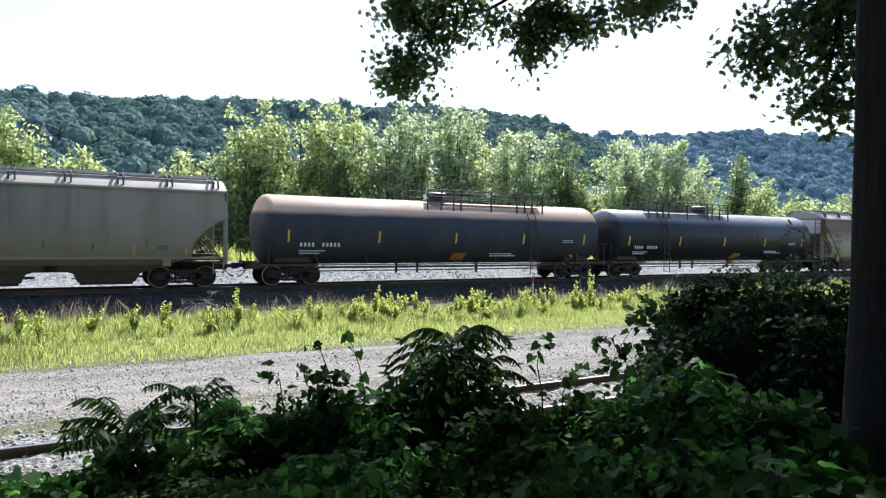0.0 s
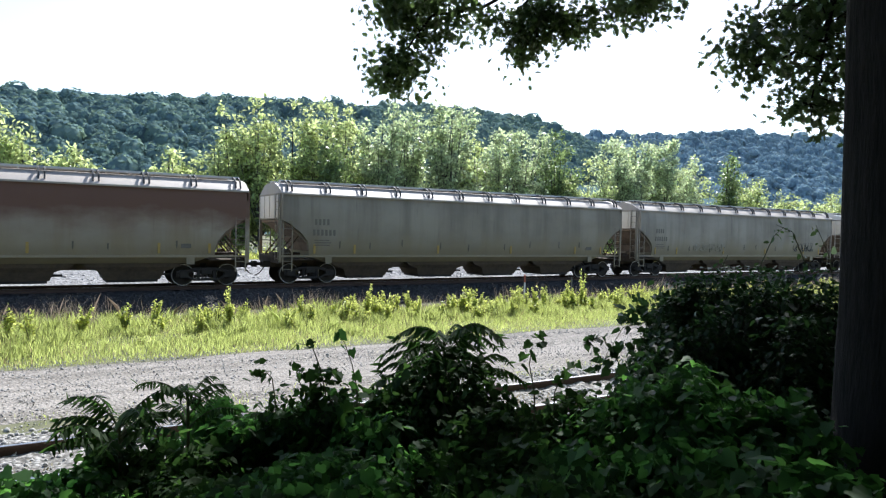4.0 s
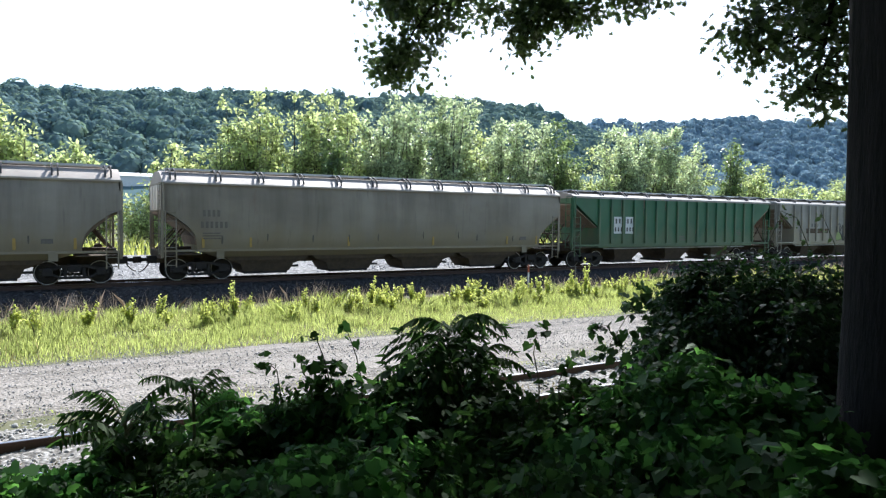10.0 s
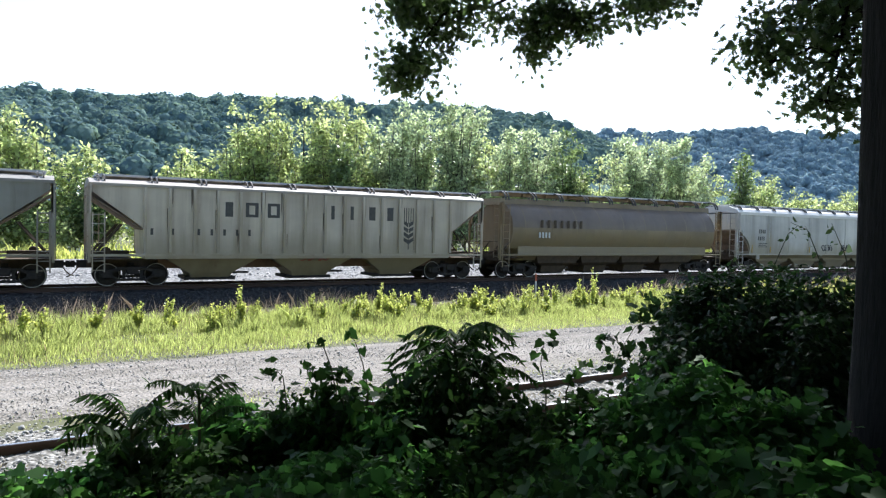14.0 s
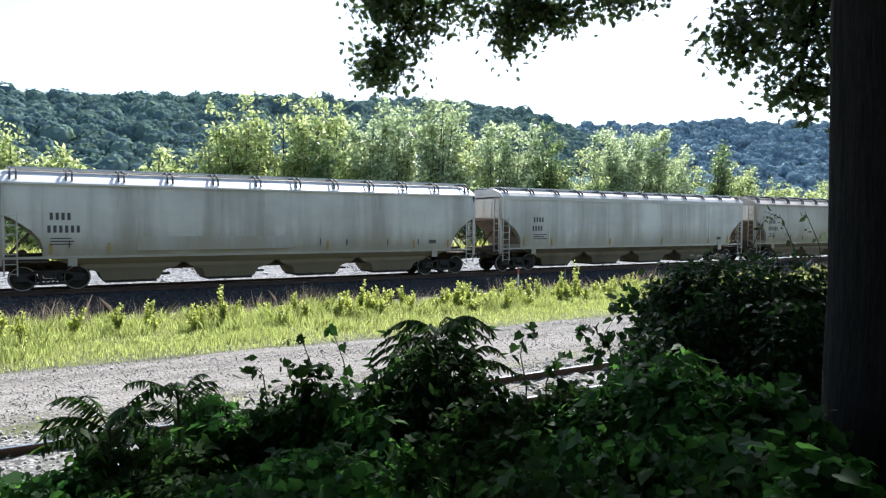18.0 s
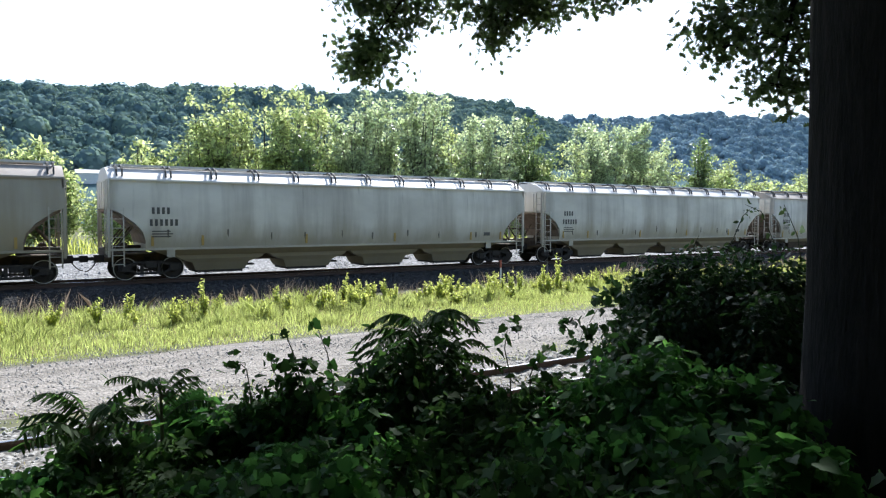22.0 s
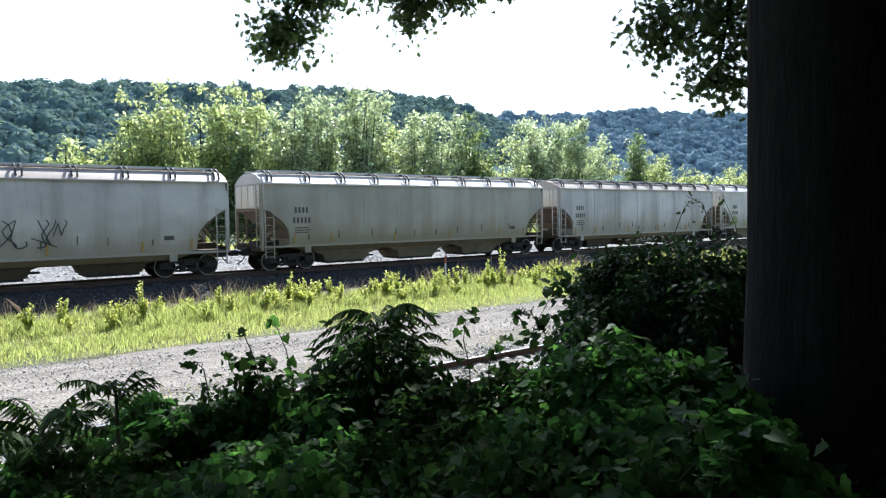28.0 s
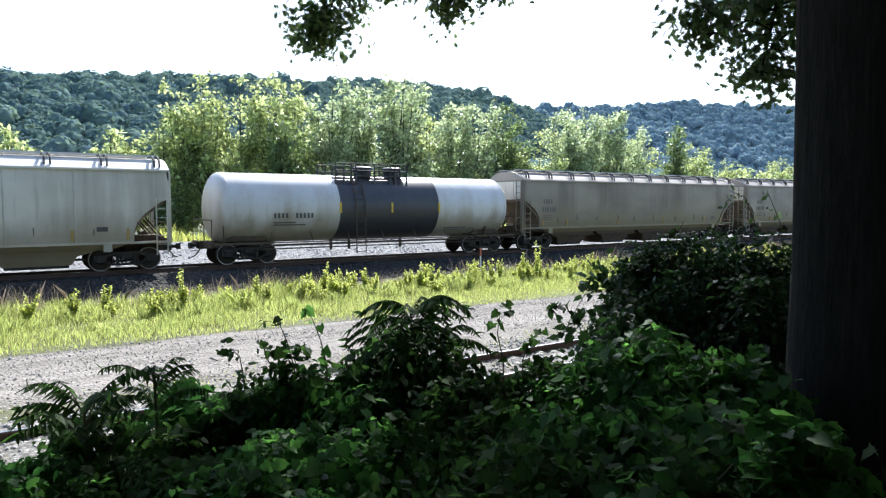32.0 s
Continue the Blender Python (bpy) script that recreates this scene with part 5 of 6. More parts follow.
def hill(name, x0, x1, y0, y1, height, label, material):
    xs, ys = np.linspace(x0, x1, 90), np.linspace(y0, y1, 50)
    xx, yy = np.meshgrid(xs, ys, indexing="ij")
    v = np.stack([xx, yy, height(xx, yy)], -1).reshape(-1, 3)
    i, j = np.meshgrid(np.arange(89), np.arange(49), indexing="ij")
    k = (i * 50 + j).ravel()
    return tagged(new(name, raw_mesh(name, v, np.stack([k, k + 50, k + 51, k + 1], 1), material, True)), label, "hill", kind="structure")


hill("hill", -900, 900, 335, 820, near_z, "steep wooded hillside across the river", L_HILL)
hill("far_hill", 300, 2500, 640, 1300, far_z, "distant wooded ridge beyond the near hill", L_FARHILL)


shed = tagged(new("riverside_shed"), "long low white-roofed building at the foot of the hill", "building")
shed.location = (47.0, 392.0, 20.9)
bm = bmesh.new()
box(bm, -11.5, 11.5, -4.0, 4.0, -2.0, 3.2)
part("wall", bm, M_WHITEMARK, shed)
bm = bmesh.new()
sweep(bm, [(-4.6, 3.2), (-4.6, 3.4), (0.0, 5.4), (4.6, 3.4), (4.6, 3.2)], -12.2, 12.2)
part("roof", bm, M_WHITEMARK, shed, "pale low-pitched roof")


def ball(level):
    bm = bmesh.new()
    bmesh.ops.create_icosphere(bm, subdivisions=level, radius=1.0)
    v = np.array([p.co[:] for p in bm.verts])
    f = np.array([[p.index for p in face.verts] for face in bm.faces])
    bm.free()
    return v, f


def hill_woods(name, count, xr, yr, height, size, label, seed, sprays=66, low=0.06, top=0.075, material=None, leafy=(0.13, 0.27)):
    """Crowns beside crowns over a hillside, each a rounded heap of leafy sprays, joined."""
    rng = np.random.default_rng(seed)
    c = np.stack([rng.uniform(*xr, count), rng.uniform(*yr, count)], 1)
    zz, far = height(c[:, 0], c[:, 1]), np.hypot(c[:, 0], c[:, 1])
    c = c[(zz / far > low) & ((c[:, 0] < 190) | (zz / far > top))]  # lower slopes lie hidden behind the near trees
    count = len(c)
    r = size * rng.lognormal(0, 0.30, count)
    z = height(c[:, 0], c[:, 1]) + r * 0.35 + 2.0
    u = unit(rng.normal(0, 1, (count, sprays, 3)) + np.array([0, -0.2, 0.35]))
    u[..., 2] = np.where(u[..., 2] < -0.3, -u[..., 2], u[..., 2])
    tall = rng.uniform(0.8, 1.25, count)
    reach = r[:, None, None] * rng.uniform(0.90, 1.06, (count, sprays, 1))
    p = np.concatenate([c, z[:, None]], 1)[:, None] + u * reach * np.stack([np.ones(count), np.ones(count), tall], 1)[:, None]
    n = unit(u + rng.normal(0, 0.24, u.shape))
    a = unit(np.cross(n, rng.normal(0, 1, u.shape)))
    b = np.cross(n, a)
    s = (r[:, None] * rng.uniform(*leafy, (count, sprays)))[..., None]
    v = np.stack([p - s * a, p - 0.8 * s * b, p + s * a, p + 0.7 * s * b], 2)
    n = count * sprays
    me = raw_mesh(name, v.reshape(-1, 3), np.arange(n * 4).reshape(n, 4), material or L_HILL)
    v0, f0 = ball(2)
    low_wave = rng.normal(0, 1.6, (count, 3, 1))
    lump = 0.89 + 0.11 * np.sin(2.6 * (v0[None] @ low_wave) + 5 * low_wave[:, :1]) + rng.normal(0, 0.07, (count, len(v0), 1))
    core = v0[None] * lump * np.stack([r, r, r * tall], 1)[:, None] + np.concatenate([c, z[:, None]], 1)[:, None]
    faces = f0[None] + (np.arange(count) * len(v0))[:, None, None]
    cores = new(name + "_mass", raw_mesh(name, core.reshape(-1, 3), faces.reshape(-1, 3), material or L_HILL, True))
    tagged(cores, label, "woods", kind="stuff")
    return tagged(new(name, me), label, "woods", kind="stuff")


hill_woods("hillside_woods", 9000, (-70, 720), (400, 640), near_z, 4.2, "dense summer woods on the hillside, green tinted blue for haze", 3, 60)
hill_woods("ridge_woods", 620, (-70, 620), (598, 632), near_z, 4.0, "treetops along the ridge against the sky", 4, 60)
hill_woods("far_woods", 4800, (520, 2100), (690, 1010), far_z, 7.0, "woods on the distant ridge, paled and blued for haze", 5, 80, 0.035, 0.035, L_FARHILL, (0.2, 0.36))

# ---- trees beyond the line ----


def tree(name, x, y, height, spread, material, seed, leaves, size, label, stems=11, base=0.28, shape=OVAL, bark=None, ground=-0.6, group="trees beyond the railway", tuft=0.30):
    """A short trunk, stems fanning up to an uneven crown, twigs on every stem, leaves in tufts along the twigs."""
    rng = np.random.default_rng(seed)
    thing = tagged(new(name), label, "tree", group=group)
    thing.location = (x, y, ground)
    spread *= 1.2
    H = height - ground
    lean = rng.normal(0, 0.04, 2) * H
    fork = np.array((lean[0] * 0.3, lean[1] * 0.3, H * base * 0.55))
    bm = bmesh.new()
    limb(bm, [(0, 0, -0.3), (0.02, 0, 0.2), (fork * 0.6).tolist(), fork.tolist(), (lean[0] * 0.7, lean[1] * 0.7, H * 0.62), (lean[0], lean[1], H * 0.95)], 0.021 * H, 0.012, 8)
    part("trunk", bm, bark or M_PALEBARK, thing, smooth=50)
    places, ways = [], []
    for k in range(stems):
        a = k * 2.4 + rng.uniform(-0.4, 0.4)
        up = rng.uniform(0.05, 1.0) ** 0.75 if k else 1.0
        wide = spread * math.sqrt(max(0.12, 1 - max(0.0, 1.5 * up - 0.6) ** 2 * 0.95)) * rng.uniform(0.7, 1.05)
        end = np.array((lean[0] + wide * math.cos(a), lean[1] + 0.8 * wide * math.sin(a), H * (base + (1 - base) * up) * rng.uniform(0.95, 1.0)))
        if k == 0:
            end[:2] = lean
        start = fork * rng.uniform(0.7, 1.0) + np.array((lean[0] * 0.5, lean[1] * 0.5, H * 0.25 * up))
        mid = (start + end) / 2 + np.array((0.22 * (end[0] - start[0]), 0.22 * (end[1] - start[1]), -0.05 * H))
        w = np.linspace(0, 1, 7)[:, None]
        spine = (1 - w) ** 2 * start + 2 * w * (1 - w) * mid + w * w * end
        bm = bmesh.new()
        limb(bm, spine.tolist(), 0.0065 * H, 0.008, 5)
        for j in range(12):
            f = rng.uniform(0.28, 1.0)
            root = spine[min(5, int(f * 6))] + (spine[min(6, int(f * 6) + 1)] - spine[min(5, int(f * 6))]) * (f * 6 % 1)
            way = unit(unit((end - start) * np.array((1, 1, 0.4))) * 0.7 + rng.normal(0, 0.8, 3) + np.array((0, 0, 0.1)))
            tip = root + way * spread * rng.uniform(0.22, 0.52) * (1.15 - 0.5 * f)
            tip[2] = min(tip[2], H)
            limb(bm, [root.tolist(), ((root + tip) / 2 + rng.normal(0, 0.05, 3)).tolist(), tip.tolist()], 0.012, 0.004, 3)
            places.append((root, tip))
            ways.append(way)
        part("limb", bm, bark or M_PALEBARK, thing)
    ends = np.array(places)
    pick = rng.integers(0, len(ends), leaves)
    w = rng.integers(1, 4, (leaves, 1)) / 3.0
    pts = ends[pick, 0] + (ends[pick, 1] - ends[pick, 0]) * w + rng.normal(0, tuft, (leaves, 3)) * np.array([1.0, 1.0, 0.75])
    aim = 0.5 * np.array(ways)[pick] * np.array([1, 1, 0]) + rng.normal(0, 0.8, (leaves, 3))
    crown = place("crown", leaf_mesh("crown", pts, size * rng.uniform(0.55, 1.35, leaves), shape, None, rng, 0.35, 0.3, aim=aim), material, thing)
    return thing


# x, y, top, spread, leaf: the low western trees, then the tall eastern ones
WEST_TREES = [
    (-1.4, 57, 10.3, 1.9, L_YELLOW), (0.1, 56, 8.8, 1.2, L_YELLOW), (2.1, 58, 8.0, 1.8, L_YELLOW), (3.9, 57, 7.0, 1.3, L_YELLOW), (8.9, 57, 9.1, 1.4, L_YELLOW), (10.7, 58, 8.0, 1.3, L_YELLOW),
    (13.2, 56, 9.1, 1.6, L_YELLOW), (15.2, 58, 12.2, 1.8, L_YELLOW), (16.4, 56, 13.0, 2.1, L_YELLOW), (19.6, 58, 13.9, 2.5, L_YELLOW), (22.1, 57, 13.7, 2.4, L_YELLOW), (25.2, 59, 13.3, 1.9, L_YELLOW),
]
EAST_TREES = [
    (22.4, 54, 9.5, 1.6, L_DEEP), (27.5, 57, 13.8, 2.6, L_POPLAR), (31.3, 58, 13.8, 2.6, L_POPLAR), (33.7, 57, 15.3, 2.5, L_POPLAR), (36.6, 58, 13.6, 2.0, L_POPLAR), (37.3, 56, 11.5, 2.1, L_YELLOW),
    (41.9, 58, 13.2, 2.6, L_POPLAR), (45.0, 57, 14.3, 2.8, L_POPLAR), (49.5, 58, 13.2, 2.5, L_DEEP), (52.1, 56, 10.4, 2.6, L_YELLOW), (58.4, 58, 13.4, 2.9, L_POPLAR), (61.4, 57, 14.4, 3.4, L_POPLAR),
    (66.7, 57, 13.8, 3.3, L_POPLAR), (72.1, 58, 12.3, 2.4, L_YELLOW), (76.5, 57, 13.2, 1.7, L_DEEP), (82.8, 58, 10.9, 2.7, L_YELLOW), (87.6, 57, 8.8, 2.9, L_YELLOW), (94.9, 57, 7.7, 3.0, L_YELLOW),
    (103.3, 57, 9.7, 3.0, L_YELLOW),
]
WORDS = {"yellow_green_leaves": "bushy yellow-green tree lit through by the sun", "silvery_leaves": "tall poplar with shimmering silvery-green leaves", "deep_green_leaves": "slender dark green tree beyond the line"}
for n, (x, y, top, spread, m) in enumerate(WEST_TREES + EAST_TREES):
    tree("poplar_tree" if m == L_POPLAR else "bushy_tree", x, y, top, spread, m, 40 + n, int(2050 * spread * (0.6 + 0.05 * top)), 0.38, WORDS[m.name], stems=14 + int(spread * 3), base=0.14, shape=RHOMB, tuft=0.30)


def shrub(x, y, height, spread, material, seed, leaves, size, label, name="shrub", group="shrubs along the river bank", shape=OVAL, ground=-0.6):
    rng = np.random.default_rng(seed)
    thing = tagged(new(name), label, "shrub", group=group)
    thing.location = (x, y, ground)
    bm = bmesh.new()
    ends = []
    for k in range(9):
        a, w = rng.uniform(0, 6.28), rng.uniform(0.2, 0.9)
        end = (spread * w * math.cos(a), spread * w * math.sin(a), height * rng.uniform(0.55, 0.95))
        ends.append(end)
        limb(bm, bent((0, 0, -0.1), end, rng, 0.15), 0.03, 0.008, 5)
    part("brushwood", bm, M_PALEBARK, thing)
    ends = np.array(ends)
    pick = rng.integers(0, len(ends), leaves)
    w = rng.random((leaves, 1)) ** 0.6
    pts = ends[pick] * (0.35 + 0.65 * w) + rng.normal(0, 0.22, (leaves, 3)) * np.array([spread, spread, height * 0.6])
    pts[:, 2] = np.maximum(pts[:, 2], 0.05)
    place("foliage", leaf_mesh("foliage", pts, size * rng.uniform(0.6, 1.3, leaves), shape, None, rng, 0.4, 0.4), material, thing)
    return thing


rng = np.random.default_rng(11)
for k in range(42):
    x = -7 + k * 2.4 + rng.uniform(-0.8, 0.8)
    shrub(1.22 * x, rng.uniform(55.0, 57.5), rng.uniform(3.4, 6.6), rng.uniform(1.7, 2.8), (L_YELLOW, L_DEEP, L_YELLOW)[k % 3], 200 + k, 2600, 0.29, ("leafy yellow-green shrub behind the train", "dense dark shrub behind the train", "leafy yellow-green shrub behind the train")[k % 3], shape=RHOMB)

# ---- the verge: grass, dry stalks, tall weeds, marker post ----


def blades(name, count, xr, yr, hr, wide, material, label, seed, lean=0.25, clump=0.0, z=-0.61):
    """Single grass blades, each a bent pair of faces."""
    rng = np.random.default_rng(seed)
    x, y = rng.uniform(*xr, count), rng.uniform(*yr, count)
    if clump:
        cx, cy = rng.uniform(*xr, 400), rng.uniform(*yr, 400)
        pick = rng.integers(0, 400, count)
        x, y = cx[pick] + rng.normal(0, clump, count), cy[pick] + rng.normal(0, clump, count)
    ok = (y > yr[0] - 0.2 + 0.25 * wobble(x, y, 0.8)) & (y < yr[1] + 0.3)
    x, y = x[ok], y[ok]
    n = len(x)
    patch = 0.75 + 0.35 * wobble(x, y, 0.7, 1.0) + 0.2 * wobble(x, y, 2.3, 2.0)
    h = rng.uniform(*hr, n) * np.clip(patch, 0.35, 1.3) * (0.45 + 0.55 * smoothstep(yr[0], yr[0] + 1.6, y))
    a = rng.uniform(0, 6.28, n)
    side = np.stack([np.cos(a), np.sin(a), 0 * a], 1) * (wide * rng.uniform(0.6, 1.3, n))[:, None]
    tip = rng.normal(0, lean, (n, 2)) * h[:, None]
    b = np.stack([x, y, np.full(n, z)], 1)
    m = b + np.stack([tip[:, 0] * 0.35, tip[:, 1] * 0.35, h * 0.6], 1)
    t = b + np.stack([tip[:, 0], tip[:, 1], h], 1)
    v = np.stack([b - side, b + side, m + side * 0.8, t, m - side * 0.8], 1)
    ob = new(name, raw_mesh(name, v.reshape(-1, 3), np.arange(n * 5).reshape(n, 5), material))
    return tagged(ob, label, "grass", kind="stuff")


blades("grass", 95000, (-6, 34), (17.3, 24.4), (0.10, 0.30), 0.008, L_GRASS, "sunlit yellow-green grass on the verge", 1)
blades("grass_tufts", 36000, (-6, 36), (18.9, 24.2), (0.28, 0.62), 0.007, L_GRASS, "taller grass tufts on the verge", 2, 0.3, 0.13)
blades("far_grass", 26000, (34, 95), (17.3, 25.6), (0.2, 0.5), 0.02, L_GRASS, "sunlit grass further along the verge", 3)
blades("dry_grass", 6000, (-6, 50), (22.8, 25.6), (0.4, 1.05), 0.006, L_DRY, "thin dry brown seed stalks beside the ballast", 4, 0.35, 0.22)
blades("straw", 10000, (-6, 36), (17.3, 24.4), (0.10, 0.34), 0.006, L_STRAW, "pale dry grass mixed into the verge", 6, 0.4, 0.3)
blades("road_grass", 5000, (-3, 40), (11.9, 12.9), (0.05, 0.16), 0.008, L_GRASS, "short grass between the road and the siding", 5, 0.4, 0.35)


def weed(x, y, height, seed, flower=False):
    """A leafy upright weed: stem, broad leaves round it, a lighter tip."""
    rng = np.random.default_rng(seed)
    thing = tagged(new("weed"), "tall leafy bright green weed in the verge grass", "weed", group="weeds on the verge")
    thing.location = (x, y, -0.62)
    stems = [((0, 0, 0), (rng.normal(0, 0.05), rng.normal(0, 0.05), height))]
    for k in range(int(rng.integers(3, 6))):
        stems.append(((0, 0, 0.1), (rng.normal(0, 0.13), rng.normal(0, 0.13), height * rng.uniform(0.5, 0.95))))
    for a, b in stems:
        bm = bmesh.new()
        limb(bm, bent(a, b, rng, 0.06), 0.012, 0.005, 5)
        part("stem", bm, M_STEM, thing)
    pts, sizes = [], []
    for a, b in stems:
        n = int(56 * height)
        w = rng.uniform(0.12, 1.0, n)
        pts.append(np.array(a) + (np.array(b) - np.array(a)) * w[:, None] + rng.normal(0, 0.02, (n, 3)))
        sizes.append(0.125 * (1.15 - 0.5 * w))
    pts, sizes = np.concatenate(pts), np.concatenate(sizes)
    place("foliage", leaf_mesh("foliage", pts, sizes, OVAL, None, rng, 0.25, -0.35), L_WEED, thing)
    return thing


for k, (x, y, h) in enumerate([(-0.4, 21.4, 0.85), (0.1, 21.2, 0.75), (3.3, 22.2, 0.75), (5.3, 21.2, 1.15), (4.7, 21.3, 0.7), (10.3, 22.0, 1.05), (10.7, 21.6, 0.8), (20.3, 22.0, 1.35), (19.7, 22.2, 1.0), (18.3, 22.0, 0.85), (14.3, 22.0, 0.85)]):
    weed(x, y, h * 1.2, 300 + k)
rng = np.random.default_rng(12)
for k in range(95):
    x = rng.uniform(8, 40) if k > 30 else rng.uniform(-5, 9)
    weed(x, rng.uniform(20.6, 23.3), rng.uniform(0.4, 0.9) * (1.2 if x > 14 else 1.0), 330 + k)

for k in range(45):
    weed(rng.uniform(9, 27), rng.uniform(21.2, 23.4), rng.uniform(0.5, 0.95), 460 + k)

post = tagged(new("marker_post"), "slim white marker post with a red top in the weeds", "marker post")
post.location = (19.93, 25.43, -0.62)
bm = bmesh.new()
box(bm, -0.03, 0.03, -0.03, 0.03, -0.1, 0.86)
part("shaft", bm, M_WHITEMARK, post, "white painted shaft", bevel=0.008)
bm = bmesh.new()
box(bm, -0.034, 0.034, -0.034, 0.034, 0.86, 1.22)
part("red_top", bm, M_RED, post, bevel=0.008)
stake = tagged(new("stake"), "thin grey wooden stake among the weeds", "stake")
stake.location = (22.6, 25.2, -0.62)
bm = bmesh.new()
rod(bm, (0, 0, -0.1), (0.03, 0, 1.1), 0.03, 7)
part("shaft", bm, M_TIE, stake)

# ---- siding: ties and loose stone ----


def tie_mesh(bm):
    box(bm, -0.115, 0.115, -1.3, 1.3, -0.17, 0.0)


for k in range(60):
    rz = random.uniform(-2, 2)
    place("tie", kept(("tie",), tie_mesh, bevel=0.012), M_TIE, siding_track, at=pose(-6 + k * 0.54, SIDING_Y + random.uniform(-0.05, 0.05), SIDING_Z - 0.172 + random.uniform(-0.015, 0.0), 0, 0, rz))
for k in range(120):
    place("tie", kept(("tie",), tie_mesh, bevel=0.012), M_DARKTIE, main_track, at=pose(-9 + k * 0.54, LINE_Y, -0.176, 0, 0, random.uniform(-0.8, 0.8)))


def stones(name, count, xr, yr, z, size, label, seed, material=None):
    rng = np.random.default_rng(seed)
    v0, f0 = ball(1)
    c = np.stack([rng.uniform(*xr, count), rng.uniform(*yr, count)], 1)
    zz = z(c[:, 0], c[:, 1])
    r = size * rng.lognormal(0, 0.35, count)
    v = v0[None] * (1 + rng.normal(0, 0.22, (count, len(v0), 1))) * r[:, None, None] * rng.uniform(0.6, 1.2, (count, 1, 3)) + np.stack([c[:, 0], c[:, 1], zz + 0.2 * r], 1)[:, None, :]
    f = f0[None] + (np.arange(count) * len(v0))[:, None, None]
    return tagged(new(name, raw_mesh(name, v.reshape(-1, 3), f.reshape(-1, 3), material or M_STONE)), label, "stones", kind="stuff")


def far_bank(x, y):
    return -0.58 + 0.95 * smoothstep(0.0, 0.8, (y - 36.2) / 9.3)


def siding_top(x, y):
    d = np.abs(y - SIDING_Y)
    return -0.68 + (SIDING_Z - 0.15 + 0.68) * np.clip((2.7 - d) / 1.1, 0, 1)


stones("siding_stones", 11000, (-2, 16), (SIDING_Y - 2.3, SIDING_Y + 2.9), siding_top, 0.023, "loose pale crushed stones along the siding", 6)
stones("road_stones", 12000, (-2, 22), (12.2, 17.8), lambda x, y: -0.572 + 0.02 * np.sin((y - 12.2) / 5.1 * math.pi), 0.012, "loose pebbles on the gravel road", 7)
stones("far_stones", 6000, (-8, 45), (36.4, 43.0), far_bank, 0.045, "pale grey broken stone beyond the main line", 9)
stones("road_clods", 500, (-2, 24), (12.3, 17.5), lambda x, y: -0.572 + 0.02 * np.sin((y - 12.2) / 5.1 * math.pi), 0.014, "larger pale stones along the road", 10)
blades("far_weeds", 7000, (-8, 75), (44.6, 47.5), (0.5, 1.3), 0.03, L_WEED, "sunlit weeds along the far edge of the stone", 15, 0.3, 0.4, 0.3)
blades("siding_weeds", 3500, (-2, 14), (8.6, 11.2), (0.05, 0.18), 0.006, L_STRAW, "dry weeds between the siding rails", 13, 0.5, 0.25, -0.62)
blades("grass_stalks", 5000, (-6, 36), (18.2, 24.6), (0.35, 0.75), 0.004, L_STALK, "thin dark stalks standing in the verge", 14, 0.12, 0.3)
stones("shoulder_stones", 9000, (-6, 30), (LINE_Y - 5.2, LINE_Y - 1.9), lambda x, y: -0.66 + 0.46 * np.clip((5.3 - np.abs(y - LINE_Y)) / 3.3, 0, 1), 0.04, "grey ballast stones on the shoulder, darkened for the train's shade", 8, M_SHADESTONE)

# ---- the bank: big tree, vines, sumacs ----
TRUNK = Vector((4.325, 1.88, 0.0))
oak = tagged(new("oak_tree"), "large dark-barked oak overhanging the bank, drooping lobed leaves", "tree")
oak.location = (TRUNK.x, TRUNK.y, 0.75)
bm = bmesh.new()
n = 26
rings = []
for z, r in ((-0.3, 0.74), (0.0, 0.61), (0.25, 0.52), (0.7, 0.475), (1.5, 0.46), (2.6, 0.45), (3.6, 0.445), (4.6, 0.43), (6.0, 0.34), (8.0, 0.19), (10.5, 0.08)):
    rings.append([bm.verts.new(((r + 0.012 * math.sin(5 * a + z) + 0.01 * math.sin(11 * a)) * math.cos(a) + 0.03 * math.sin(z), (r + 0.012 * math.cos(4 * a + z)) * math.sin(a), z)) for a in [k * math.tau / n for k in range(n)]])
for a, b in zip(rings, rings[1:]):
    for k in range(n):
        bm.faces.new((a[k], a[(k + 1) % n], b[(k + 1) % n], b[k]))
bm.faces.new(rings[-1])
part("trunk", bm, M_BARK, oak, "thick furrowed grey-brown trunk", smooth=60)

# limbs, in world places: from the trunk out over the bank, with hanging ends
HIGH_TIPS = [
    ((4.58, 5.32, 5.3), (3.92, 5.83, 4.85), (3.52, 6.1, 4.78), (3.34, 6.2, 4.5), (3.22, 6.26, 4.15)),
    ((4.58, 5.32, 5.3), (4.25, 5.6, 4.85), (4.29, 5.56, 4.58)),
    ((3.92, 5.83, 5.0), (3.5, 6.05, 4.92), (3.2, 6.27, 4.84)),
    ((5.0, 4.95, 5.4), (5.11, 4.85, 5.12), (5.10, 4.84, 4.86)),
    ((4.58, 5.32, 5.3), (4.3, 5.52, 4.9), (4.6, 5.3, 4.72)),
]
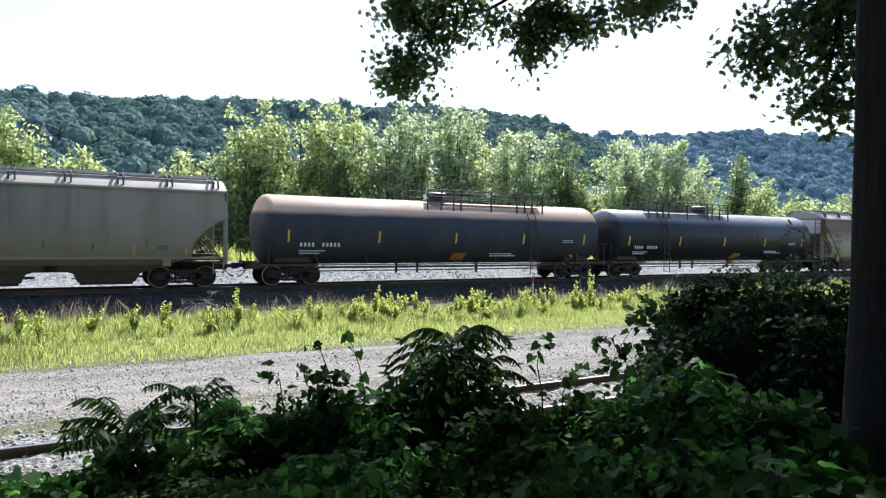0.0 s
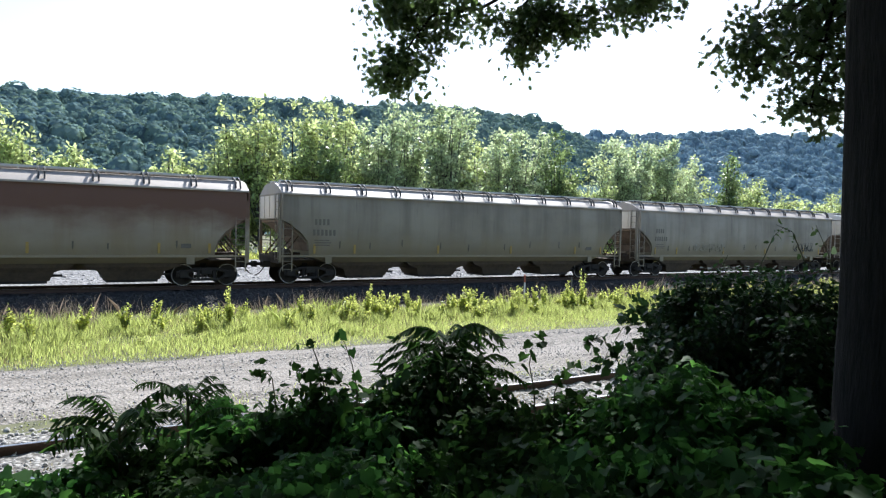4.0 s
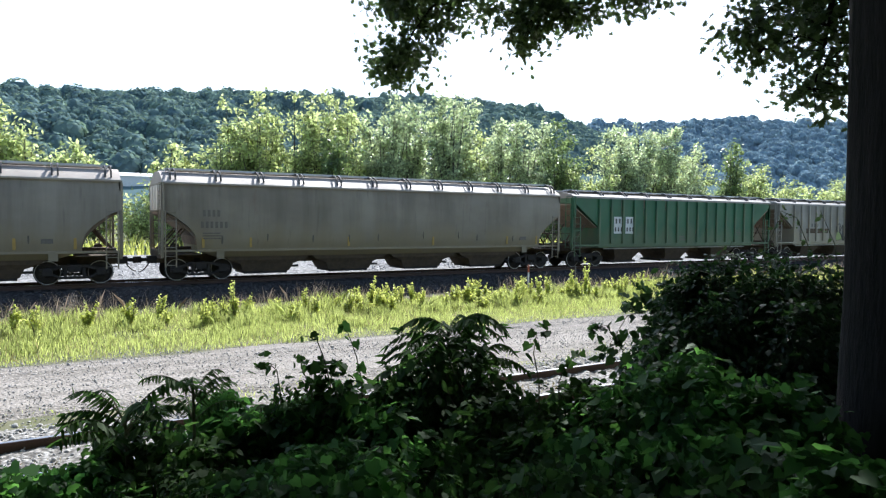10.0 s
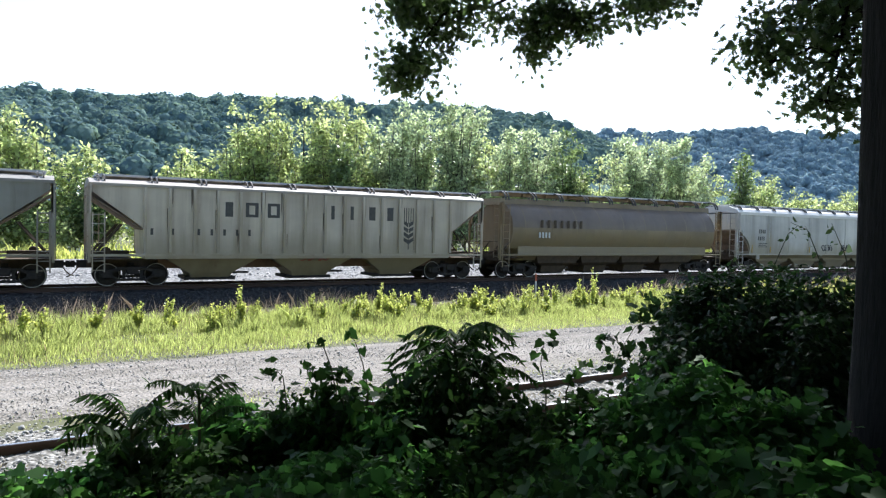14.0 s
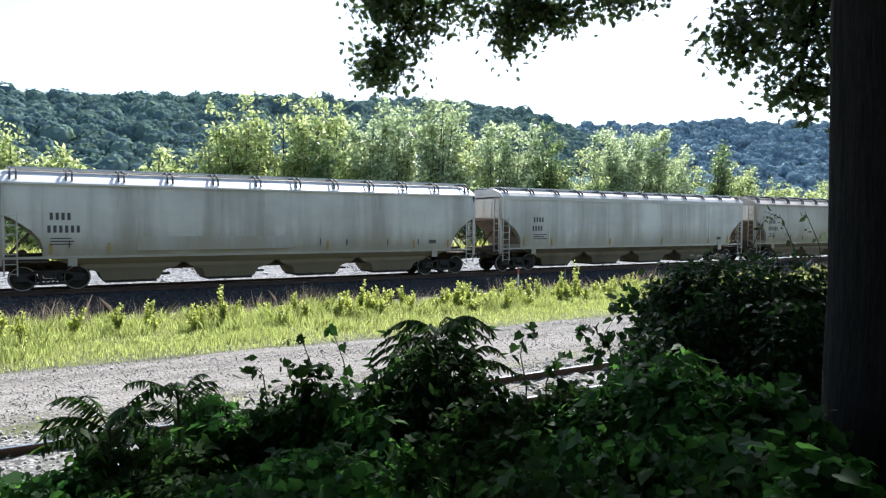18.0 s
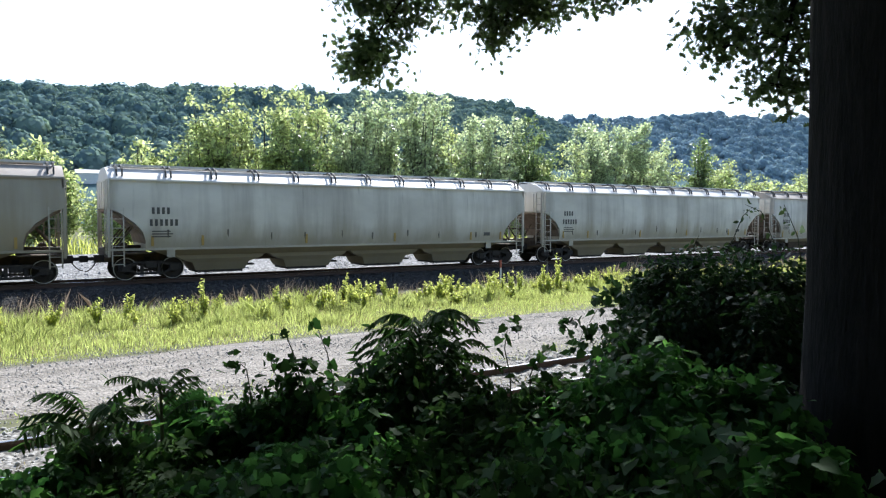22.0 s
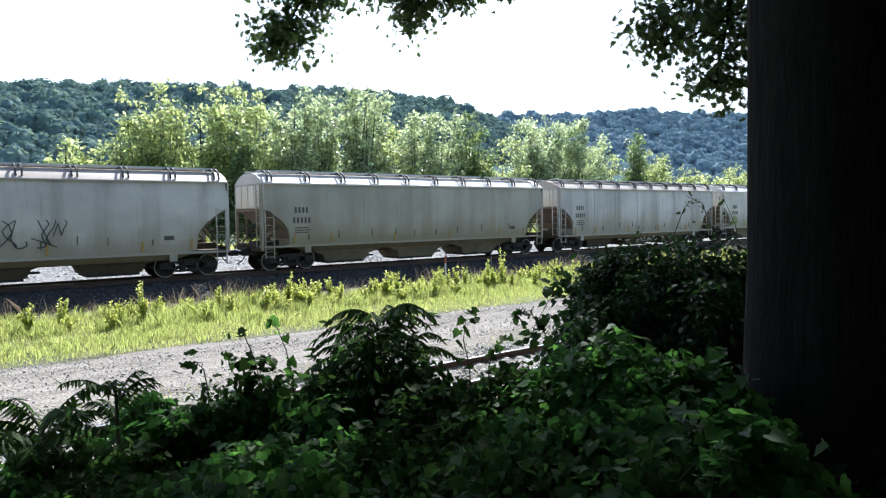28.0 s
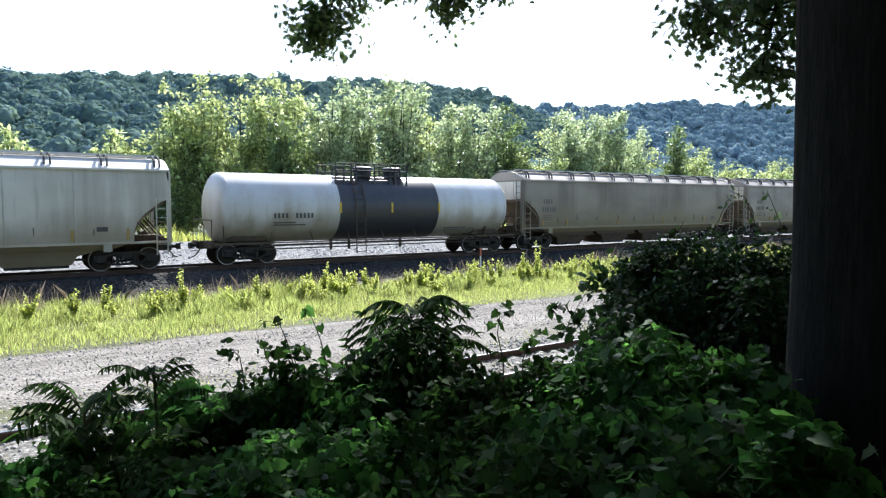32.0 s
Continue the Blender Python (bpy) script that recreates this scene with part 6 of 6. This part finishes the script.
LOW_TIPS = [
    ((4.6, 2.5, 5.2), (5.49, 3.1, 4.72), (5.28, 3.46, 4.42), (5.12, 3.70, 4.20)),
    ((4.6, 2.5, 4.9), (5.51, 3.06, 4.3), (5.34, 3.4, 4.1), (5.18, 3.62, 4.02)),
    ((4.6, 2.5, 4.7), (5.45, 2.97, 4.12), (5.36, 3.13, 3.88), (5.34, 3.2, 3.62)),
    ((4.6, 2.5, 5.1), (5.44, 2.98, 4.5), (5.26, 3.32, 4.38)),
    ((4.6, 2.5, 5.3), (5.3, 3.0, 4.9), (5.5, 3.2, 4.7)),
    ((4.6, 2.3, 4.9), (4.97, 2.85, 4.3), (4.97, 2.92, 3.9), (4.95, 2.98, 3.6)),
    ((4.6, 2.4, 5.0), (4.98, 2.86, 4.35), (4.96, 2.92, 4.05)),
]


BOUGHS = []


def oak_tree():
    rng = np.random.default_rng(21)
    o = np.array(oak.location)
    for name, tips, high in (("swaying_bough", HIGH_TIPS, True), ("low_bough", LOW_TIPS, False)):
        bm = bmesh.new()
        pts, sizes = [], []
        for places in tips:
            tip = [np.array(p) for p in places]
            root = (4.3, 2.1, 6.2) if high else (4.35, 2.0, tip[0][2] + 0.1)
            limb(bm, [np.array(p) - o for p in bent(root, tip[0], rng, 0.05)], 0.055, 0.03, 6)
            limb(bm, [p - o for p in tip], 0.022, 0.005, 5)
            for a, b in zip(tip[1:], tip[2:] + [tip[-1]]):
                for _ in range(14 if high else 10):
                    p = a + (b - a) * rng.random()
                    q = p + rng.normal(0, 1, 3) * np.array([0.14, 0.14, 0.10])
                    limb(bm, [p - o, (p + q) / 2 - o, q - o], 0.006, 0.002, 4)
                    m = 36 if high else 15
                    pts.append(q + rng.normal(0, 0.085, (m, 3)) * np.array([1.1, 1.1, 0.8]))
                    sizes.append(rng.uniform(0.05, 0.092, m))
        bough = part(name, bm, M_BARK, oak, "drooping bough over the bank", smooth=60)
        place("foliage", leaf_mesh("foliage", np.concatenate(pts) - o, np.concatenate(sizes), OAK, None, rng, 0.3, 0.7), L_OAK, bough, "small dark lobed leaves")["kind"] = "stuff"
        BOUGHS.append(bough)
    # unseen crown above and beyond the view, added to shade the bank
    crown, csize = [], []
    for k in range(385):
        u = unit(rng.normal(0, 1, 3)) * rng.random() ** 0.4
        # the last clumps are set in the sun's path to darken the thicket
        if k >= 350:
            c = np.array([11.9, 10.6, 10.6]) + u * np.array([1.6, 2.2, 0.9])
        elif k < 150:
            c = np.array([7.0, 7.4, 10.0]) + u * np.array([9.0, 9.6, 4.4])
        else:
            # clumps added behind the camera to cut sky light on trunk and vines
            c = np.array([2.5, -1.5, 9.0]) + u * np.array([8.5, 5.5, 3.6])
        horiz = math.hypot(c[0], c[1])
        if c[1] > -1.0 and (c[2] - 2.6) / max(horiz, 0.1) < 0.47:
            continue
        # gaps placed in the crown so that the sun reaches the vines in patches
        low = c - np.array(toward) * ((c[2] - 1.4) / toward.z)
        if any(math.hypot(low[0] - gx0, low[1] - gy0) < 0.95 for gx0, gy0 in ((3.5, 3.3), (1.5, 4.0))):
            continue
        k0 = np.array((4.32, 1.9, min(9.5, max(5.0, c[2] - 1.5))))
        bough = bmesh.new()
        limb(bough, [np.array(p) - o for p in bent(k0, c, rng, 0.06, 6)], 0.05, 0.012, 5)
        part("limb", bough, M_BARK, oak)
        m = 230
        crown.append(c + rng.normal(0, 0.6, (m, 3)) * np.array([1.1, 1.1, 0.55]))
        csize.append(rng.uniform(0.2, 0.32, m))
    place("crown", leaf_mesh("crown", np.concatenate(crown) - o, np.concatenate(csize), RHOMB, None, rng, 0.6, 0.3), L_OAK, oak)


oak_tree()


def vine_mound(x, y, top, rx, ry, seed, leaves, size=0.12, shape=LOBED, label="dense mound of broad-leaved vines on the bank", material=None, seats=24, ragged=0.10):
    """Trailing stems over a heap of brush, clothed with drifts of broad overlapping leaves, with hollows between the drifts."""
    rng = np.random.default_rng(seed)
    g = float(ground_z(np.array(x), np.array(y))) - 0.05
    thing = tagged(new("vine_mound"), label, "vine", group="vines on the bank")
    thing.location = (x, y, g)
    H = max(top - g, 0.25)
    bm = bmesh.new()
    nodes = []
    for k in range(16):
        a, w = rng.uniform(0, 6.28), rng.uniform(0.3, 1.0)
        end = np.array((rx * w * math.cos(a), ry * w * math.sin(a), H * math.sqrt(max(0.05, 1 - 0.85 * w * w)) * rng.uniform(0.75, 1.0)))
        nodes.append(end)
        limb(bm, bent((0.3 * end[0], 0.3 * end[1], 0), end, rng, 0.25), 0.010, 0.003, 4)
    part("brushwood", bm, M_STEM, thing)
    # drifts: each hangs at its own height over the heap and leans its own way
    seat = unit(rng.normal(0, 1, (seats, 3)) + np.array([0, -0.35, 0.35]))
    seat[:, 2] = np.abs(seat[:, 2])
    depth = 1 + rng.normal(0, ragged, seats)
    tilt = unit(seat * np.array([0.8, 0.8, 0.7]) + rng.normal(0, 0.35, (seats, 3)) + np.array([0, 0, 0.45]))
    pick = rng.integers(0, seats, leaves)
    u = unit(seat[pick] + rng.normal(0, 0.20, (leaves, 3)))
    u[:, 2] = np.abs(u[:, 2])
    shell = depth[pick][:, None] * rng.uniform(0.80, 1.03, (leaves, 1))
    pts = u * shell * np.array([rx, ry, H * 0.97]) + rng.normal(0, 0.02, (leaves, 3))
    facing = tilt[pick] + rng.normal(0, 0.42, (leaves, 3))
    aim = u * np.array([1, 1, 0]) + np.array([0, -0.2, -0.6]) + rng.normal(0, 0.5, (leaves, 3))
    inner = rng.random(leaves) < 0.16
    pts[inner] *= rng.uniform(0.4, 0.85, (int(inner.sum()), 1))
    pts[:, 2] = np.clip(pts[:, 2], 0.02, H + 0.03)
    place("foliage", leaf_mesh("foliage", pts, size * rng.lognormal(-0.18, 0.38, leaves).clip(0.35, 1.5), shape, None, rng, 0.42, 0.5, aim=aim, facing=facing), material or L_VINE, thing)
    return thing


# the bank from its left foot along the brow to the oak: x, y, top, half width
BROW_MOUNDS = [
    (3.44, 2.96, 1.68, 0.34), (3.36, 2.77, 1.78, 0.40), (3.71, 2.98, 1.77, 0.32), (3.38, 2.41, 1.77, 0.40),
    (-0.07, 4.40, 1.19, 0.40), (0.24, 4.49, 1.15, 0.34), (1.17, 5.04, 1.32, 0.36), (1.35, 4.65, 1.26, 0.34), (1.69, 4.57, 1.36, 0.40), (1.94, 4.38, 1.43, 0.42),
    (2.03, 3.99, 1.43, 0.40), (1.40, 3.77, 1.30, 0.42), (1.06, 3.54, 1.27, 0.42), (1.51, 3.38, 1.30, 0.42), (1.84, 3.46, 1.32, 0.38), (2.37, 4.19, 1.54, 0.34),
    (2.61, 2.83, 1.42, 0.34), (3.07, 3.02, 1.56, 0.40), (3.25, 2.86, 1.66, 0.42), (2.49, 2.53, 1.47, 0.36), (2.73, 2.46, 1.51, 0.40), (3.24, 2.56, 1.69, 0.42),
]
NEAR_MOUNDS = [
    (2.83, 2.20, 1.57, 0.42), (3.21, 2.24, 1.65, 0.45), (3.36, 2.08, 1.79, 0.40), (2.85, 1.68, 1.69, 0.40), (2.54, 1.39, 1.72, 0.34), (1.16, 2.83, 1.28, 0.40),
    (2.08, 1.75, 1.51, 0.36), (-0.30, 4.16, 1.15, 0.40),
]
FOOT_MOUNDS = [
    (2.90, 2.00, 1.07, 0.45), (3.50, 1.60, 1.12, 0.45), (3.75, 2.15, 1.22, 0.45), (4.00, 2.60, 1.27, 0.45), (3.90, 1.35, 1.17, 0.45),
]
for k, (x, y, top, r) in enumerate(BROW_MOUNDS + NEAR_MOUNDS):
    vine_mound(x, y, top, r, r, 500 + k, 1450, 0.07)
# darker leaves than the other mounds paint the shade at the oak's foot
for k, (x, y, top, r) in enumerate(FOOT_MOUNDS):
    vine_mound(x, y, top, r, r, 530 + k, 1450, 0.055, LOBED, "vines at the foot of the oak, darkened by painted shade", L_SUMAC_SHADE, 26, 0.14)
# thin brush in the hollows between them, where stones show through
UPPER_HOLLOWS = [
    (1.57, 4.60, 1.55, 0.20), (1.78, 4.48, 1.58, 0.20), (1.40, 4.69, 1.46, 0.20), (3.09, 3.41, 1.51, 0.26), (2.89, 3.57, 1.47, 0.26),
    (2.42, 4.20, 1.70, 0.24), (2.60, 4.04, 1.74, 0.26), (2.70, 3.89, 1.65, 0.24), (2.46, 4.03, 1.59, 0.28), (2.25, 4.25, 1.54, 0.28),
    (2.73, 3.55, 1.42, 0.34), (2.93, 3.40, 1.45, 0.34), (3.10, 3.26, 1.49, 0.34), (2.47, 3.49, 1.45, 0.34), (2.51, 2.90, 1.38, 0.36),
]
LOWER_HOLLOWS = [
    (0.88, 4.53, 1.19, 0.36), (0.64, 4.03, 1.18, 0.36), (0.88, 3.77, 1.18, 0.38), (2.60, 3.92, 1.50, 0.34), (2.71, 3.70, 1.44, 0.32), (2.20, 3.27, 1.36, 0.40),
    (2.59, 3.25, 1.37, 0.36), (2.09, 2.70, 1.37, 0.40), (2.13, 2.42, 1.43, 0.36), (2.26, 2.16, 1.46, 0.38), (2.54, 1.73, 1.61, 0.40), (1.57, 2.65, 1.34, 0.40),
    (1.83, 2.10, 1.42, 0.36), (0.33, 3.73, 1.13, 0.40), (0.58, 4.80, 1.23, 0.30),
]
# darker leaf tones paint the deep shade of the hollows
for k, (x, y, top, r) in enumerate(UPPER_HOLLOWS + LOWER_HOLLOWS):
    vine_mound(x, y, top, r * 1.15, r * 1.15, 540 + k, 950, 0.066, LOBED if k % 2 else OVAL, "thin brush in a hollow of the vines, darkened by painted shade", L_SUMAC_SHADE, 30, 0.14)
TALL_BACK = [
    (4.96, 3.90, 2.24, 0.28), (5.07, 3.79, 2.31, 0.36), (5.14, 3.53, 2.34, 0.38), (5.28, 3.31, 2.35, 0.40),
    (5.42, 3.08, 2.33, 0.40),
]
TALL = [
    (5.50, 3.51, 2.23, 0.48), (5.48, 3.16, 2.23, 0.45), (4.79, 2.90, 2.01, 0.45), (5.02, 4.17, 2.24, 0.36), (4.74, 4.01, 2.05, 0.34), (4.91, 3.98, 2.17, 0.38),
    (5.40, 3.84, 2.32, 0.45), (4.48, 3.67, 1.87, 0.42), (4.19, 3.66, 1.73, 0.30), (4.64, 3.49, 2.04, 0.42), (4.95, 4.4, 1.58, 0.36), (5.4, 4.5, 1.88, 0.46),
    (5.9, 4.5, 2.24, 0.55), (6.3, 4.1, 2.26, 0.55), (6.05, 3.5, 2.24, 0.5), (6.6, 3.2, 2.26, 0.6), (4.25, 3.55, 1.40, 0.45), (4.95, 3.7, 1.75, 0.5),
    (5.4, 3.2, 1.85, 0.5), (4.95, 2.7, 1.55, 0.45), (7.4, 2.6, 2.2, 0.7), (6.2, 1.6, 1.9, 0.7), (5.4, 0.9, 1.6, 0.6),
]
for k, (x, y, top, r) in enumerate(TALL + TALL_BACK):
    vine_mound(x, y, top, r, r * 0.9, 580 + k, 3400, 0.062, OVAL, "tall thicket of small-leaved vines beside the oak", L_BRIAR, 60, 0.09)


def sumac(x, y, foot, top, fronds, reach, seed, label="young sumac with arching feathery fronds", droop=0.40):
    """A bare stem crowned by arching fronds, each with paired narrow leaflets."""
    rng = np.random.default_rng(seed)
    thing = tagged(new("sumac"), label, "shrub", group="sumacs on the bank")
    thing.location = (x, y, foot)
    H = top - foot
    bm = bmesh.new()
    limb(bm, [(0, 0, -0.1), (0.01, 0.01, H * 0.5), (0, 0, H * 0.92)], 0.014, 0.008, 6)
    part("stem", bm, M_STEM, thing)
    for k in range(fronds):
        bm = bmesh.new()
        pts, aims, sizes = [], [], []
        a = k * 2.4 + rng.uniform(-0.3, 0.3)
        z0 = H * rng.uniform(0.62, 0.93)
        length = reach * rng.uniform(0.75, 1.1)
        rise = rng.uniform(0.45, 0.95)
        axis = [np.array((math.cos(a) * length * w, math.sin(a) * length * w, z0 + length * (rise * 1.7 * w - (rise + droop) * w * w))) for w in np.linspace(0, 1, 16)]
        limb(bm, [p.tolist() for p in axis], 0.006, 0.002, 4)
        out = np.array((math.cos(a), math.sin(a), 0.0))
        across = np.array((-math.sin(a), math.cos(a), 0.0))
        for w, p in zip(np.linspace(0, 1, 16)[2:], axis[2:]):
            for s in (-1, 1):
                pts.append(p)
                aims.append(across * s * 1.0 + out * 0.45 + np.array((0, 0, -0.75)))
                sizes.append(reach * 0.29 * (1.05 - 0.55 * abs(w - 0.45)))
        pts.append(axis[-1])
        aims.append(out)
        sizes.append(reach * 0.25)
        frond = part("frond", bm, M_STEM, thing, "arching feathery frond")
        place("foliage", leaf_mesh("foliage", np.array(pts), np.array(sizes), LANCE * np.array([1, 0.72]), None, rng, 0.6, 0.1, aim=np.array(aims) * 1.2, loose=0.4, facing=np.cross(np.array(aims), out)), L_SUMAC_SHADE, frond)["kind"] = "stuff"
    return thing


sumac(2.73, 4.45, 0.85, 1.86, 24, 0.45, 61, "tall sumac with arching feathery fronds above the vines")
sumac(2.55, 4.4, 0.85, 1.62, 9, 0.42, 62)
sumac(2.95, 4.35, 0.85, 1.60, 9, 0.40, 63)
sumac(0.50, 4.6, 0.75, 1.44, 15, 0.42, 64, droop=0.12)
vine_mound(0.32, 4.6, 1.08, 0.30, 0.30, 640, 420, 0.07, OVAL, "thin dark brush below the sumac", L_SUMAC_SHADE, 14, 0.15)
sumac(0.88, 4.5, 0.75, 1.60, 9, 0.30, 66, droop=0.05)


def tendril(points, seed, leaves, size, label, material=None, shape=LOBED, loose=0.025):
    """A climbing shoot with leaves along it."""
    rng = np.random.default_rng(seed)
    base = np.array(points[0])
    thing = tagged(new("vine_shoot"), label, "vine", group="vine shoots")
    thing.location = base
    bm = bmesh.new()
    limb(bm, [(np.array(p) - base).tolist() for p in points], 0.006, 0.002, 5)
    part("stem", bm, M_STEM, thing)
    w = rng.uniform(0.1, 1, leaves) * (len(points) - 1)
    i = np.minimum(w.astype(int), len(points) - 2)
    P = np.array(points) - base
    pts = P[i] + (P[i + 1] - P[i]) * (w - i)[:, None] + rng.normal(0, loose, (leaves, 3))
    place("foliage", leaf_mesh("foliage", pts, size * rng.uniform(0.5, 1.2, leaves), shape, None, rng, 0.4, 0.5), material or L_VINE, thing)
    return thing


tendril([(1.78, 4.45, 1.10), (1.78, 4.45, 1.47), (1.75, 4.51, 1.66), (1.71, 4.55, 1.79), (1.62, 4.58, 1.80), (1.56, 4.60, 1.74)], 71, 12, 0.06, "thin arching vine shoot above the road", L_SUMAC_SHADE)
tendril([(1.96, 4.27, 1.10), (1.94, 4.29, 1.53), (1.92, 4.33, 1.68), (1.88, 4.38, 1.83), (1.83, 4.41, 1.87)], 72, 11, 0.085, "upright vine shoot with broad leaves")
tendril([(1.48, 4.56, 1.10), (1.46, 4.56, 1.44), (1.45, 4.60, 1.57), (1.40, 4.63, 1.63), (1.34, 4.63, 1.58)], 73, 26, 0.07, "leafy vine shoot on the brow of the bank", L_SUMAC_SHADE, loose=0.04)
tendril([(1.68, 4.49, 1.10), (1.66, 4.49, 1.44), (1.61, 4.54, 1.57), (1.60, 4.56, 1.66)], 84, 30, 0.068, "dark leafy vine shoot on the brow of the bank", L_SUMAC_SHADE, loose=0.04)
tendril([(2.86, 3.50, 1.10), (2.85, 3.50, 1.56), (2.84, 3.55, 1.74), (2.87, 3.56, 1.87), (2.94, 3.51, 1.89)], 74, 18, 0.075, "leafy vine shoot over the siding", L_SUMAC_SHADE)
tendril([(2.95, 3.42, 1.10), (2.95, 3.42, 1.57), (3.01, 3.41, 1.71), (3.08, 3.36, 1.76)], 85, 18, 0.075, "leafy vine shoot over the siding", L_SUMAC_SHADE)
tendril([(4.42, 4.3, 1.5), (4.27, 4.35, 1.72), (4.12, 4.4, 1.68)], 75, 16, 0.10, "drooping leafy shoot at the edge of the thicket", L_BRIAR)
tendril([(5.15, 4.20, 1.56), (4.80, 4.28, 1.84), (4.50, 4.33, 1.79), (4.34, 4.36, 1.56), (4.30, 4.38, 1.38)], 81, 60, 0.10, "leafy vine shoot hanging out over the siding", L_BRIAR, loose=0.08)
tendril([(5.15, 4.25, 1.61), (4.95, 4.30, 1.91), (4.70, 4.34, 1.96), (4.55, 4.36, 1.76)], 82, 50, 0.095, "leafy vine shoot hanging out over the siding", L_BRIAR, loose=0.08)
tendril([(5.20, 4.10, 1.56), (4.90, 4.20, 1.66), (4.65, 4.25, 1.58), (4.58, 4.27, 1.41)], 83, 50, 0.10, "leafy vine shoot hanging out over the siding", L_BRIAR, loose=0.08)
tendril([(5.35, 3.7, 1.9), (5.38, 3.65, 2.3), (5.45, 3.56, 2.62), (5.5, 3.5, 2.7)], 77, 14, 0.055, "thin dark vine shoot standing above the thicket", L_OAK, OVAL)
tendril([(5.6, 3.4, 1.9), (5.58, 3.35, 2.4), (5.5, 3.42, 2.66), (5.42, 3.52, 2.72)], 78, 16, 0.06, "thin dark vine shoot standing above the thicket", L_OAK, OVAL)
tendril([(5.75, 3.15, 1.9), (5.68, 3.2, 2.45), (5.6, 3.28, 2.72)], 79, 16, 0.06, "thin dark vine shoot standing above the thicket", L_OAK, OVAL)
tendril([(5.2, 3.95, 1.9), (5.22, 3.9, 2.3), (5.25, 3.85, 2.45)], 80, 9, 0.05, "thin dark vine shoot standing above the thicket", L_OAK, OVAL)

# unseen trees added at the camera's back, to close it and block sky light
for k, (x, y, h) in enumerate([(-7.5, 1.5, 12.0), (-4.0, -4.0, 13.0), (1.0, -6.5, 13.5), (6.5, -4.5, 13.0), (11.5, -3.5, 12.0), (-10.5, 3.5, 9.0), (-12.0, -2.0, 13.0), (-1.5, -10.0, 15.0), (4.5, -10.5, 15.0), (14.0, 1.5, 11.0), (10.0, -9.0, 15.0)]):
    tree("unseen_bank_tree", x, y, h, 4.4, L_DEEP, 700 + k, 11000, 0.36, "unseen broad leafy tree added behind the bank to block sky light", stems=26, base=0.08, bark=M_BARK, ground=0.6, group="trees behind the bank", tuft=0.55)

motions()
